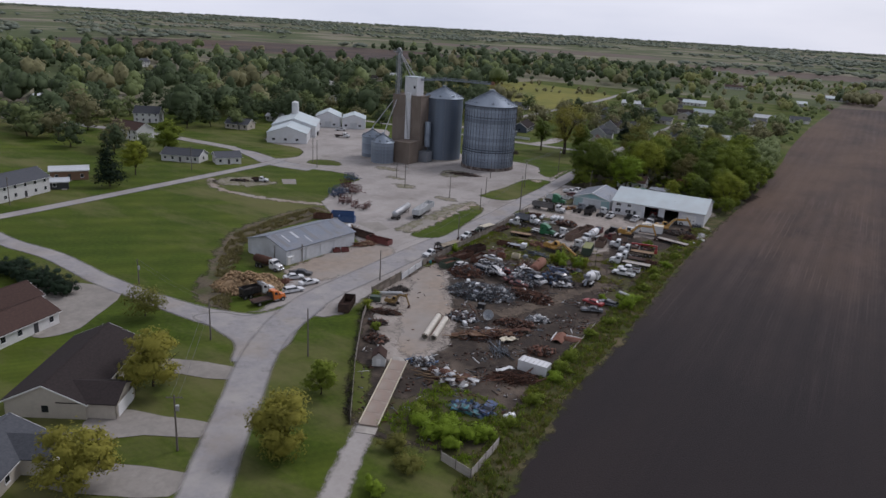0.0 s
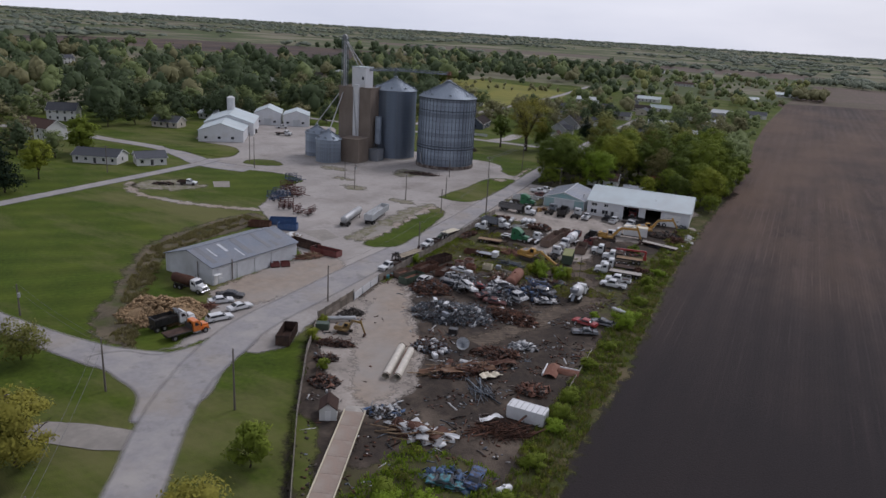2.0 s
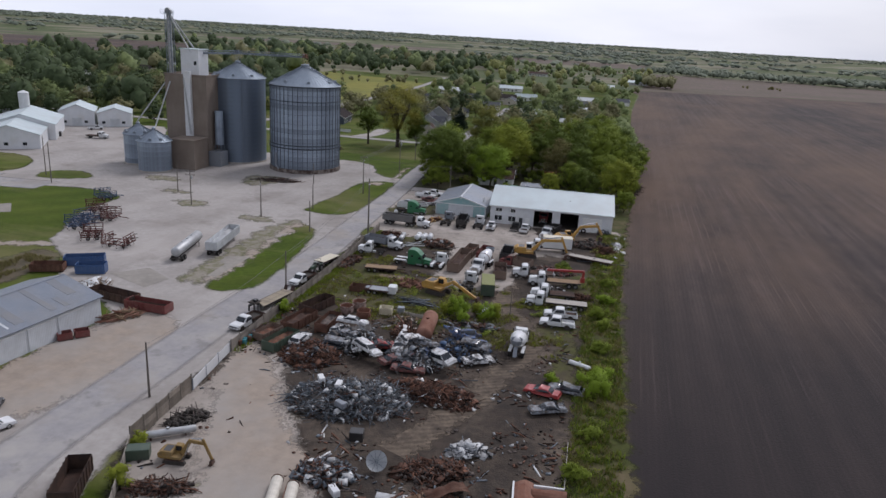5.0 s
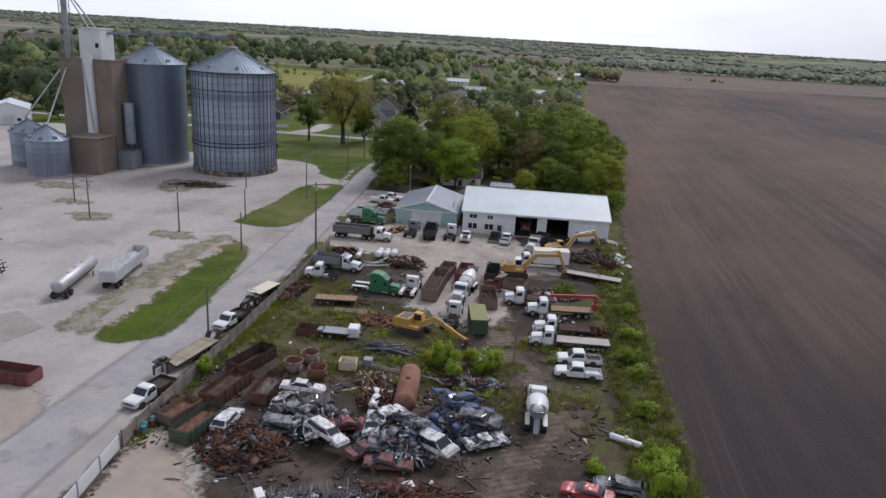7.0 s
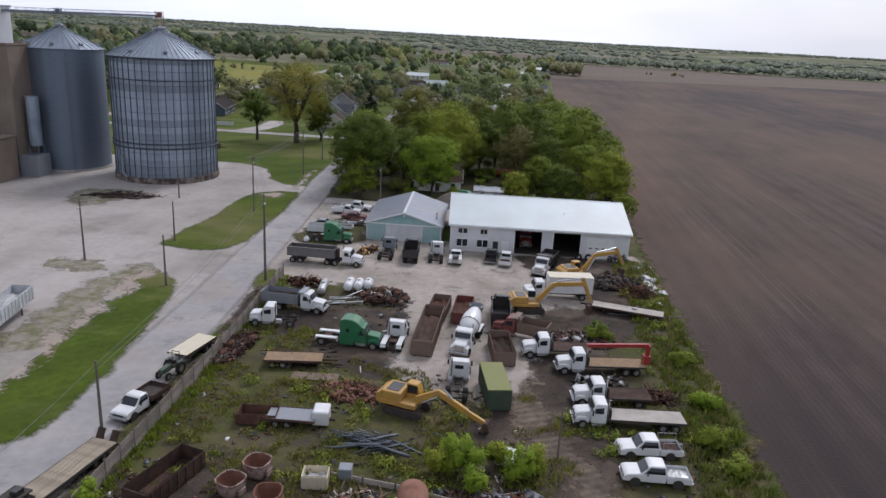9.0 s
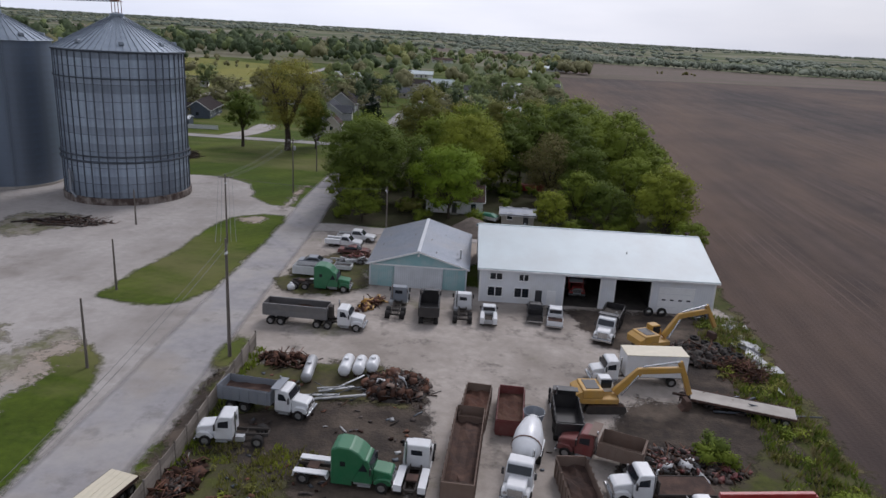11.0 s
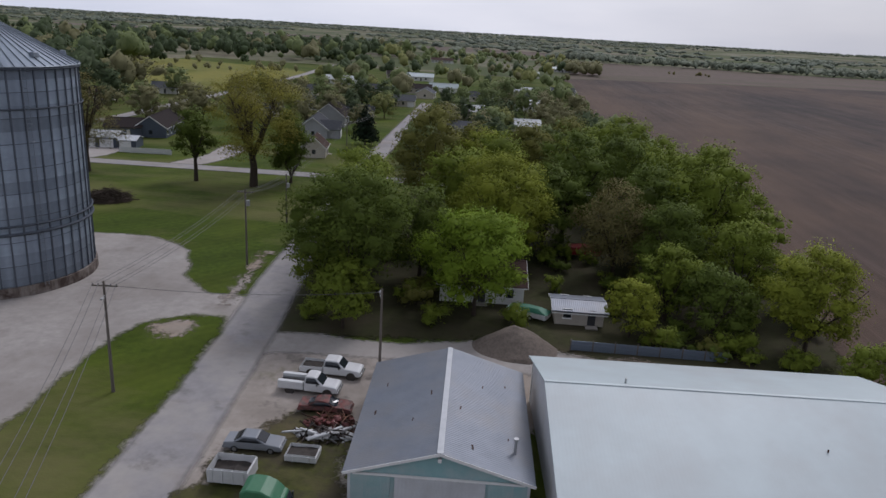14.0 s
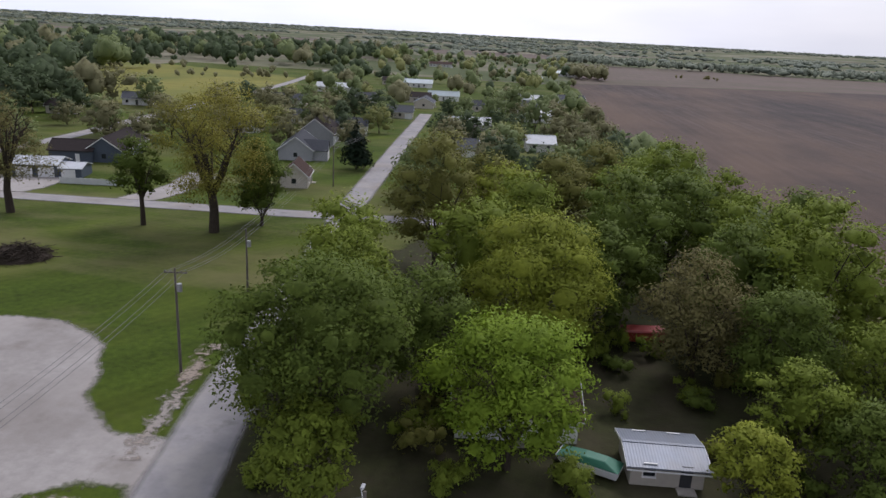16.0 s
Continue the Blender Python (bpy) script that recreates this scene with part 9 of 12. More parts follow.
tractor_unit(-41.6, 129.0, 6, P_GREEN, "green sleeper tractor without its trailer", sleeper=1.7, fairing=True, rear=3.2, group="green tractors")
pickup(-44.6, 148.4, 2, P_WHITE, "white utility pickup with a service bed", "service", L=5.8, load=CHASSIS)
pickup(-43.6, 152.2, 2, P_WHITE, "white crew pickup with a dark bed", "box", L=6.2, ext=True, load=CHASSIS)
car(-45.8, 138.0, 6, P_GREY, "old silver car parked behind the tractor", "sedan")
tank(-45.4, 127.2, 20, 0.45, 1.0, P_WHITE, "small white gas bottle standing in grass", legs=False)
open_box("truck_bed", thing("truck_box", -45.6, 133.4, 0, 4, "white tipper box set down in grass", "truck body"), 3.2, 2.2, 1.2, 0, 0, 0.5, P_WHITE, CHASSIS, ribs=4)
dump_truck(-36.2, 97.6, -2, P_WHITE, P_GREY, "white dump truck with a blue-grey body", L=5.0, load=RUST_DARK)
tractor_unit(-37.2, 92.2, 190, P_WHITE, "old white cab truck behind the fence", rear=2.8, fifth=False)
tank(-35.0, 104.8, 100, 0.55, 4.6, ALU, "silver horizontal tank beside dump truck")
for k, (tx, ty) in enumerate(((-31.5, 105.9), (-30.2, 106.2), (-29.0, 106.8))):
    tank(tx, ty, 95, 0.6, 3.4 - 0.5 * k, P_WHITE, "white propane tank in a row of three", z=0.3)
scrap_pile(-31.6, 101.8, 3.4, 1.6, 0.5, 10, [("plank_scrap", W_, 5, "beam"), ("bar_scrap", G_, 10, "rod")], "few pale beams lying in grass", 39)
rolloff(-17.9, 101.4, -90, P_BROWN, "brown scrap container holding rusty scrap", L=6.2, load=RUST)
rolloff(-14.7, 101.6, -88, P_DKRED, "red scrap container full of rusty scrap", L=6.6, load=RUST)
dump_truck(-9.8, 102.4, 95, P_BLACK, P_BLACK, "black dump truck with an empty body", L=5.0)
tractor_unit(-26.4, 89.0, 2, P_GREEN, "green sleeper tractor in the yard's row", sleeper=1.7, fairing=True, rear=3.0, group="green tractors", rear_fenders=P_WHITE)
tractor_unit(-21.4, 91.2, 92, P_WHITE, "white day cab tractor with white rear fenders", rear=3.3, rear_fenders=P_WHITE)
rolloff(-17.9, 93.6, 92, P_BROWN, "long brown dump trailer box on the ground", L=11.5, W=2.5, H=1.9, ribs=12, load=RUST_DARK)
mixer_truck(-13.0, 93.4, -96, "white concrete mixer truck facing down the yard")
tractor_unit(-12.6, 82.6, 94, P_WHITE, "white cab truck with a bare ladder frame", rear=4.6, fifth=False)
rolloff(-8.7, 90.8, -78, P_BROWN, "tan dump body on the ground", L=6.2, W=2.5, H=1.7, ribs=7, load=RUST_DARK)
b_ = thing("container", -8.6, 80.6, 0, -76, "closed olive green container with a faded lid", "container")
slab("shell", b_, 6.2, 2.4, 2.2, 0, 0, 0.15, P_DKGREEN, bevel=0.05)
slab("lid", b_, 6.24, 2.44, 0.1, 0, 0, 2.36, P_OLIVE, bevel=0.03)
for k in range(9):
    for s in (-1, 1):
        slab("rib", b_, 0.1, 0.08, 2.1, -2.9 + k * 0.72, s * 1.23, 0.2, P_DKGREEN)
for s in (-1, 1):
    slab("skid_rail", b_, 6.0, 0.15, 0.2, 0, s * 0.8, 0, RUST_DARK)
excavator(-16.6, 75.4, -12, "yellow excavator with its long arm stretched on the ground", boom=((0, 1.7), (3.4, 3.0), (6.2, 1.6)), stick=(8.2, 0.8), bucket=(8.0, 0.7))
dump_truck(-6.4, 96.6, 165, P_DKRED, P_BROWN, "dull red old truck with a brown body", L=3.6)
flatbed_truck(-2.2, 92.6, -168, P_WHITE, "old white truck with a bare flat bed", RUST_DARK, L=4.6)
flatbed_truck(1.8, 89.4, -168, P_WHITE, "white flatbed truck carrying a red folded crane", TIMBER, L=6.6, boom=P_RED)
flatbed_truck(3.6, 78.0, -172, P_WHITE, "white flatbed truck with a long pale deck", CONCRETE, L=7.4)
flatbed_truck(3.6, 82.4, -170, P_WHITE, "white cab truck standing in weeds", RUST_DARK, L=4.6)
pickup(6.2, 73.4, -170, P_WHITE, "white pickup carrying a ladder rack", "box", ext=True, rack=True, load=RUST_DARK)
pickup(6.3, 69.3, -174, P_WHITE, "white extended cab pickup at the track", "box", ext=True, load=ALU)
mixer_truck(2.2, 57.8, 95, "white concrete mixer truck on the dirt track")
flat_trailer(-30.8, 82.2, 12, "old flat trailer in the grass", L=6.2)
slab("plate", thing("steel_plate", -27.6, 79.8, 0, 8, "large tan steel plate lying flat", "plate"), 5.0, 1.6, 0.12, 0, 0, 0.1, P_BROWN)
rolloff(-29.8, 70.2, 10, RUST, "rusty low container in weeds", L=3.6, W=2.0, H=1.0, ribs=4)
flat_trailer(-26.6, 70.6, 6, "dark flat trailer in weeds", L=4.6, deck=P_GREY)
slab("cab_shell", thing("truck_cab_shell", -24.0, 71.2, 0, 10, "cut white truck cab in weeds", "truck cab"), 1.5, 1.9, 1.4, 0, 0, 0.3, P_WHITE, bevel=0.1)
rolloff(-32.9, 59.2, 78, RUST_DARK, "long rusty empty container by the fence", L=6.6, W=2.4, H=1.5)
rolloff(-32.2, 51.8, 84, RUST, "long rust-brown container by the fence", L=6.8, W=2.4, H=1.5, load=RUST_DARK)
rolloff(-31.0, 44.0, 82, P_DKGREEN, "dark green container filled with brown scrap", L=6.0, W=2.4, H=1.5, load=SCRAP_RUST)
rolloff(-34.3, 45.9, 78, P_BROWN, "tan container holding brown scrap by the fence", L=4.4, W=2.2, H=1.2, load=SCRAP_RUST)
rolloff(-27.8, 53.2, 92, RUST, "rusty container heaped with car parts", L=5.6, W=2.3, H=1.4, load=SCRAP_MIX)


def hopper_tub(x, y, head, mat, label):
    """An old steel hopper standing on the ground: tapered open shell with a rolled rim, rusted inside."""
    p = thing("hopper_tub", x, y, 0, head, label, "hopper", "steel hoppers")
    n, rings = 16, ((0.10, 0.62), (0.45, 0.86), (0.95, 1.02), (1.55, 1.08))
    for name_, mat_, inner in (("shell", mat, 0.0), ("lining", RUST_RED, 0.07)):
        bm = bmesh.new()
        vs = []
        for z, r in rings:
            vs.append([])
            for i in range(n):
                a = 2 * math.pi * (i + 0.5) / n
                c_, s_ = math.cos(a), math.sin(a)
                k = (r - inner) / max(abs(c_), abs(s_)) ** 0.55
                vs[-1].append(bm.verts.new((c_ * k, s_ * k, z + inner)))
        for a_, b_ in zip(vs, vs[1:]):
            for i in range(n):
                q = (a_[i], a_[(i + 1) % n], b_[(i + 1) % n], b_[i])
                bm.faces.new(q if not inner else q[::-1])
        bm.faces.new(vs[0] if inner else vs[0][::-1])
        part(name_, bm, mat_, p)
    bm = bmesh.new()
    for i in range(n):
        e = []
        for m_ in (i, i + 1):
            a = 2 * math.pi * (m_ + 0.5) / n
            k = 1.05 / max(abs(math.cos(a)), abs(math.sin(a))) ** 0.55
            e.append((math.cos(a) * k, math.sin(a) * k, 1.58))
        rod(bm, e[0], e[1], 0.07, 5)
    part("rim", bm, mat, p)
    for s in (-1, 1):
        slab("side_bracket", p, 0.9, 0.16, 0.5, 0, s * 1.08, 0.5, mat, bevel=0.05)
    slab("foot", p, 1.3, 1.3, 0.12, 0, 0, 0, RUST_DARK)


PINK_PRIMER = blotches(paint("pinkish_old_paint", (0.36, 0.28, 0.25), 0.3, 0.7), (0.13, 0.06, 0.045), 1.4, 0.52, 0.08, 0.85)
hopper_tub(-27.4, 59.2, 255, PINK_PRIMER, "pink-white steel hopper standing on the ground")
hopper_tub(-26.4, 62.0, 262, PINK_PRIMER, "pale steel hopper beside its twin")
hopper_tub(-24.0, 58.4, 280, RUST_RED, "rust-red steel hopper standing on the ground")
rolloff(-21.4, 62.0, 10, P_CREAM, "pale bin of shiny scrap pieces", L=2.0, W=1.6, H=1.2, ribs=3, load=SCRAP_WHITE)
slab("bin", thing("steel_bin", -19.4, 63.6, 0, 8, "small grey steel bin standing in weeds", "bin"), 1.1, 1.1, 1.1, 0, 0, 0, P_GREY, bevel=0.05)
scrap_pile(-17.4, 60.0, 2.6, 2.2, 0.22, 20, [("rubble", CONCRETE, 40, "chunk"), ("pale_stick", TIMBER, 60, "bar"), ("grey_bit", M_, 70, "bar")], "pale rubble and broken strips on the ground", 71)
tank(-12.6, 57.6, 100, 1.25, 8.6, RUST_RED, "large rust-red tank lying on the ground", legs=False)
tank(-15.6, 54.6, 95, 0.5, 2.6, P_WHITE, "short white cylinder among rusty beams", legs=False)
slab("shell", thing("pickup_canopy", -6.5, 68.8, 0, 85, "white pickup canopy lying in weeds", "canopy"), 2.2, 1.6, 0.7, 0, 0, 0.4, P_WHITE, bevel=0.12)
# wrecks
WR = [(-17.6, 45.0, -24, 1.5, K_CLEAN, "wagon", -8, 6), (-6.4, 46.6, -37, 1.3, K_CLEAN, "van", 12, -10), (-28.9, 46.0, 94, 0.2, K_CLEAN, "wagon", 0, 4), (-11.0, 46.0, 20, 1.2, K_GREY, "sedan", 8, -5), (-13.6, 48.4, 100, 1.5, K_WHITE, "sedan", -10, 0), (-8.6, 48.4, 60, 1.1, K_BLUE, "wagon", 6, 8),
      (-4.4, 54.2, 15, 1.2, K_BLUE, "wagon", -6, 4), (-6.8, 53.2, 95, 0.8, K_GREY, "sedan", 5, 5), (-2.2, 50.2, 40, 0.4, K_WHITE, "sedan", 4, 3), (-21.4, 48.4, 160, 1.3, K_GREY, "sedan", 6, -6), (-23.2, 52.2, 12, 1.9, K_CLEAN, "sedan", -8, 4), (-23.6, 49.6, 70, 0.7, K_BLACK, "wagon", 5, 3),
      (-10.6, 43.6, 10, 0.2, K_DKRED, "sedan", 2, 2), (-13.4, 45.0, 60, 0.5, K_DKRED, "sedan", 3, 6), (8.3, 44.6, 174, 0.15, P_RED, "sedan", 0, 0), (11.2, 46.6, 178, 0.1, K_GREY, "wagon", 0, 0), (9.8, 40.2, -150, 0.1, K_GREY, "sedan", 2, 0), (11.2, -14.9, 20, 0.1, K_TEAL, "sedan", 2, 3), (13.6, -12.0, 100, 0.15, K_BLUE, "sedan", 8, 3), (-22.6, 46.2, 10, 0.5, K_GREY, "van", 4, 3), (-21.4, 50.4, 40, 1.2, K_BLACK, "sedan", 10, -8), (-19.6, 46.4, 120, 1.0, K_WHITE, "sedan", -14, 6), (-12.6, 49.8, 70, 1.9, K_WHITE, "wagon", 14, 10), (-10.2, 48.8, -20, 2.1, K_GREY, "sedan", -12, -9), (-11.8, 47.0, 150, 0.9, K_TEAL, "sedan", 6, 12), (-7.4, 55.0, 130, 2.0, K_BLUE, "sedan", 12, 6), (-5.6, 55.6, 60, 1.4, K_BLUE, "van", -10, 12), (-3.4, 52.6, -10, 1.6, K_GREY, "wagon", 16, -4), (-16.4, 48.2, 35, 0.9, K_RED, "sedan", 8, 8), (-24.6, 50.6, 95, 0.9, K_WHITE, "wagon", -8, 10)]
for k, (cx_, cy_, a_, z_, mt, kd, rx_, ry_) in enumerate(WR):
    low = z_ < 0.3
    colour = mt.name.split("_")[0]
    car(cx_, cy_, a_, mt, f"crushed {colour} {kd} " + ("wreck standing on dirt" if low else "body thrown on the heap"), kd, z=max(0.0, z_ - 0.3), rx=rx_, ry=ry_, crush=0.5 if k in (0, 1, 2, 10, 14) else 1.0, seed=k, category="wrecked car", group="wrecked cars", wheels=k % 3 != 1)
# the south end
for k, (tx, ty) in enumerate(((-12.0, 8.6), (-10.2, 8.8))):
    p_ = thing("culvert_pipe", tx, ty, 0.05, 110, "long white steel pipe rusting inside" if k == 0 else "long white pipe with a torn rusty side", "pipe", "long white pipes")
    bm = bmesh.new()
    tube(bm, 0.62, 11.5 - k, 0, 0, 0.62, 0, 90, 0, 18, caps=False)
    bmesh.ops.translate(bm, verts=bm.verts[:], vec=(-(11.5 - k) / 2, 0, 0))
    bmesh.ops.solidify(bm, geom=bm.faces[:], thickness=0.05)
    part("pipe_shell", bm, PIPE_WHITE, p_, smooth=False)
    for e in (-1, 1):
        bm = bmesh.new()
        tube(bm, 0.66, 0.14, e * (5.6 - k / 2), 0, 0.62, 0, 90, 0, 18, caps=False)
        bmesh.ops.solidify(bm, geom=bm.faces[:], thickness=0.06)
        part("end_flange", bm, RUST, p_)
    if k:
        slab("torn_side", p_, 9.5, 0.05, 0.35, 0, 0.62, 0.6, RUST_RED)
p_ = thing("cargo_container", 13.2, 5.2, 0, 4, "white truck box body lying in the weeds", "truck body")
slab("shell", p_, 5.6, 2.4, 2.0, 0, 0, 0.2, P_WHITE, bevel=0.05)
for k in range(7):
    slab("rib", p_, 0.06, 2.44, 0.06, -2.5 + k * 0.83, 0, 2.2, ALU)
slab("door", p_, 0.06, 2.1, 1.8, 2.83, 0, 0.3, ALU)
for (sx_, sy_, a_, l_, w_) in ((10.6, 21.6, 100, 4.6, 2.2), (13.0, 22.8, 10, 3.6, 1.8)):
    p_ = thing("rusty_sheet", sx_, sy_, 0, a_, "bent rust-red sheet of a tank lying on dirt", "sheet metal")
    bm = bmesh.new()
    g = bmesh.ops.create_grid(bm, x_segments=8, y_segments=6, size=0.5)
    for v in g["verts"]:
        v.co = Vector((v.co.x * l_, v.co.y * w_, 0.75 - 2.2 * v.co.y ** 2 + 0.15 * noise.noise((v.co.x * 4, v.co.y * 4, l_))))
    bmesh.ops.solidify(bm, geom=bm.faces[:], thickness=0.05)
    part("sheet", bm, RUST_RED, p_)
    slab("white_edge", p_, l_ * 0.9, 0.2, 0.5, 0, w_ / 2 + 0.1, 0.05, P_WHITE)


def bent_sheet(x, y, z, turn, L, W, sag, mat, label, seed):
    """A long sheet of roofing, buckled along its length, lying on the heap."""
    p = thing("roofing_sheet", x, y, z, turn, label, "sheet metal", "torn roofing sheets")
    bm = bmesh.new()
    g = bmesh.ops.create_grid(bm, x_segments=22, y_segments=8, size=0.5)
    for v in g["verts"]:
        u = v.co.x
        v.co = Vector((u * L, v.co.y * W * (1 + 0.25 * noise.noise((u * 3, 1.0, seed))) + 0.5 * noise.noise((u * 2, 4.0, seed)), 0.35 + sag * math.sin(u * 5 + seed) + 0.30 * noise.noise((u * 5, v.co.y * 3, seed)) + 0.25 * abs(v.co.y)))
    bmesh.ops.solidify(bm, geom=bm.faces[:], thickness=0.03)
    part("sheet", bm, mat, p)


OCHRE = blotches(material("ochre_rusted_roofing", (0.215, 0.135, 0.085), (0.140, 0.086, 0.058), scale=0.7, rough=0.85, stain=(0.110, 0.062, 0.042), stain_scale=0.5, stain_at=0.54), (0.33, 0.27, 0.21), 0.5, 0.60, 0.06, 0.7)
bent_sheet(-2.6, 12.6, 0.2, 48, 12.5, 1.7, 0.18, OCHRE, "long ochre rusted roofing sheet on the heap", 1.0)
bent_sheet(-0.4, 13.0, 0.35, 45, 9.0, 1.5, 0.2, OCHRE, "buckled ochre roofing sheet on the heap", 4.0)
bent_sheet(2.6, 18.4, 0.3, 40, 5.5, 1.7, 0.25, RUST, "brown torn roofing sheet on the heap", 7.0)
bent_sheet(3.2, 13.8, 0.15, 62, 3.6, 1.7, 0.08, P_CREAM, "pale board lying beside the heap", 9.0)
bent_sheet(4.6, -6.6, 0.2, 20, 7.0, 0.7, 0.1, P_WHITE, "long pale sheet across the timber", 12.0)
bent_sheet(9.2, 1.6, 0.3, 58, 3.6, 0.9, 0.1, P_WHITE, "white strip of siding in the weeds", 14.0)


def dish(x, y):
    p = thing("satellite_dish", x, y, 0, 20, "large grey mesh satellite dish leaning on scrap", "satellite dish")
    bm = bmesh.new()
    n, m = 20, 5
    vs = [[bm.verts.new((1.15 * j / m * math.cos(2 * math.pi * i / n), 1.15 * j / m * math.sin(2 * math.pi * i / n), 0.45 * (j / m) ** 2)) for i in range(n)] for j in range(1, m + 1)]
    c = bm.verts.new((0, 0, 0))
    for i in range(n):
        bm.faces.new((c, vs[0][i], vs[0][(i + 1) % n]))
        for j in range(m - 1):
            bm.faces.new((vs[j][i], vs[j + 1][i], vs[j + 1][(i + 1) % n], vs[j][(i + 1) % n]))
    bmesh.ops.solidify(bm, geom=bm.faces[:], thickness=0.03)
    d = part("reflector", bm, RIDGE_PALE, p)
    d.matrix_basis = pose(0, 0, 1.0, 48, 8, 0)
    bm = bmesh.new()
    for i in range(0, n, 2):
        a = 2 * math.pi * i / n
        for j in range(4):
            r0, r1 = 1.15 * (j + 0.2) / 4, 1.15 * (j + 1) / 4
            rod(bm, (r0 * math.cos(a), r0 * math.sin(a), 0.45 * (r0 / 1.15) ** 2 + 0.05), (r1 * math.cos(a), r1 * math.sin(a), 0.45 * (r1 / 1.15) ** 2 + 0.05), 0.025, 4)
    part("rib", bm, STIFF, d)
    bm = bmesh.new()
    tube(bm, 0.08, 0.8, 0, 0, 0, seg=8)
    part("mast", bm, RUST_DARK, p)


dish(-5.6, 20.4)
slab("shell", thing("steel_cabinet", -10.0, 25.0, 0, 15, "black steel cabinet lying by the wire heap", "cabinet"), 1.6, 1.3, 1.2, 0, 0, 0.02, P_BLACK, bevel=0.05)
for (cx_, cy_, a_, mt) in ((-10.3, 17.0, 20, P_WHITE), (-7.9, 14.8, 50, P_WHITE), (-16.4, 33.4, 10, P_WHITE), (-19.2, 34.0, 40, P_WHITE), (-14.0, 29.0, 70, P_GREY)):
    p_ = thing("discarded_appliance", cx_, cy_, 0.02 if cy_ < 20 else 1.3, a_, "discarded white kitchen appliance on the scrap", "appliance", "discarded appliances")
    slab("cabinet", p_, 0.75, 1.5, 0.7, 0, 0, 0, mt, bevel=0.05)
    slab("door", p_, 0.7, 1.42, 0.04, 0, 0, 0.7, mt)
excavator(-26.0, 13.6, 12, "small yellow-brown excavator beside the fence", mat=paint("faded_machine_paint", (0.24, 0.155, 0.05), 0.4, 0.7), boom=((0, 1.7), (2.6, 4.4), (5.2, 4.2)), stick=(6.4, 1.2), bucket=(6.2, 0.6), size=0.62)
tank(-29.8, 17.0, 40, 0.42, 6.2, ALU, "long silver trough tank beside engines", legs=True)
slab("shell", thing("dark_bin", -30.2, 12.6, 0, 30, "dark green steel bin by the fence", "bin"), 2.4, 1.5, 1.3, 0, 0, 0, P_DKGREEN, bevel=0.05)
rolloff(-32.4, 5.6, 118, RUST_DARK, "dark red-brown container outside the fence", L=6.4, W=2.4, H=1.8)


def garden_shed():
    p = thing("garden_shed", -10.6, -10.2, 0, -56, "small white shed with a brown gable roof", "shed")
    gable_shell(p, 3.0, 2.4, 1.7, 2.7, SIDING_WHITE, SHINGLE_RED, (), 0.15, thick=0.08)
    slab("door", p, 0.05, 0.8, 1.5, 1.53, 0, 0, TRIM_W)


garden_shed()
tank(17.8, -12.4, 60, 0.45, 2.2, P_WHITE, "white propane tank in the weeds", legs=True)
tank(11.9, 55.4, 160, 0.35, 3.6, P_WHITE, "white cylinder lying in the weeds", legs=False)
for k in range(7):
    p_ = thing("oil_drum", -36.2 + 0.3 * (k % 2) + 0.05 * k, 41.2 + 0.62 * k, 0, 0, "teal steel drum standing by the fence" if k % 3 else "rusty steel drum standing by the fence", "drum", "drums by the fence")
    bm = lathe(bmesh.new(), [(0, 0.27), (0.02, 0.29), (0.3, 0.29), (0.32, 0.3), (0.58, 0.3), (0.6, 0.29), (0.86, 0.29), (0.88, 0.27)], 14)
    bmesh.ops.rotate(bm, verts=bm.verts[:], cent=(0, 0, 0), matrix=Matrix.Rotation(radians(-90), 3, "Y"))
    part("drum_shell", bm, P_TEALD if k % 3 else RUST, p_)
# along the road outside the fence
def gooseneck_trailer(x, y, head):
    """A low deck on two axles with a raised black neck in front and ramps folded at the rear."""
    p = thing("gooseneck_trailer", x, y, 0, head, "gooseneck trailer with a worn tan deck and black neck", "trailer")
    for k in range(6):
        slab("deck_plank", p, 8.2, 0.37, 0.07, -0.6, -0.98 + 0.39 * k, 0.86 + 0.006 * (k % 2), DECK_TAN)
    for s in (-1, 1):
        slab("side_rail", p, 8.3, 0.1, 0.26, -0.6, s * 1.2, 0.66, CHASSIS)
        bm = bmesh.new()
        beam(bm, (3.4, s * 0.45, 0.8), (4.3, s * 0.4, 1.75), 0.16, 0.24)
        beam(bm, (4.2, s * 0.4, 1.75), (6.0, s * 0.1, 1.6), 0.16, 0.24)
        part("neck_beam", bm, P_BLACK, p)
        slab("landing_leg", p, 0.16, 0.16, 1.5, 4.2, s * 0.4, 0, P_BLACK)
        bm = bmesh.new()
        box(bm, 1.6, 0.7, 0.1, -4.9, s * 0.7, 0.95, 0, 55, 0)
        part("loading_ramp", bm, RUST_DARK, p)
    slab("coupler", p, 0.2, 0.2, 1.0, 6.0, 0, 0.65, P_BLACK)
    slab("tool_tray", p, 1.6, 1.6, 0.12, 4.6, 0, 1.78, CHASSIS)
    slab("winch_box", p, 0.8, 0.6, 0.45, 4.6, 0.2, 1.9, P_BLACK, bevel=0.04)
    axle_wheels(p, [-2.2, -3.2], r=0.42)
    return p


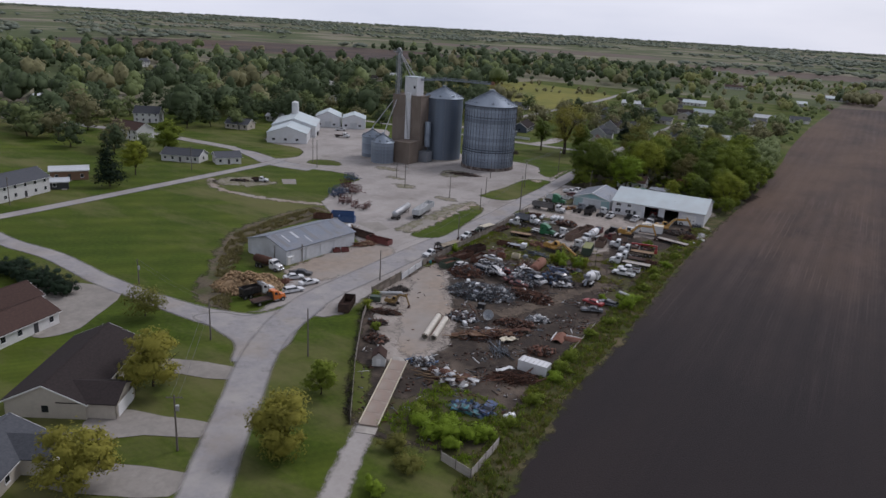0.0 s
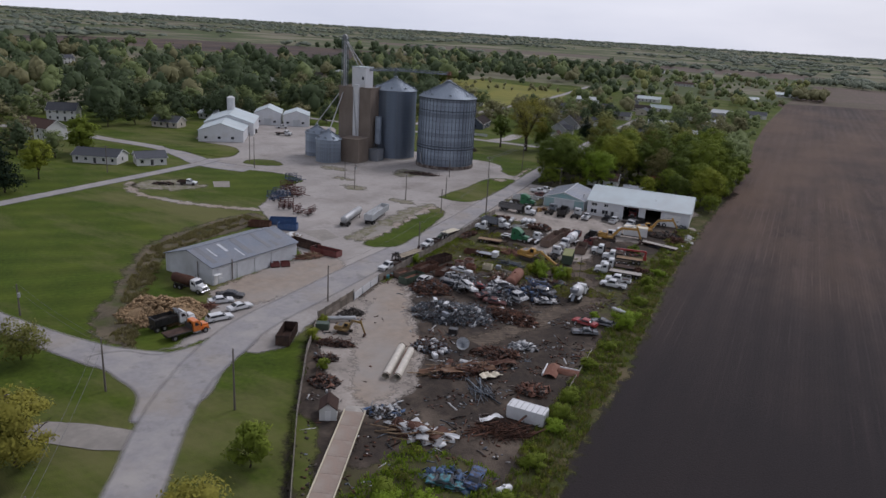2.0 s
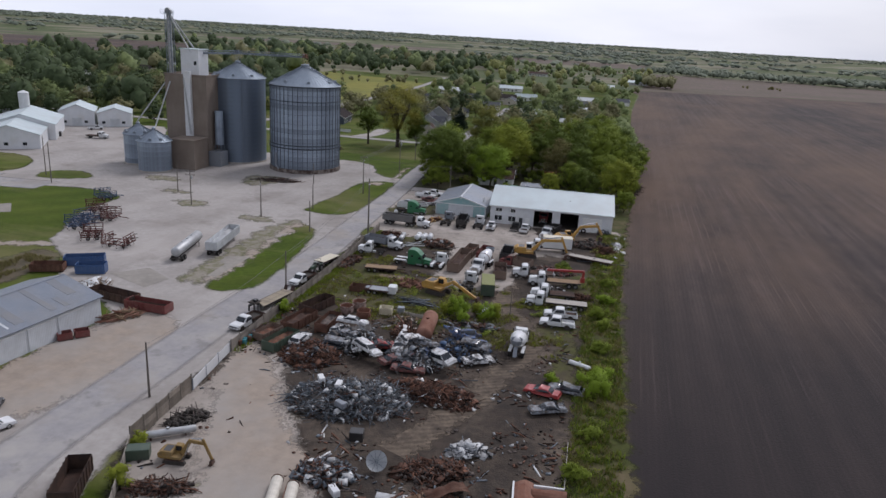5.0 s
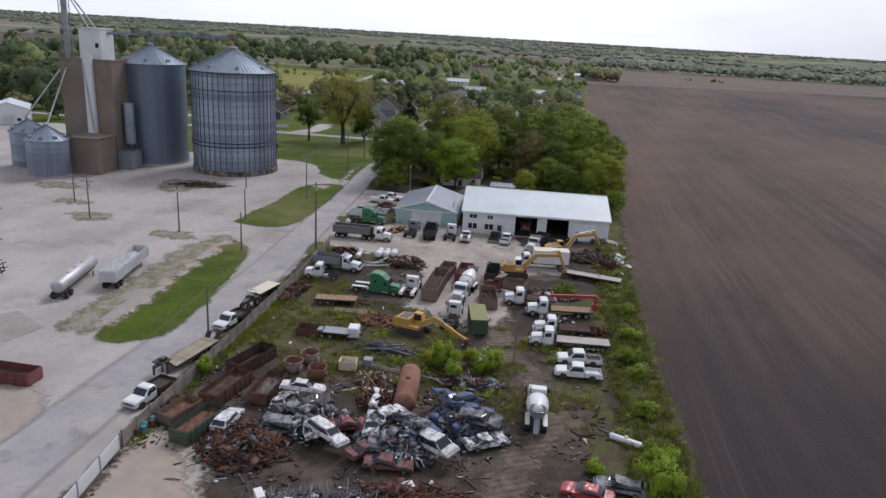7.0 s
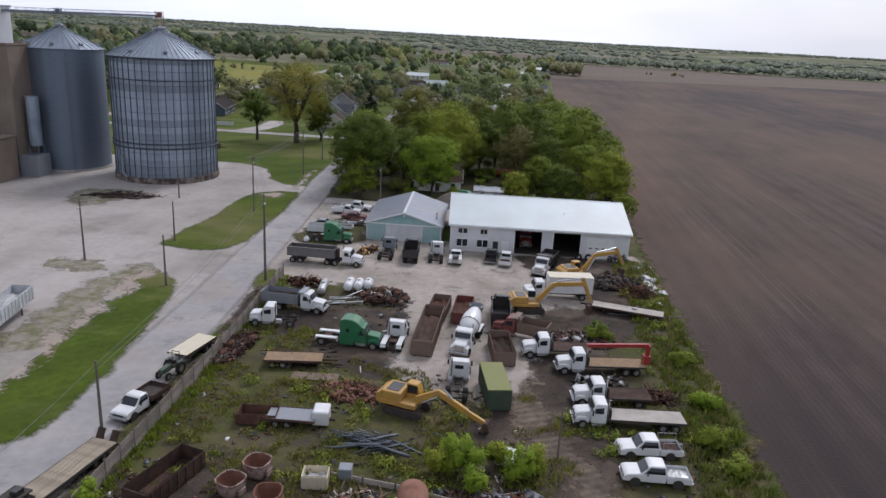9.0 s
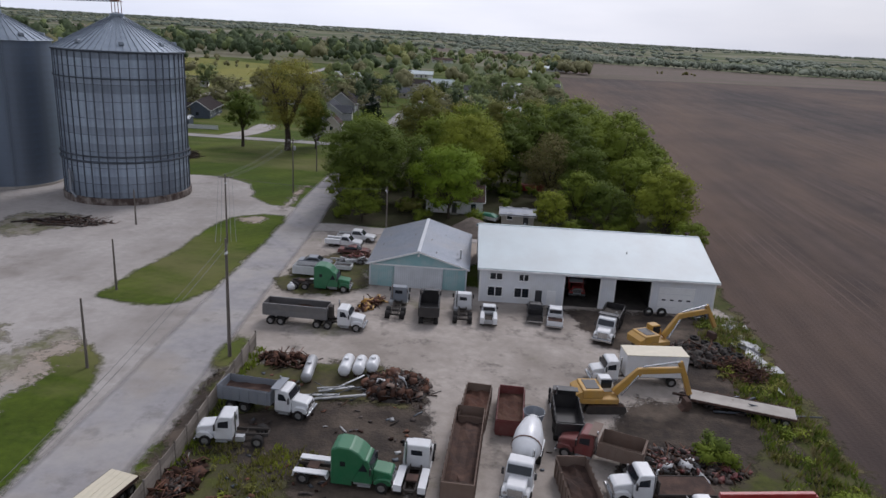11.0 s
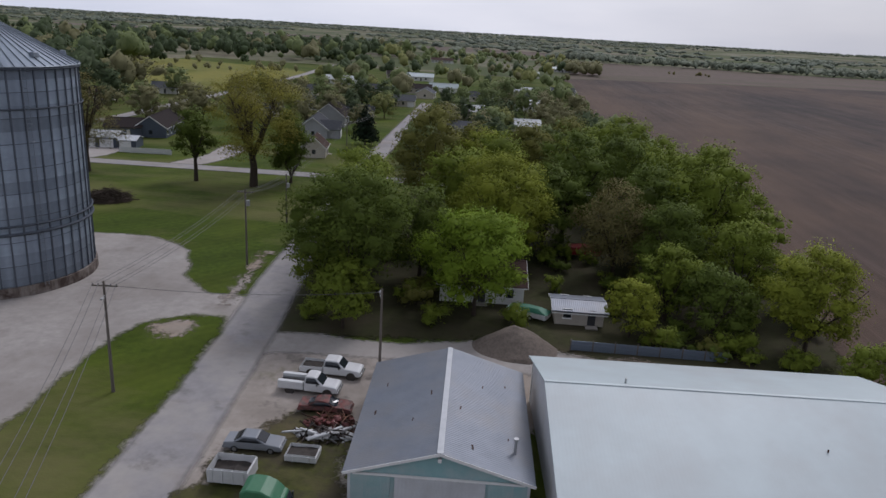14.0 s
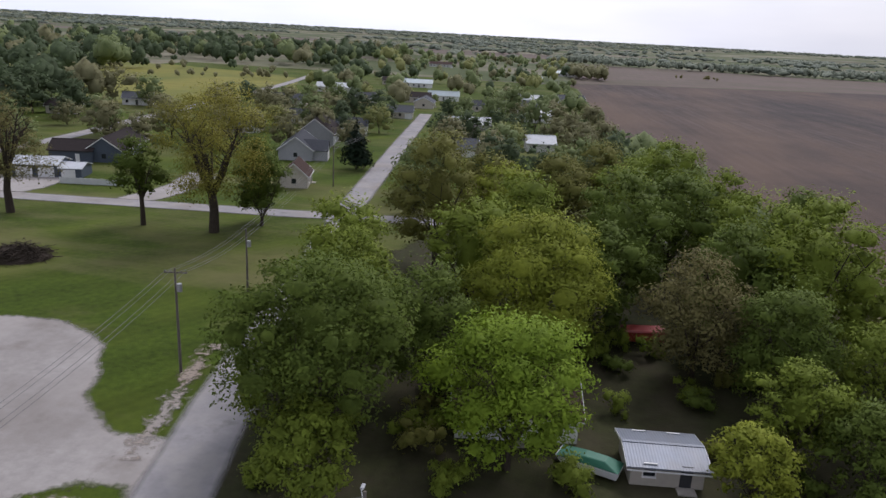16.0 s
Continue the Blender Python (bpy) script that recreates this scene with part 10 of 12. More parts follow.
def tractor_trailer(x, y, head):
    """A small green tractor standing before a tan-decked trailer."""
    p = thing("deck_trailer", x, y + 2.4, 0, head, "tan plank deck trailer parked by the fence", "trailer")
    for k in range(5):
        slab("deck_plank", p, 5.4, 0.46, 0.08, -0.2, -0.96 + 0.48 * k, 1.12 + 0.006 * (k % 2), P_CREAM)
    for s in (-1, 1):
        slab("side_rail", p, 5.4, 0.08, 0.24, -0.2, s * 1.2, 0.94, RUST_DARK)
    slab("trailer_frame", p, 5.0, 0.9, 0.22, -0.2, 0, 0.8, CHASSIS)
    axle_wheels(p, [-1.2, -2.2], r=0.42)
    t = thing("farm_tractor", x + 0.3, y - 2.6, 0, head, "small dark green farm tractor with black tyres", "tractor")
    piece("hood", t, [(1.6, 0.75), (1.6, 1.25), (0.2, 1.4), (0.2, 0.75)], 0.62, P_DKGREEN, inset=0.06)
    slab("seat_deck", t, 1.0, 0.8, 0.3, -0.4, 0, 0.8, CHASSIS, bevel=0.04)
    slab("seat", t, 0.45, 0.5, 0.45, -0.6, 0, 1.1, P_BLACK, bevel=0.08)
    bm = bmesh.new()
    for s in (-0.45, 0.45):
        rod(bm, (-0.9, s, 0.9), (-0.9, s, 2.3), 0.04, 6)
    rod(bm, (-0.9, -0.45, 2.3), (-0.9, 0.45, 2.3), 0.04, 6)
    part("roll_bar", bm, P_BLACK, t)
    bm = bmesh.new()
    rod(bm, (0.5, 0, 1.1), (0.15, 0, 1.5), 0.025, 6)
    tube(bm, 0.2, 0.04, 0.12, 0, 1.5, 0, -40, 0, 12)
    part("steering_wheel", bm, P_BLACK, t)
    for s in (-1, 1):
        wheel(t, -0.6, s * 0.75, 0.68, 0.38)
        wheel(t, 1.2, s * 0.6, 0.42, 0.24)
        slab("fender", t, 0.9, 0.36, 0.08, -0.6, s * 0.72, 1.4, P_DKGREEN, bevel=0.03)
    return p


pickup(-39.5, 48.0, -98, P_WHITE, "white pickup with a bare black flat bed by the fence", "flat", L=5.9)
gooseneck_trailer(-40.9, 58.0, -96)
pickup(-41.4, 69.4, -98, P_WHITE, "white pickup with a black flat bed by the fence", "flat", L=5.6)
tractor_trailer(-42.5, 79.2, -98)


# fences
def plank_fence(pts, h, label, mat=None, bay=2.4, z=0.0):
    p = thing("fence", pts[0][0], pts[0][1], z, 0, label, "fence")
    o = Vector(pts[0])
    mat = mat or material("weathered_grey_boards", (0.165, 0.145, 0.122), (0.110, 0.098, 0.084), scale=2.0, rough=0.9, squash=(1, 1, 0.3), vary=0.18)
    for a, b in zip(pts, pts[1:]):
        a, b = Vector(a) - o, Vector(b) - o
        d = b - a
        n = max(1, round(d.length / bay))
        ang = math.degrees(math.atan2(d.y, d.x))
        for k in range(n):
            q = a + d * (k + 0.5) / n
            hh = h
            rows = 3 if h > 0.8 else 1
            for r in range(rows):
                slab("board", p, d.length / n - 0.06, 0.06, hh / rows - 0.025, q.x, q.y, 0.05 + r * hh / rows, mat, ang)
            slab("post", p, 0.13, 0.13, hh + 0.2, *(a + d * k / n), 0, WOOD_POLE, ang)
        slab("post", p, 0.13, 0.13, h + 0.2, *b, 0, WOOD_POLE, ang)
    return p


plank_fence([(-36.2, 39.0), (-37.4, 54), (-38.5, 68), (-40.1, 88), (-42.7, 109.5)], 1.8, "long weathered board fence between yard and road", material("dusty_grey_boards", (0.255, 0.225, 0.195), (0.165, 0.145, 0.125), scale=2.0, rough=0.9, squash=(1, 1, 0.3), vary=0.25))
plank_fence([(-34.2, 27.2), (-32.6, 14.2)], 2.2, "tall weathered board fence beside the gate", material("sun_bleached_boards", (0.235, 0.20, 0.165), (0.15, 0.13, 0.108), scale=2.0, rough=0.9, squash=(1, 1, 0.3), vary=0.25))
plank_fence([(-32.6, 14.2), (-26.0, 3.4), (-13.8, -13.2), (-0.8, -29.4)], 1.4, "pale low board fence along the grass", material("pale_weathered_boards", (0.30, 0.27, 0.235), (0.22, 0.20, 0.175), scale=2.0, rough=0.9, vary=0.15))
plank_fence([(15.5, -28.4), (21.2, -29.4), (20.2, -19.9)], 1.5, "grey concrete panel wall at the yard's end", CONCRETE)
plank_fence([(13.4, 33.6), (15.2, 16.0)], 0.5, "low pale plank barrier beside the field", CONCRETE)
plank_fence([(-20.6, 63.3), (-15.0, 62.9), (-9.8, 62.0), (-4.6, 64.4)], 0.55, "low grey concrete kerb wall among the weeds", CONCRETE)
plank_fence([(-19.5, 164.9), (-2.0, 166.3)], 1.2, "grey sheet metal fence behind the workshop", GALV_DARK)
g_ = thing("yard_gate", -35.2, 33.0, 0, 101, "long closed white sheet metal gate", "gate")
for k in range(3):
    slab("gate_panel", g_, 3.8, 0.06, 1.5, -3.9 + 3.9 * k, 0, 0.1, P_WHITE)
for k in range(4):
    slab("gate_post", g_, 0.12, 0.16, 1.75, -5.85 + 3.9 * k, 0, 0, P_GREY)


def scale_ramp():
    a, b = Vector((-7.8, -7.8)), Vector((1.8, -28.2))
    d = b - a
    m = (a + b) / 2
    p = thing("truck_scale", m.x, m.y, 0, math.degrees(math.atan2(d.y, d.x)), "long truck scale deck with yellow side rails", "truck scale")
    L = d.length
    deck = material("worn_scale_deck", (0.30, 0.235, 0.195), (0.235, 0.185, 0.155), scale=0.8, rough=0.9, stain=(0.33, 0.29, 0.25), stain_scale=0.3)
    for k in range(6):
        slab("deck_plate", p, L / 6 - 0.04, 2.9, 0.3, -L / 2 + (k + 0.5) * L / 6, 0, 0.12, deck)
    for s in (-1, 1):
        slab("side_rail", p, L, 0.14, 0.28, 0, s * 1.5, 0.42, P_CREAM)
    slab("approach", p, 2.0, 3.1, 0.16, -L / 2 - 1.0, 0, 0, CONCRETE)
    slab("approach", p, 2.0, 3.1, 0.16, L / 2 + 1.0, 0, 0, CONCRETE)


scale_ramp()
strip("yard_drive", [(1.2, -27.6), (5.0, -36), (9.5, -45), (15, -56), (24, -72)], [3.2, 3.4, 3.6, 3.8, 4], 0.08, GRAVEL, "narrow gravel drive leading to the truck scale", "drive", wob=0.3)


# by the workshop
for tx, ty in ((1.0, 132.0), (2.7, 132.3)):
    plain_tyre(tx, ty, 0.62, 0.36, "big worn tractor tyre leaning on the workshop wall", "tractor tyres", 8, 7)
scrap_pile(7.6, 133.2, 1.8, 0.9, 0.9, 10, [("grey_scrap", G_, 40, "panel"), ("pale_sheet", W_, 14, "panel"), ("chunk_scrap", M_, 40, "chunk")], "grey tarpaulin and parts heaped by the workshop", 70)
for k in range(16):
    plain_tyre(5.4 + 1.05 * (k % 5), 120.4 + 1.15 * (k // 5) + 0.3 * (k % 2), 0.54, 0.3, "worn black truck tyre lying by the excavator", "truck tyres", 84 + 5 * (k % 3), 40 * k, 0.9 if 2 < (k % 5) + k // 5 < 5 else 0.2)
dump_truck(-8.6, 139.6, -82, P_RED, P_DKRED, "red truck parked inside the open bay", L=3.6)


# ---- houses ----
def house(x, y, turn, L, W, eave, ridge, siding, roof, label, storeys=1, door_side=-1, chimney=False, name="house", wing=None, garage=0, group="", fine=True):
    """A gabled house: walls, roof, windows and doors; the ridge runs along its length."""
    p = thing(name, x, y, 0, turn, label, "house", group)
    gable_shell(p, L, W, eave, ridge, siding, roof, (), 0.45, thick=0.18)
    for s in (-1, 1):
        n = max(2, int(L / 3.2))
        for st in range(storeys):
            zz = 0.95 + st * 2.6
            for k in range(n):
                xx = -L / 2 + (k + 0.5) * L / n
                if st == 0 and s == door_side and k == n // 2:
                    slab("door", p, 0.95, 0.08, 2.05, xx, s * (W / 2 + 0.03), 0.05, DOOR_DARK)
                    slab("doorstep", p, 1.5, 1.1, 0.16, xx, s * (W / 2 + 0.55), 0, CONCRETE)
                elif s == door_side and garage and k >= n - garage:
                    if st == 0:
                        slab("garage_door", p, L / n - 0.5, 0.08, 2.15, xx, s * (W / 2 + 0.03), 0, TRIM_W)
                elif fine:
                    window(p, xx, s * (W / 2 + 0.02), zz, 1.0, 1.15, 0 if s < 0 else 180, (1, 2))
                else:
                    slab("window", p, 1.0, 0.06, 1.15, xx, s * (W / 2 + 0.02), zz, GLASS)
    for e in (-1, 1):
        slab("window", p, 1.0, 0.06, 1.1, e * (L / 2 + 0.02), 0, 1.0, GLASS, 90)
        k = (ridge - eave) / (W / 2)
        for s in (-1, 1):
            bm = bmesh.new()
            beam(bm, (e * (L / 2 + 0.46), 0, ridge + 0.06), (e * (L / 2 + 0.46), s * (W / 2 + 0.45), eave - k * 0.45 + 0.06), 0.05, 0.2)
            part("barge_board", bm, TRIM_W, p)
    for s in (-1, 1):
        slab("gutter", p, L + 0.9, 0.1, 0.1, 0, s * (W / 2 + 0.47), eave - 0.28, TRIM_W)
    if chimney:
        slab("chimney", p, 0.6, 0.6, ridge - eave + 1.6, L * 0.2, 0.8, eave, BRICK_TAN)
    if wing:
        wx, wl, ww, sd = wing
        o = new("wing")
        o.parent = p
        o.matrix_basis = pose(wx, sd * (W / 2 + wl / 2 - 0.6), 0, 0, 0, 90)
        k = (ridge - eave) / (W / 2)
        wr = eave + k * ww / 2
        bm = bmesh.new()
        box(bm, wl, ww, eave, 0, 0, 0)
        part("wing_wall", bm, siding, o)
        bm = bmesh.new()
        gable_end(bm, ww, eave - 0.01, wr - 0.02, 0.2, sd * (wl / 2 - 0.1))
        part("wing_gable", bm, siding, o)
        for s in (-1, 1):
            bm = bmesh.new()
            roof_slope(bm, wl + ww * 0.5, ww, eave + 0.005, wr + 0.005, s, 0.4, 0.3)
            q = part("wing_roof", bm, roof, o)
            q.matrix_basis = pose(-sd * ww * 0.25, 0, 0)
        slab("garage_door", o, ww - 1.4, 0.1, 2.2, sd * (wl / 2 + 0.03), 0, 0, TRIM_W, 90)
    return p


house(-43.6, -47.6, 125, 22.5, 12.0, 2.75, 5.5, SIDING_TAN, SHINGLE_BROWN, "long ranch house with a dark brown shingle roof", wing=(-7.4, 5.0, 7.0, -1))
house(-30.2, -68.0, 125, 11.0, 9.0, 2.7, 5.0, SIDING_TAN, SHINGLE_GREY, "tan ranch house with a grey shingle roof", wing=(2.2, 4.6, 6.0, -1))
house(-71.0, -45.4, 105, 14.0, 9.0, 2.7, 4.7, SIDING_WHITE, SHINGLE_RED, "pale ranch house with a red-brown roof")
house(-82.0, -42.0, 100, 12.0, 9.0, 2.7, 4.6, SIDING_WHITE, SHINGLE_RED, "second pale house with a red-brown roof")
house(-186.5, 80.0, 27, 16.0, 8.5, 2.8, 4.8, SIDING_WHITE, SHINGLE_GREY, "white ranch house with a grey roof")
house(-172.2, 89.6, 62, 10.0, 8.0, 2.8, 4.6, SIDING_WHITE, SHINGLE_GREY, "white gabled wing of a ranch house")
house(-244.5, 94.0, 4, 20.0, 9.5, 5.2, 8.0, SIDING_WHITE, SHINGLE_RED, "white two-storey building with a red-brown roof", 2)
house(-285.0, 131.0, 40, 13.0, 9.0, 5.0, 8.2, SIDING_WHITE, SHINGLE_GREY, "white two-storey house with a dark roof", 2)
house(-172.0, 5.0, 107, 19.0, 10.0, 5.0, 7.6, SIDING_WHITE, SHINGLE_GREY, "white two-storey house beside the lane", 2)
house(-184.0, 30.0, 60, 12.0, 7.0, 3.4, 4.4, BRICK_TAN, RIDGE_PALE, "low brown outbuilding with a pale roof", name="outbuilding")
house(-172.5, 20.0, 60, 5.5, 4.5, 2.6, 3.4, DOOR_DARK, RIDGE_PALE, "small dark garage with a tan roof", name="garage")
house(-240.0, 155.0, 20, 13.0, 8.5, 2.8, 5.2, SIDING_TAN, SHINGLE_GREY, "dark-roofed house under trees", fine=False)
p_ = house(-139.2, 287.6, 104, 20.0, 8.6, 3.0, 6.0, SIDING_NAVY, SHINGLE_BROWN, "slate blue house with a dark brown roof")
o_ = new("wing")
o_.parent = p_
o_.matrix_basis = pose(-7.2, 7.4, 0, 0, 0, -90)
gable_shell(o_, 10.0, 7.4, 2.9, 5.0, SIDING_NAVY, SHINGLE_BROWN, (), 0.4, thick=0.18)
slab("wing_door", o_, 0.95, 0.08, 2.05, 1.6, -3.74, 0.05, TRIM_W)
p_ = thing("garage", -140.7, 261.2, 0, 15, "slate blue garage with white doors and pale roof", "garage")
gable_shell(p_, 9.4, 7.2, 2.7, 3.9, SIDING_NAVY, RIDGE_PALE, (), 0.35, thick=0.18)
for k_ in range(2):
    slab("garage_door", p_, 3.4, 0.08, 2.25, -2.3 + 4.5 * k_, -3.65, 0, TRIM_W)
p_ = thing("garage", -133.3, 262.2, 0, 15, "low slate blue garage bay with a pale roof", "garage")
gable_shell(p_, 4.6, 6.4, 2.1, 2.9, SIDING_NAVY, RIDGE_PALE, (), 0.3, thick=0.18)
slab("garage_door", p_, 2.9, 0.08, 1.9, -0.4, -3.25, 0, TRIM_W)
zone("garage_drive", [(-150, 243.5), (-133, 244.5), (-132.5, 257), (-135, 259.5), (-145, 257), (-151, 256)], 0.055, GRAVEL, steps=3, wob=0.4, label="pale gravel drive before the garages", category="driveway")
zone("side_drive", [(-113, 246.5), (-106, 247), (-104, 262), (-107, 276), (-113, 275), (-111, 260)], 0.055, GRAVEL, steps=3, wob=0.6, label="gravel drive beside the lawn trees", category="driveway")
house(-98.0, 308.0, 102, 16.0, 9.0, 2.9, 6.2, SIDING_GREY, SHINGLE_GREY, "grey-roofed pale grey house with front gables", wing=(-4.0, 4.4, 6.0, -1))
house(-101.5, 336.0, 100, 18.0, 11.0, 3.6, 7.8, SIDING_GREY, SHINGLE_BROWN, "large grey house with a brown roof beside the street")
house(-86.0, 272.4, 102, 8.6, 6.0, 2.7, 5.4, SIDING_TAN, SHINGLE_RED, "small tan cottage with a red-brown roof")
house(-31.5, 180.5, 8, 11.0, 8.0, 2.7, 4.8, SIDING_WHITE, SHINGLE_RED, "small white house hidden in the grove")
house(-18.6, 175.0, 5, 6.0, 5.0, 1.9, 2.4, SIDING_TAN, GREY_ROOF, "pale lean-to shed with a grey metal roof", name="outbuilding")
for hx, hy, ht, hl, hw, sd, rf, lb in (
    (-147, 432, 12, 16, 9, SIDING_TAN, SHINGLE_GREY, "tan ranch house with a grey roof"), (-95, 412, 8, 17, 9, SIDING_TAN, SHINGLE_GREY, "ranch house with a slate grey roof"),
    (-120, 461, 40, 11, 8, SIDING_WHITE, SHINGLE_GREY, "small white house with a grey roof"), (-99, 482, 10, 16, 9, SIDING_TAN, SHINGLE_BROWN, "low house with a brown roof"),
    (-43, 512, 0, 15, 8, SIDING_WHITE, RIDGE_PALE, "low house with a white metal roof"), (-36, 430, 20, 12, 8, SIDING_WHITE, RIDGE_PALE, "small house with a pale metal roof"),
    (-33, 350, 10, 9, 7, SIDING_WHITE, RIDGE_PALE, "white trailer home under trees"), (-203, 356, 20, 10, 8, SIDING_TAN, SHINGLE_BROWN, "tan house with a brown roof"),
    (-197, 394, 20, 11, 8, SIDING_WHITE, SHINGLE_GREY, "white house with a grey roof"), (-60, 460, 10, 14, 9, SIDING_TAN, SHINGLE_GREY, "ranch house among trees"),
    (-60, 387, 15, 15, 8, SIDING_WHITE, RIDGE_PALE, "long pale-roofed house among trees"), (-120, 375, 8, 15, 9, SIDING_WHITE, SHINGLE_GREY, "white ranch house on a green plot"),
    (-132, 345, 8, 15, 9, SIDING_TAN, SHINGLE_GREY, "tan house on a green plot"), (-58, 330, 10, 14, 9, SIDING_WHITE, SHINGLE_GREY, "white house with a grey roof beside the street"), (-56, 362, 100, 13, 9, SIDING_TAN, SHINGLE_BROWN, "tan house with a brown roof beside the street"), (-100, 360, 12, 15, 9, SIDING_WHITE, SHINGLE_GREY, "white ranch house beside the street"), (-150, 510, 10, 18, 10, SIDING_WHITE, RIDGE_PALE, "pale metal-roofed house far off"), (-116, 520, 20, 10, 8, SIDING_WHITE, SHINGLE_GREY, "small white gabled house"), (-87, 500, 8, 16, 5, SIDING_WHITE, WHITE_ROOF, "long white trailer home"), (-45, 470, 25, 20, 11, SIDING_TAN, SHINGLE_GREY, "large house with a grey roof"), (-20, 528, 12, 14, 9, SIDING_WHITE, SHINGLE_GREY, "white house at the field edge"), (-117, 581, 8, 20, 9, SIDING_WHITE, WHITE_ROOF, "white-roofed shed among trees"), (-133, 590, 8, 16, 10, SIDING_TAN, SHINGLE_BROWN, "brown-roofed house far up the street"), (-48, 699, 10, 18, 10, SIDING_WHITE, WHITE_ROOF, "white metal building by the field"), (-21, 833, 5, 34, 10, SIDING_WHITE, WHITE_ROOF, "long white farm shed far off"), (-147, 875, 8, 24, 14, SIDING_WHITE, SHINGLE_RED, "white farm building with a red roof"), (-273, 1186, 10, 52, 16, SIDING_WHITE, WHITE_ROOF, "long pale farm shed on the skyline"), (-90, 460, 95, 14, 9, SIDING_TAN, SHINGLE_GREY, "tan house with a slate roof")):
    house(hx, hy, ht, hl, hw, 2.8, 4.9, sd, rf, lb, fine=False, garage=1, group="houses of the town")
rng_h = random.Random(19)
spots_h = []
while len(spots_h) < 22:
    x_, y_ = rng_h.uniform(-640, -215), rng_h.uniform(70, 620)
    if built_over(x_, y_) or any((x_ - a) ** 2 + (y_ - b) ** 2 < 30 ** 2 for a, b in spots_h) or y_ > 640 + (x_ + 215) * 0.5:
        continue
    spots_h.append((x_, y_))
    sd, rf, w1, w2 = rng_h.choice(((SIDING_WHITE, SHINGLE_GREY, "white", "grey"), (SIDING_TAN, SHINGLE_BROWN, "tan", "brown"), (SIDING_WHITE, SHINGLE_RED, "white", "red-brown"), (SIDING_WHITE, RIDGE_PALE, "white", "pale metal")))
    two = rng_h.random() < 0.3
    house(x_, y_, rng_h.choice((8, 98)) + rng_h.uniform(-6, 6), rng_h.uniform(11, 18), rng_h.uniform(8, 10), 5.2 if two else 2.9, 8.0 if two else 5.2, sd, rf, f"{w1} town house with a {w2} roof among trees", 2 if two else 1, fine=False, group="houses of the town")


# the white sheds north-west of the silos
def white_shed(x, y, turn, L, W, eave, ridge, label, doors=2, gable_doors=0):
    p = thing("white_shed", x, y, 0, turn, label, "shed", "white sheds")
    gable_shell(p, L, W, eave, ridge, WHITE_STEEL, WHITE_ROOF, (), 0.3)
    for k in range(doors):
        slab("overhead_door", p, 3.6, 0.08, 3.4, -L / 2 + (k + 0.5) * L / doors, -W / 2 - 0.04, 0, TRIM_W)
        slab("door_gap", p, 3.6, 0.03, 0.08, -L / 2 + (k + 0.5) * L / doors, -W / 2 - 0.1, 3.42, DOOR_DARK)
    for k in range(gable_doors):
        slab("overhead_door", p, 3.6, 0.08, 3.4, L / 2 + 0.04, (k - (gable_doors - 1) / 2) * 5, 0, OLD_WHITE, 90)
    for k in range(3):
        slab("window", p, 1.3, 0.06, 1.0, L / 2 + 0.04, -W / 3 + k * W / 3.4, 1.3, GLASS, 90)
    return p


white_shed(-197.5, 149.5, -51, 20.0, 19.0, 4.8, 8.0, "white shed with a broad low gable front", 3)
white_shed(-212.0, 169.0, -51, 28.0, 22.0, 5.6, 9.2, "long white shed behind the gabled front", 4)
white_shed(-221.0, 203.5, -51, 18.0, 13.5, 6.0, 8.8, "white gabled storage shed", 2, 1)
white_shed(-208.0, 210.5, -51, 16.0, 13.0, 5.6, 7.8, "white gabled shed with a tall door", 2, 1)
p_ = thing("white_silo", -220.0, 176.0, 0, 0, "slim white round tower behind the shed", "silo")
bm = bmesh.new()
tube(bm, 1.9, 14.6, seg=20)
part("tower_shell", bm, P_WHITE, p_, smooth=False)
bm = bmesh.new()
tube(bm, 1.95, 0.7, 0, 0, 14.6, seg=20, r2=0.6)
part("tower_cap", bm, P_WHITE, p_)
pickup(-203.0, 193.3, 51, P_WHITE, "white pickup before the white sheds", "box")
flatbed_truck(-187.0, 176.5, 20, P_WHITE, "white flatbed truck before the white sheds", RUST_DARK, L=4.6)
slab("shell", thing("waste_bin", -200.5, 172.0, 0, 40, "black waste bin beside the white shed", "bin"), 2.0, 1.6, 1.8, 0, 0, 0, P_BLACK, bevel=0.05)


# ---- utility poles and wires ----
POLES = {}


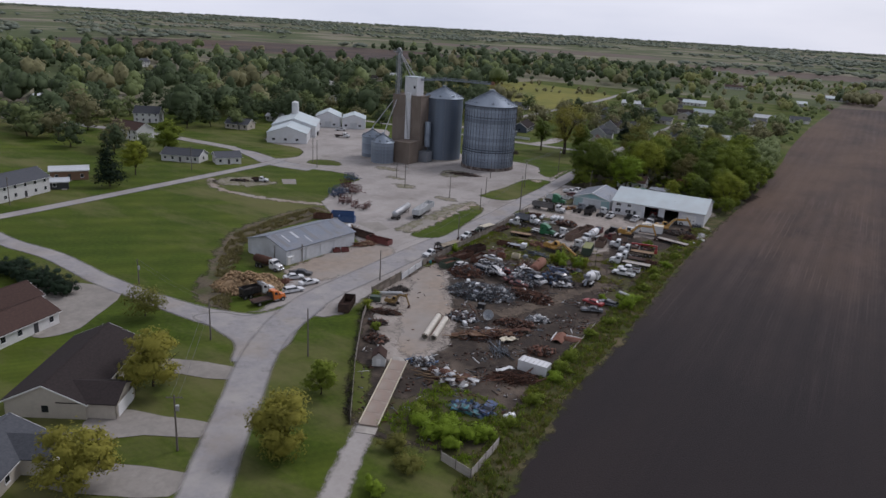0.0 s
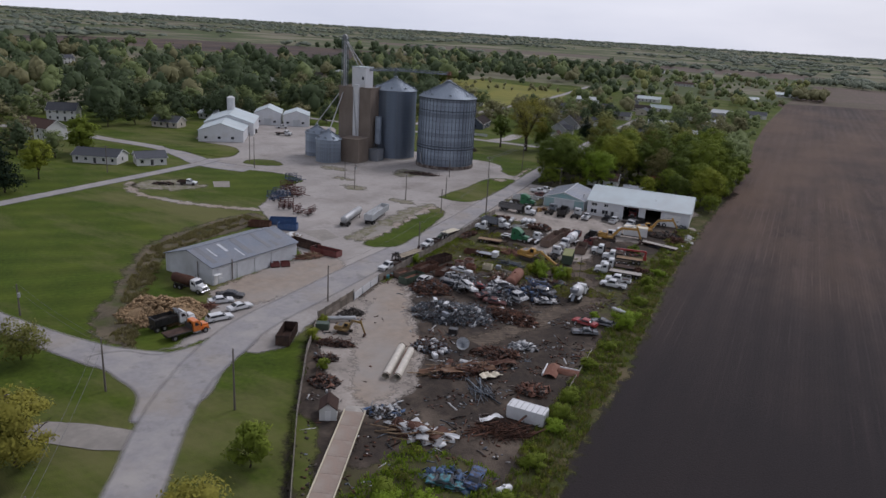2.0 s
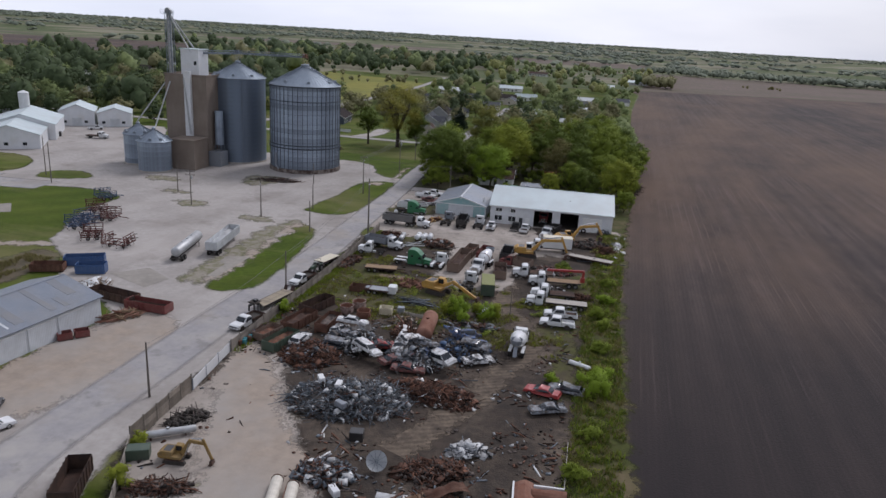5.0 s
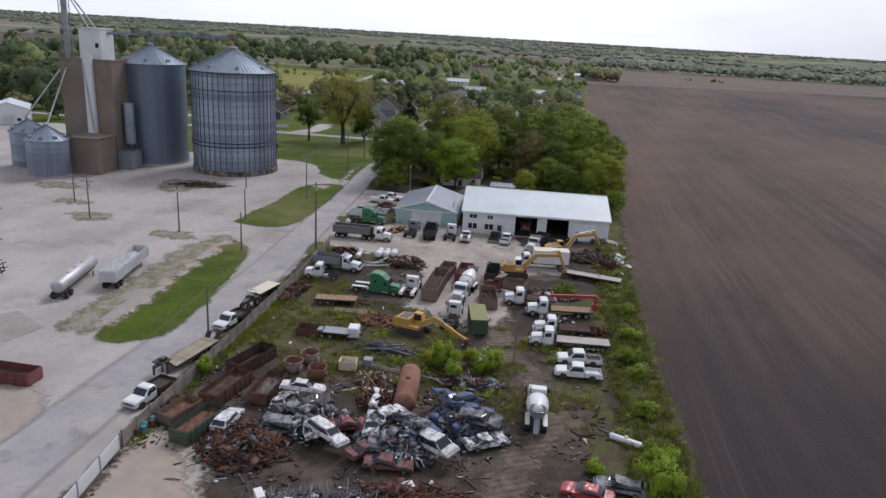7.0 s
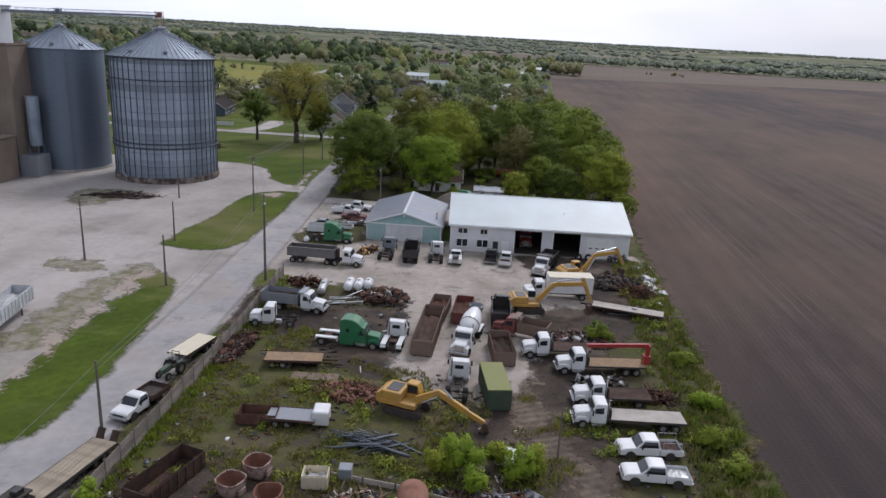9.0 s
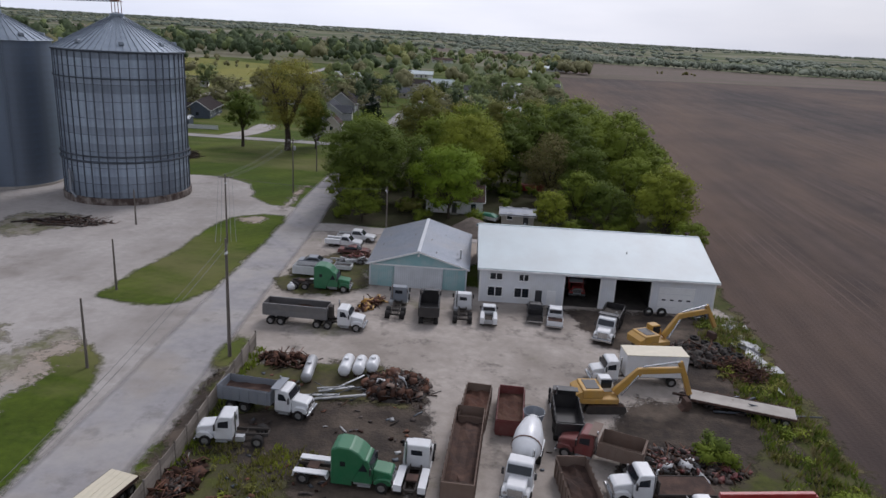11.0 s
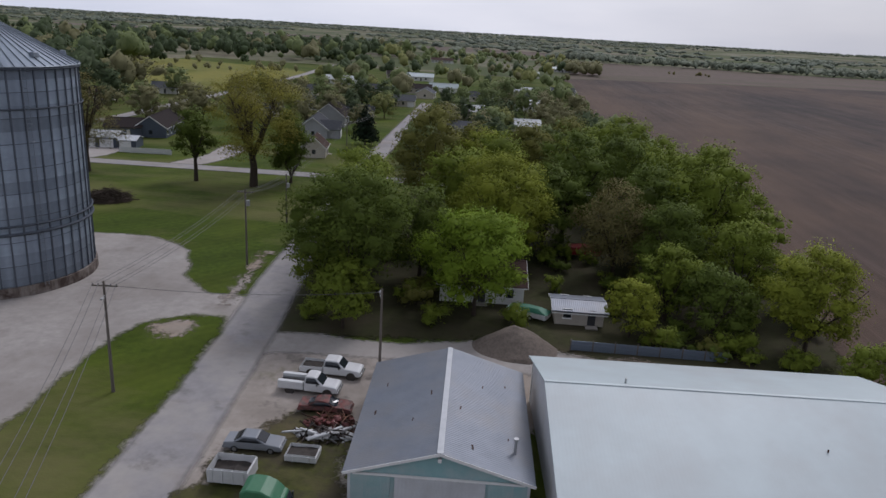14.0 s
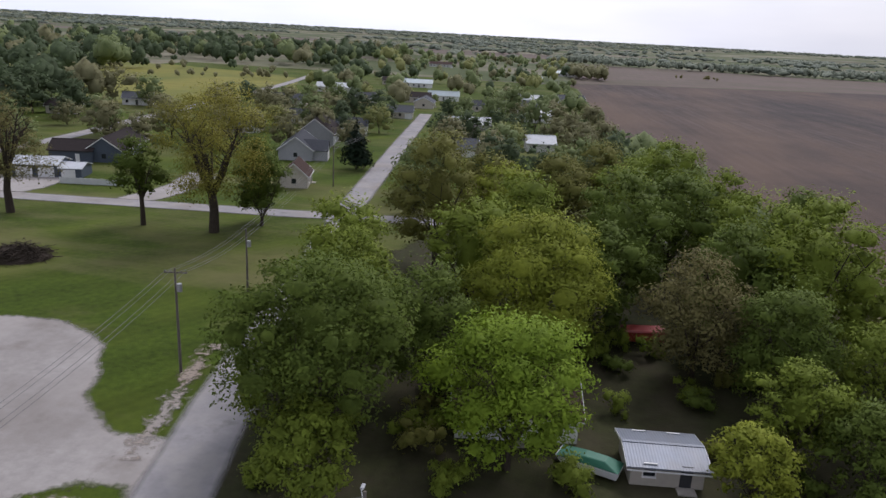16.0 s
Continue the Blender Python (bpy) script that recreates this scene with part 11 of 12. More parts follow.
def pole(key, x, y, h, arms=1, light=False, box_=False, turn=0.0, r=0.16):
    p = thing("utility_pole", x, y, 0, turn, "weathered wooden utility pole" + (" with a street lamp" if light else " with a crossarm" if arms else " standing alone"), "utility pole", "utility poles")
    bm = bmesh.new()
    tube(bm, r, h, seg=10, r2=r * 0.62)
    part("shaft", bm, WOOD_POLE, p)
    for k in range(arms):
        a = slab("crossarm", p, 2.3, 0.1, 0.12, 0, 0.12, h - 0.55 - 0.9 * k, WOOD_POLE)
        for xx in (-1.05, -0.55, 0.55, 1.05):
            bm = bmesh.new()
            tube(bm, 0.05, 0.16, xx, 0, 0.12, seg=8)
            part("insulator", bm, CHROME, a)
    if box_:
        bm = bmesh.new()
        tube(bm, 0.26, 0.8, 0.35, 0, h - 2.4, seg=14)
        part("transformer", bm, ALU, p)
    if light:
        bm = bmesh.new()
        rod(bm, (0, 0, h - 1.4), (0.5, -1.2, h - 0.9), 0.03, 6)
        rod(bm, (0.5, -1.2, h - 0.9), (0.55, -1.6, h - 0.95), 0.03, 6)
        part("lamp_arm", bm, ALU, p)
        bm = bmesh.new()
        box(bm, 0.24, 0.5, 0.16, 0.56, -1.75, h - 1.06, bevel=0.03)
        part("lamp_head", bm, ALU, p)
    POLES[key] = Vector((x, y, h))
    return p


pole("tall", -44.3, 106.6, 12.9, 0, True, turn=8, r=0.2)
pole("i", -41.6, 64.0, 7.6, 0)
pole("e", -56.3, 100.5, 7.4, 0)
pole("f", -66.0, 120.4, 6.8, 0)
pole("g", -73.0, 106.8, 9.6, 1, True, turn=10)
pole("a", -94.2, 108.2, 9.2, 2, box_=True, turn=20)
pole("b", -37.8, 23.6, 7.6, 0)
pole("c", -22.2, -16.7, 9.5, 0)
pole("w3", -40.9, -23.6, 8.4, 0)
pole("w2", -15.1, -50.0, 8.9, 1, box_=True, turn=40)
pole("e1", -62.0, 143.4, 11.1, 1, True, turn=10)
pole("e2", -65.5, 181.4, 11.3, 1, turn=8, box_=True)
pole("lamp", -39.2, 154.4, 9.0, 0, True, turn=180)
pole("far1", -68.5, 205.0, 8.8, 0, box_=True)
pole("nwA", -150.1, 117.0, 11.3, 0)
pole("nwB", -141.0, 110.0, 11.4, 0)
pole("hedge", -76.0, -15.2, 6.0, 0, box_=True)
pole("s5", -80.6, 148.6, 6.0, 0)
pole("d5", -106.2, 118.6, 7.6, 0)
pole("left", -161.0, -1.6, 8.7, 1)
pole("hse", -168.6, 69.6, 9.3, 1, turn=70)
pole("n1", -77.6, 273.2, 9.4, 1, turn=10)
pole("n2", -76.8, 297.0, 9.0, 1, turn=10)
pole("yard", -2.0, 70.5, 5.2, 0, r=0.1)


def wires(k1, k2, offs=(-1.0, -0.5, 0.5, 1.0), sag=0.9, drop=0.35, r=0.022):
    a, b = POLES[k1], POLES[k2]
    d = b - a
    side = Vector((-d.y, d.x, 0)).normalized()
    p = thing("power_line", a.x, a.y, 0, 0, "thin sagging overhead power wires", "power line", "power lines")
    base = Vector((a.x, a.y, 0))
    for o in offs:
        bm = bmesh.new()
        rings = []
        for i in range(15):
            t = i / 14
            q = a + d * t + side * o - Vector((0, 0, drop + sag * 4 * t * (1 - t))) - base
            rings.append([bm.verts.new(q + side * r * cx_ + Vector((0, 0, r * cz_))) for cx_, cz_ in ((1, 0), (0, 1), (-1, 0), (0, -1))])
        for f0, f1 in zip(rings, rings[1:]):
            for i in range(4):
                bm.faces.new((f0[i], f0[(i + 1) % 4], f1[(i + 1) % 4], f1[i]))
        part("wire", bm, WIRE, p)


wires("e2", "e1", sag=0.7)
wires("e1", "tall", sag=0.8)
wires("tall", "i", (-0.3, 0.3), 0.8, 0.6)
wires("e2", "far1", sag=0.5)
wires("far1", "n1", sag=0.9)
wires("n1", "n2", sag=0.4)
wires("w2", "w3", (-0.5, 0.5), 0.6)
wires("w3", "hedge", (-0.5, 0.5), 0.7)
wires("e1", "lamp", (0.0,), 0.6)
wires("i", "b", (0.0,), 0.8, 0.3)


# ---- round the long shed and the silo lot ----
scrap_pile(-57.6, 0.2, 7.8, 6.2, 3.6, 38, [("firewood", LOGWOOD, 2200, "log"), ("plank_scrap", TIMBER, 160, "bar")], "large heap of split firewood and logs", 61, LOGWOOD, name="log_pile")
dump_truck(-51.8, -2.4, 78, P_WHITE, P_BLACK, "white dump truck with a black body by the log heap", L=4.2, load=CHASSIS)
flatbed_truck(-47.0, -4.0, 78, P_ORANGE, "orange truck with a bare dark chassis", RUST_DARK, L=4.4)
p_ = thing("tank_truck", -63.6, 11.6, 0, 4, "white truck carrying a brown rusty tank", "truck")
truck_cab(p_, 1.4, P_WHITE)
frame_rails(p_, -3.6, 4.0)
axle_wheels(p_, [3.5], dual=False)
axle_wheels(p_, [-2.6, -1.4])
bm = lathe(bmesh.new(), [(-2.6, 0.4), (-2.5, 0.8), (-2.3, 1.0), (2.3, 1.0), (2.5, 0.8), (2.6, 0.4)], 18)
o_ = part("tank_shell", bm, RUST, p_, smooth=True)
o_.matrix_basis = pose(-1.4, 0, 2.0)
car(-47.4, 4.4, 68, P_WHITE, "white station wagon parked by the road", "wagon")
car(-48.3, 10.3, 74, P_WHITE, "white sedan parked before the shed", "sedan")
car(-53.4, 10.4, 56, P_WHITE, "white sedan parked beside firewood", "sedan")
car(-54.0, 13.8, 30, P_BLACK, "dark blue sedan parked near the shed", "sedan")
scrap_pile(-53.4, 6.8, 1.9, 0.9, 0.8, 60, [("plank_scrap", RUST_RED, 60, "bar")], "stack of reddish cut timber", 62)
for k in range(5):
    p_ = thing("old_tyre", -57.5 + 0.8 * k, 13.6 - 0.7 * (k % 3), 0, 40 * k, "old black tyre lying by the shed", "tyre", "old tyres")
    wheel(p_, 0, 0, 0.5, 0.3).matrix_basis = pose(0, 0, 0.16, 90, 0, 0)
rolloff(-65.0, 48.4, -5, RUST_DARK, "dark open container behind the shed", L=9.0, W=2.4, H=1.4)
rolloff(-57.0, 47.0, 3, P_DKRED, "long red open container", L=7.5, W=2.4, H=1.4, load=RUST_DARK)
for k in range(2):
    rolloff(-60.0 + 1.4 * k, 32.7 + 1.8 * k, 52, P_DKRED, "small red steel bin before the shed", L=1.9, W=1.4, H=1.0, ribs=2, load=RUST_DARK, group="red bins")
scrap_pile(-58.5, 42.5, 3.2, 1.6, 0.9, 50, [("plank_scrap", TIMBER, 90, "bar"), ("plank_beam", RUST_RED, 24, "beam")], "stacks of timber and pallets by the shed", 63)
for k, (cx_, cy_) in enumerate(((-82.3, 60.2), (-77.8, 57.0))):
    rolloff(cx_, cy_, 35 - 7 * k, P_BLUE, "blue steel scrap container on gravel", L=7.0 - 2 * k, W=2.4, H=1.7, load=RUST_DARK, group="blue containers")
rolloff(-85.3, 54.5, 28, RUST, "rusty open container by the shed", L=5.6, W=2.3, H=1.4)
scrap_pile(-72.5, 52.4, 2.6, 1.8, 0.7, 30, [("plank_scrap", TIMBER, 60, "bar"), ("sheet_scrap", W_, 10, "sheet")], "small heap of timber behind the shed", 64)


def implement(x, y, turn, mat, label, seed):
    """A folded field cultivator: toolbar, tines, wheels, wing frames."""
    rng = random.Random(seed)
    p = thing("cultivator", x, y, 0, turn, label, "farm implement", "farm implements")
    bm = bmesh.new()
    for yy in (-2.4, -0.8, 0.8, 2.4):
        beam(bm, (-2.2, yy, 0.9), (2.2, yy, 0.9), 0.15, 0.15)
    for xx in (-2.0, 0, 2.0):
        beam(bm, (xx, -2.6, 0.95), (xx, 2.6, 0.95), 0.15, 0.15)
    beam(bm, (2.2, 0, 0.9), (4.6, 0, 0.5), 0.16, 0.16)
    part("main_frame", bm, mat, p)
    for s in (-1, 1):
        bm = bmesh.new()
        for k in range(4):
            z0 = 1.05 + k * 0.5
            beam(bm, (-2.0, s * (2.6 - 0.12 * k), z0), (2.0, s * (2.6 - 0.12 * k), z0 + rng.uniform(-0.25, 0.25)), 0.13, 0.13)
        for xx in (-1.9, -0.6, 0.6, 1.9):
            beam(bm, (xx, s * 2.6, 0.95), (xx + rng.uniform(-0.4, 0.4), s * 2.2, rng.uniform(2.0, 2.8)), 0.13, 0.13)
        part("folded_wing", bm, mat, p)
        for k in range(2):
            wheel(p, -0.8 + 1.7 * k, s * 1.5, 0.45, 0.3)
    for k in range(16):
        xx, yy = -2.0 + (k % 4) * 1.3, -2.3 + (k // 4) * 1.5
        bm = bmesh.new()
        rod(bm, (xx, yy, 0.95), (xx - 0.35, yy, 0.5), 0.035, 5)
        rod(bm, (xx - 0.35, yy, 0.5), (xx + 0.05, yy, 0.06), 0.035, 5)
        part("tine", bm, RUST_DARK, p)
    for k in range(14):
        s = rng.choice((-1, 1))
        xx, zz = rng.uniform(-2, 2), rng.uniform(1.2, 2.5)
        bm = bmesh.new()
        rod(bm, (xx, s * 2.5, zz), (xx + rng.uniform(-0.3, 0.3), s * (3.1 + rng.uniform(0, 0.4)), zz + rng.uniform(-0.2, 0.3)), 0.07, 5)
        part("wing_tine", bm, RUST_DARK, p)
    return p


for k, (ix, iy, it, mt, lb) in enumerate(((-116.0, 102.5, 60, P_BLUE_OLD, "grey folded field cultivator on gravel"), (-109.0, 92.0, 50, P_RED_OLD, "red folded disc harrow on gravel"), (-104.0, 83.5, 65, P_BLUE_OLD, "blue folded field cultivator on gravel"), (-102.5, 79.0, 55, P_BLUE_OLD, "faded blue chisel plough on gravel"),
                                          (-93.5, 74.0, 40, P_RED_OLD, "dull red folded field cultivator on gravel"), (-85.0, 72.0, 100, P_RED_OLD, "dull red tillage tool on gravel"), (-101.4, 87.4, 20, P_RED_OLD, "red toolbar with raised wings"))):
    implement(ix, iy, it, mt, lb, k)
tanker_trailer(-70.5, 75.0, 107)
hopper_trailer(-66.5, 81.5, 105)
pickup(-136.5, 75.5, 30, P_WHITE, "white pickup with a tan load on the lawn gravel", "flat")
scrap_pile(-142.0, 70.5, 3.6, 1.4, 0.8, 30, [("chunk_scrap", M_, 50, "chunk"), ("bar_scrap", R_, 30, "bar")], "old machine parts on the lawn gravel", 65)
# behind the sheds
bm = bmesh.new()
g_ = bmesh.ops.create_grid(bm, x_segments=30, y_segments=24, size=1.0)
for v in g_["verts"]:
    r2 = v.co.x ** 2 + v.co.y ** 2
    rr_ = min(1.0, math.sqrt(r2) * (1 + 0.16 * noise.noise((v.co.x * 1.4, v.co.y * 1.4, 4))))
    hgt = 3.0 * (1 - rr_ ** 1.5) ** 1.15 + (0.5 * noise.noise((v.co.x * 2.2, v.co.y * 2.2, 1)) + 0.2 * noise.noise((v.co.x * 6, v.co.y * 6, 2))) * (1 - rr_)
    v.co = Vector((v.co.x * 5.2, v.co.y * 3.6, hgt - 0.06 if r2 < 1.0 else -0.1))
o_ = part("spoil_mound", bm, material("brown_gravel", (0.205, 0.172, 0.145), (0.130, 0.110, 0.094), scale=3.5, rough=0.95, bump=0.9, bump_scale=9), smooth=False)
o_.matrix_basis = pose(-25.6, 163.2, 0)
tagged(o_, "large mound of brown earth behind the shed", "mound")
p_ = thing("covered_boat", -24.6, 173.6, 0, 160, "small boat under a green tarpaulin", "boat")
piece("hull", p_, [(2.8, 1.0), (2.2, 0.4), (-2.6, 0.35), (-2.7, 1.0)], 1.9, P_WHITE, bevel=0.08)
piece("tarpaulin", p_, [(2.7, 1.02), (0.4, 1.5), (-1.4, 1.55), (-2.75, 1.05)], 2.0, paint("green_tarpaulin", (0.02, 0.15, 0.09), 0.1, 0.6), inset=0.5, bevel=0.06)
slab("trailer_frame", p_, 5.4, 1.0, 0.14, 0.2, 0, 0.24, CHASSIS)
for s in (-1, 1):
    wheel(p_, -0.6, s * 0.95, 0.3, 0.2)
p_ = thing("red_trailer", -17.0, 202.0, 0, 10, "dark red covered trailer under trees", "trailer")
slab("cover", p_, 5.4, 2.2, 1.4, 0, 0, 0.6, P_RED, bevel=0.15)
for s in (-1, 1):
    wheel(p_, 0, s * 1.0, 0.34, 0.24)
scrap_pile(-105.6, 208.5, 5.0, 3.4, 2.1, 20, [("branch_tangle", BARK, 300, "rod"), ("stick_tangle", BARK, 200, "bar")], "heap of cut brush on the lawn", 66, BARK, name="brush_pile")
scrap_pile(11.6, 196.0, 2.0, 9.0, 0.8, 0, [("branch_tangle", BARK, 160, "rod"), ("stick_tangle", BARK, 90, "bar")], "fallen branches along the field edge", 67, name="brush_pile")
scrap_pile(11.9, 124.4, 0.55, 10.0, 0.12, 4, [("plastic_sheet", material("dull_plastic_film", (0.50, 0.50, 0.51), (0.36, 0.36, 0.37), scale=1.2, rough=0.3), 15, "sheet"), ("concrete_lump", CONCRETE, 8, "chunk")], "pale plastic sheets lying flat beside the field", 68)
scrap_pile(-34.0, 124.8, 1.0, 2.6, 0.8, -20, [("machine_part", P_YELLOW, 16, "panel"), ("machine_lump", P_YELLOW, 10, "chunk"), ("orange_part", RUST_RED, 12, "chunk"), ("bar_scrap", R_, 16, "bar"), ("chunk_scrap", R_, 30, "chunk")], "dismantled rusty and yellow digger parts", 69)
p_ = thing("white_fence", -124.9, 255.2, 0, 9, "low white panel fence by the street", "fence")
for k in range(6):
    slab("panel", p_, 2.1, 0.06, 1.3, -5.5 + 2.2 * k, 0, 0.0, P_WHITE)
    slab("post", p_, 0.12, 0.12, 1.4, -6.6 + 2.2 * k, 0, 0.0, P_WHITE)


# ---- shrubs and weeds ----
def shrub(x, y, r, h, leaf, seed, label="", count=900):
    t = thing("shrub", x, y, 0, 0, label or {"bright": "bright green leafy shrub in the yard", "green": "green leafy shrub on the verge", "dark": "dark evergreen shrub by a house", "yellow": "yellow-green leafy shrub by the fence", "olive": "brownish budding shrub beside the road"}[leaf], "shrub")
    rng, prng = np.random.default_rng(seed), random.Random(seed)
    bm = bmesh.new()
    for k in range(6):
        a = prng.uniform(0, 6.28)
        rod(bm, (0, 0, -0.05), (math.cos(a) * r * 0.5, math.sin(a) * r * 0.5, h * 0.7), 0.03, 4, 0.012)
    part("woody_base", bm, BARK, t)
    ls = [(0, 0, h * 0.38, r * 0.55, r * 0.55, h * 0.36)]
    for k in range(11):
        a, q, rr = prng.uniform(0, 6.28), prng.uniform(0.25, 0.8) * r, r * prng.uniform(0.20, 0.40)
        ls.append((math.cos(a) * q, math.sin(a) * q, h * prng.uniform(0.22, 0.86) * (1 - 0.35 * q / r), rr, rr * prng.uniform(0.8, 1.2), h * prng.uniform(0.13, 0.26)))
    v, f, sn = leaf_cloud(rng, ls, int(count * 1.1), 0.145, fill=0.4)
    v2, f2, n2 = lobe_cores(ls, 0.6, seed)
    v, f, sn = np.concatenate([v, v2]), np.concatenate([f, f2 + len(v)]), np.concatenate([sn, n2])
    v[:, 2] = np.clip(v[:, 2], 0.02, None)
    raw("foliage", v, f, LEAF[leaf], t, normals=sn)


SH = [(15, 47, 2.2, 3.2, "bright"), (14.6, 62, 1.4, 1.6, "green"), (12.6, 76, 1.6, 1.8, "green"), (15, 27, 1.3, 1.5, "green"), (17.2, 9, 1.6, 1.9, "green"), (15.4, 52, 1.5, 1.9, "bright"), (18.6, -5, 1.5, 1.7, "green"), (18.6, -14, 1.3, 1.5, "green"), (13.8, 72, 1.3, 1.5, "green"), (12.4, 94, 1.4, 1.6, "green"), (12.8, 84, 1.5, 1.6, "bright"), (3.0, 98.4, 1.9, 2.2, "green"),
      (-10.4, 66.2, 2.4, 4.0, "bright"), (-8.6, 64.2, 1.5, 3.0, "bright"), (-5.0, 66.4, 1.7, 3.8, "bright"), (-12.0, 65.6, 1.5, 3.2, "yellow"), (-3.6, 67.4, 1.5, 3.2, "yellow"), (-7.0, 68.0, 1.3, 2.8, "yellow"), (2.6, 99.0, 1.9, 2.6, "dark"), (-7.4, 69.6, 1.3, 1.6, "green"), (-37.0, 55.4, 1.5, 2.4, "bright"), (-28.6, 7.8, 1.4, 2.6, "yellow"), (-31.6, 14.4, 1.2, 2.0, "yellow"), (-20.4, 0.6, 1.2, 2.0, "green"),
      (8.0, -22.6, 1.9, 2.2, "bright"), (10.6, -24.2, 1.9, 2.4, "bright"), (13.2, -22.6, 2.0, 2.4, "bright"), (15.8, -21.6, 1.9, 2.4, "bright"), (17.6, -19.4, 1.6, 2.2, "bright"), (11.6, -20.2, 1.6, 2.0, "bright"), (6.0, -20.4, 1.5, 1.8, "green"), (14.6, -25.4, 1.5, 2.0, "bright"), (8.4, -30.4, 2.6, 2.6, "olive"), (12.6, -33.0, 2.4, 2.4, "olive"), (12.4, -40.0, 1.4, 1.6, "bright"), (17.6, 4.6, 1.4, 1.5, "bright"), (16.4, 14.6, 1.6, 1.8, "green"), (15.6, 36.0, 1.2, 1.4, "green"), (8.8, 48.6, 1.3, 1.5, "bright"),
      (-40.6, -46.6, 1.2, 1.2, "dark"), (-42.0, -43.2, 1.1, 1.1, "dark"), (-39.0, -49.4, 1.0, 1.0, "dark"), (-26.0, 170.2, 2.4, 3.2, "green"), (-36.0, 168.0, 2.2, 3.0, "green"), (-9.0, 167.8, 2.4, 3.6, "green"), (-1.0, 168.4, 2.6, 3.8, "green"), (5.5, 165.5, 2.4, 3.4, "green"), (10.0, 178.0, 2.2, 3.4, "green"), (-50.6, 165.6, 2.0, 2.6, "green")]
for k, (sx_, sy_, sr_, sh_, sl_) in enumerate(SH):
    if -27 < sy_ < -18:
        sr_, sh_ = sr_ * 1.3, sh_ * 1.25
    elif sx_ > 12 and sy_ < 100:
        sr_, sh_ = sr_ * 1.3, sh_ * 1.3
    shrub(sx_, sy_, sr_, sh_, sl_, 200 + k, count=1500 if sr_ > 1.8 else 900)
rng_u = random.Random(17)
for k in range(64):
    ux, uy = rng_u.uniform(-54, 9), rng_u.uniform(166, 200)
    if -38 < ux < -22 and uy < 186 or -22 < ux < -15 and 171 < uy < 179 or (uy < 170 and ux < -20):
        continue
    shrub(ux, uy, rng_u.uniform(1.4, 2.6), rng_u.uniform(1.8, 3.8), rng_u.choice(("green", "green", "dark", "olive")), 500 + k, "tangled undergrowth bush in the grove", 520)
rng_s = random.Random(31)
for k in range(16):
    shrub(-104 + k * 1.5 + rng_s.uniform(-0.5, 0.5), -30.6 + 0.10 * k + rng_s.uniform(-1.5, 1.5), 3.4, 4.6, "conifer", 300 + k, "dense dark evergreen hedge bush", 900)


def weeds(name, spots, leaf, size, label, seed):
    """Tufts of grass and weeds: many upright blades."""
    rng = np.random.default_rng(seed)
    c = np.repeat(np.asarray(spots, float), 9, axis=0)
    n = len(c)
    h = c[:, 2] * rng.uniform(0.5, 1.2, n)
    a = rng.random(n) * 6.28
    base = np.stack([c[:, 0] + rng.normal(0, 0.22, n), c[:, 1] + rng.normal(0, 0.22, n), np.full(n, 0.03)], 1)
    lean = np.stack([np.cos(a) * h * 0.5, np.sin(a) * h * 0.5, h], 1)
    side = np.stack([-np.sin(a), np.cos(a), np.zeros(n)], 1) * (size * rng.uniform(0.6, 1.3, n))[:, None]
    v = np.stack([base - side * 0.5, base + side * 0.5, base + lean * 0.6 + side * 0.45, base + lean], 1).reshape(-1, 3)
    return tagged(raw(name, v, np.arange(n * 4).reshape(-1, 4), LEAF[leaf]), label, "weeds", kind="stuff")


rw = np.random.default_rng(8)


def weed_spots(n, test, x0, x1, y0, y1, h):
    out = []
    while len(out) < n:
        x, y = rw.uniform(x0, x1), rw.uniform(y0, y1)
        if test(x, y):
            out.append((x, y, rw.uniform(*h)))
    return out


edge = lambda y: np.interp(y, [p[1] for p in FIELD_EDGE], [p[0] for p in FIELD_EDGE])
verge = weed_spots(4400, lambda x, y: edge(y) - 6 < x < edge(y) + 0.4 and noise.noise((x / 2, y / 2, 1.0)) > -0.25, 5, 30, -34, 134, (0.2, 0.8))
weeds("verge_weeds_tufts", verge[:1500], "dark", 0.13, "rank green weeds along the field edge", 1)
weeds("verge_weeds_tufts", verge[1500:2100], "green", 0.18, "bright green weeds along the field edge", 2)
weeds("verge_weeds_tufts", verge[2100:3200], "straw", 0.12, "dry straw-coloured grass along the field edge", 9)
weeds("verge_weeds_tufts", verge[3200:], "olive", 0.14, "dry brown weeds along the field edge", 3)
yardw = weed_spots(3300, lambda x, y: -39 + (y > 90) * -3 < x < 9 and noise.noise((x / 5, y / 5, 7.0)) > 0.02 and not (y > 84 and x > -24), -40, 10, 56, 92, (0.15, 0.5))
weeds("yard_weed_tufts", yardw[:1800], "olive", 0.10, "green weeds growing among the scrap", 4)
weeds("yard_weed_tufts", yardw[2500:], "straw", 0.12, "dry straw-coloured grass among the scrap", 10)
weeds("yard_weed_tufts", yardw[1800:2500], "yellow", 0.11, "yellow-green weeds growing among the scrap", 5)
fw = weed_spots(420, lambda x, y: True, -1.5, 1.5, 0, 1, (0.2, 0.7))
weeds("fence_weeds", [(np.interp(b, (0, 0.25, 0.55, 1), (-36.2, -37.9, -39.0, -42.7)) + 0.6 + a * 0.5, 39 + 70 * b, c) for a, b, c in fw], "green", 0.15, "weeds growing along the board fence", 6)
south = weed_spots(700, lambda x, y: noise.noise((x / 3, y / 3, 2.0)) > -0.2, 2, 19, -27, -9, (0.2, 0.7))
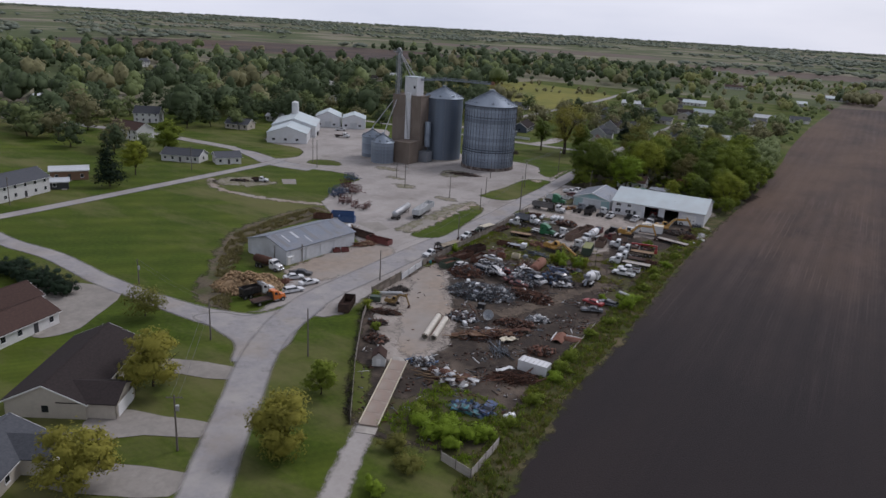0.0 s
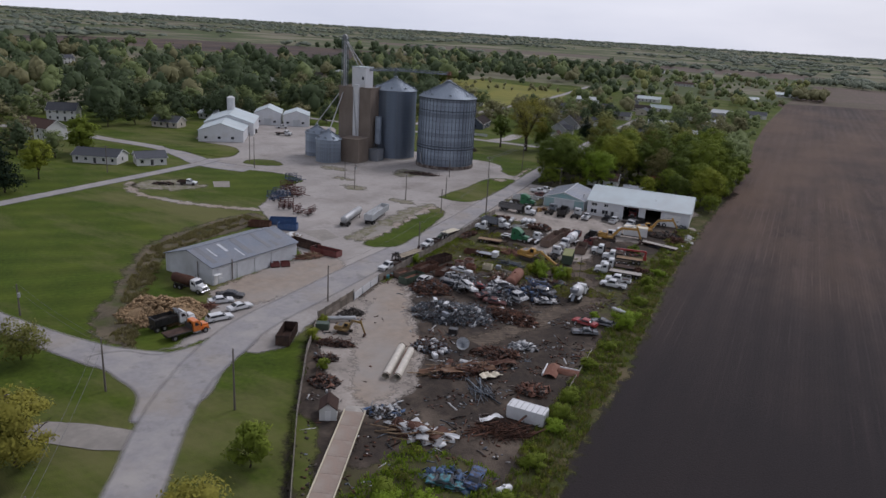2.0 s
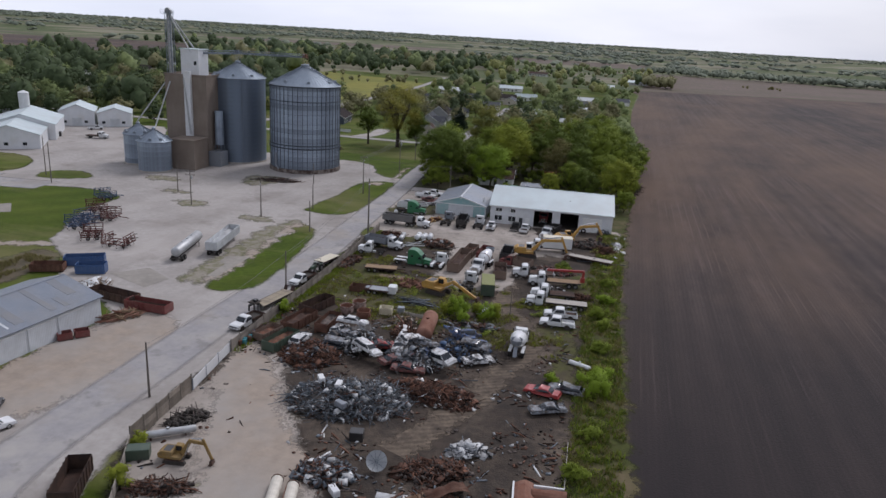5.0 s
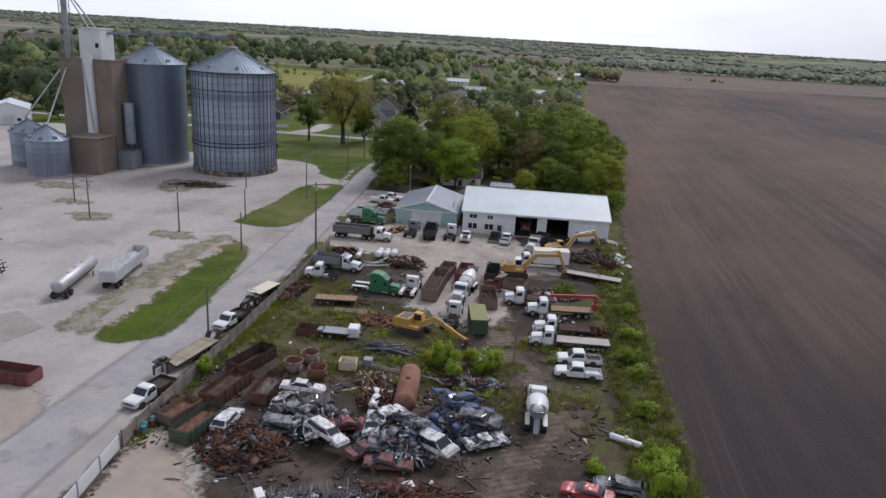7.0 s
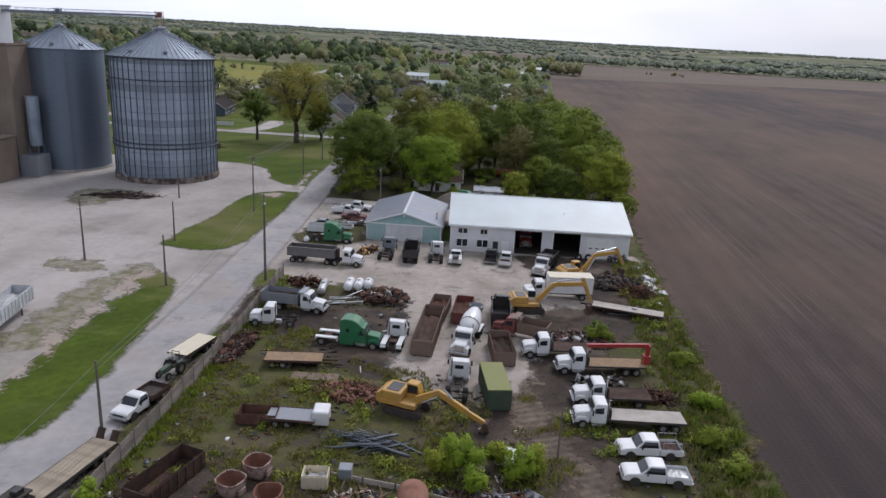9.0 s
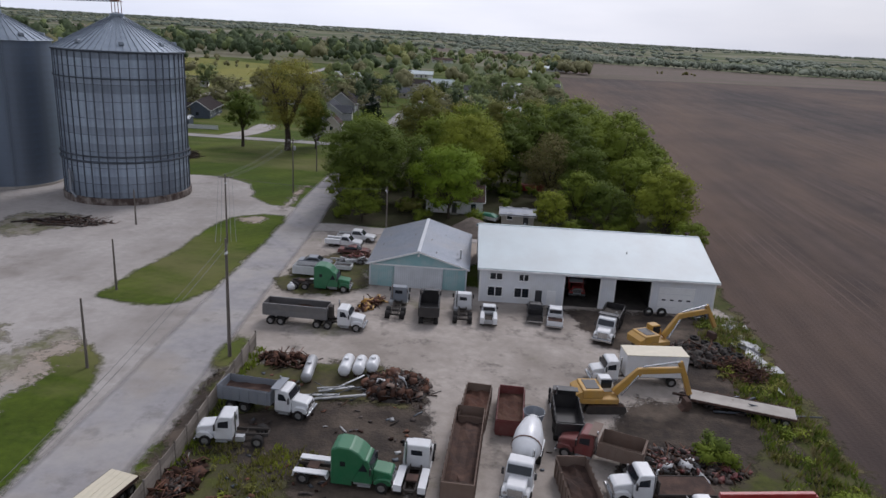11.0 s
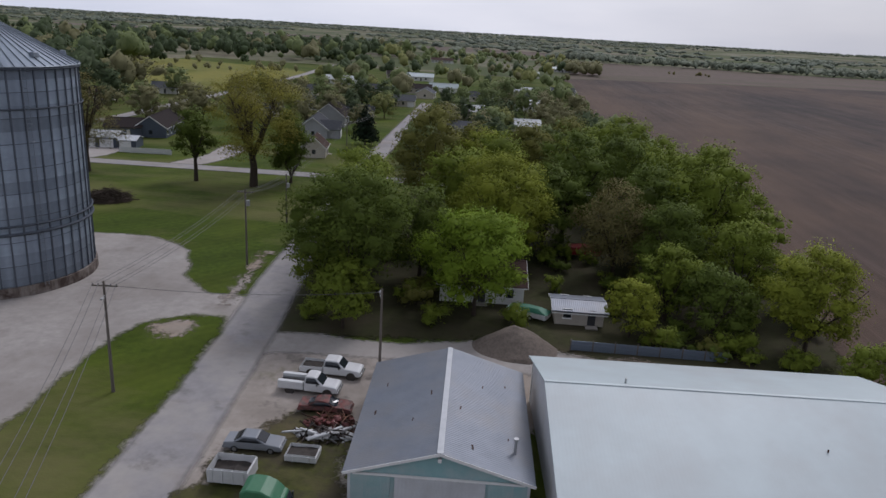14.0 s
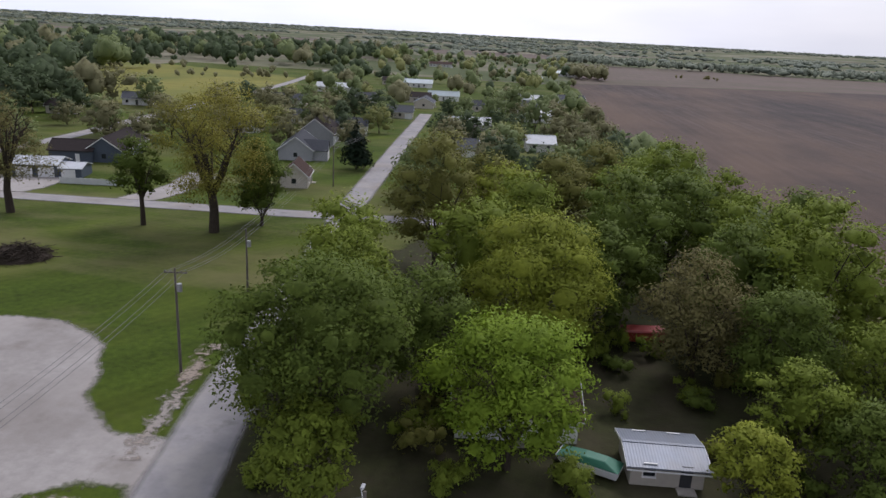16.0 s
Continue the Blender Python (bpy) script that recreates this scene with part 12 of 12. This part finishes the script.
weeds("yard_weed_tufts", south, "bright", 0.15, "lush weeds at the yard's end", 7)


def weed_clumps(name, spots, leaf, label, seed):
    """Low leafy clumps of weeds and suckers: one mass of small leaves over many uneven mounds."""
    rng = np.random.default_rng(seed)
    lobes = []
    for x, y, r, h in spots:
        for _ in range(3):
            lobes.append((x + rng.normal(0, r * 0.4), y + rng.normal(0, r * 0.4), h * rng.uniform(0.25, 0.55), r * rng.uniform(0.4, 0.7), r * rng.uniform(0.4, 0.7), h * rng.uniform(0.35, 0.6)))
    v, f, sn = leaf_cloud(rng, lobes, int(sum(r * r for _, _, r, _ in spots) * 110), 0.13, fill=0.5)
    v[:, 2] = np.clip(v[:, 2], 0.06, None)
    return tagged(raw(name, v, f, LEAF[leaf], normals=sn), label, "weeds", kind="stuff")


def on_track(x, y):
    return abs(x - np.interp(y, (24, 36, 48, 58, 66, 74, 82, 90), (-5, -1, 1.5, 4, 1.5, -3.5, -5.5, -6.5))) < 2.6


clump_sets = {"green": [], "yellow": [], "olive": []}
rc = random.Random(23)
while sum(map(len, clump_sets.values())) < 330:
    x, y = rc.uniform(-38, 22), rc.uniform(-26, 132)
    inside = 57 < y < 88 and np.interp(y, (57, 88), (-37.2, -39.6)) < x < 8 and not on_track(x, y) and not (y > 80 and x > -26) and noise.noise((x / 6, y / 6, 7.0)) > 0.02
    by_field = edge(y) - 6.5 < x < edge(y) - 0.6 and noise.noise((x / 3, y / 5, 1.0)) > -0.15
    south_end = y < -9 and 3 < x < 19 and noise.noise((x / 3, y / 3, 2.0)) > -0.1
    if inside or by_field or south_end:
        r = rc.uniform(0.4, 1.1)
        clump_sets[rc.choice(("green", "green", "yellow", "olive", "olive"))].append((x, y, r, r * rc.uniform(0.6, 1.2)))
for k, (leaf, spots_c) in enumerate(clump_sets.items()):
    weed_clumps("weed_clumps", spots_c, leaf, {"green": "fresh green leafy weed clumps in the yard", "yellow": "yellow-green leafy weed clumps in the yard", "olive": "olive tangled weed clumps in the yard"}[leaf], 61 + k)
brush = weed_spots(1500, lambda x, y: abs(x - np.interp(y, (-12, -5, 5, 15, 25, 45, 60), (-53, -60, -71, -80, -88, -92, -93))) < 3.2 and noise.noise((x / 3, y / 3, 5.0)) > -0.2, -98, -50, -12, 60, (0.3, 0.9))
weeds("brush_tufts", brush[:800], "straw", 0.12, "dry brown brush behind the long shed", 12)
weeds("brush_tufts", brush[800:], "umber", 0.13, "dead stalks and brush behind the long shed", 13)
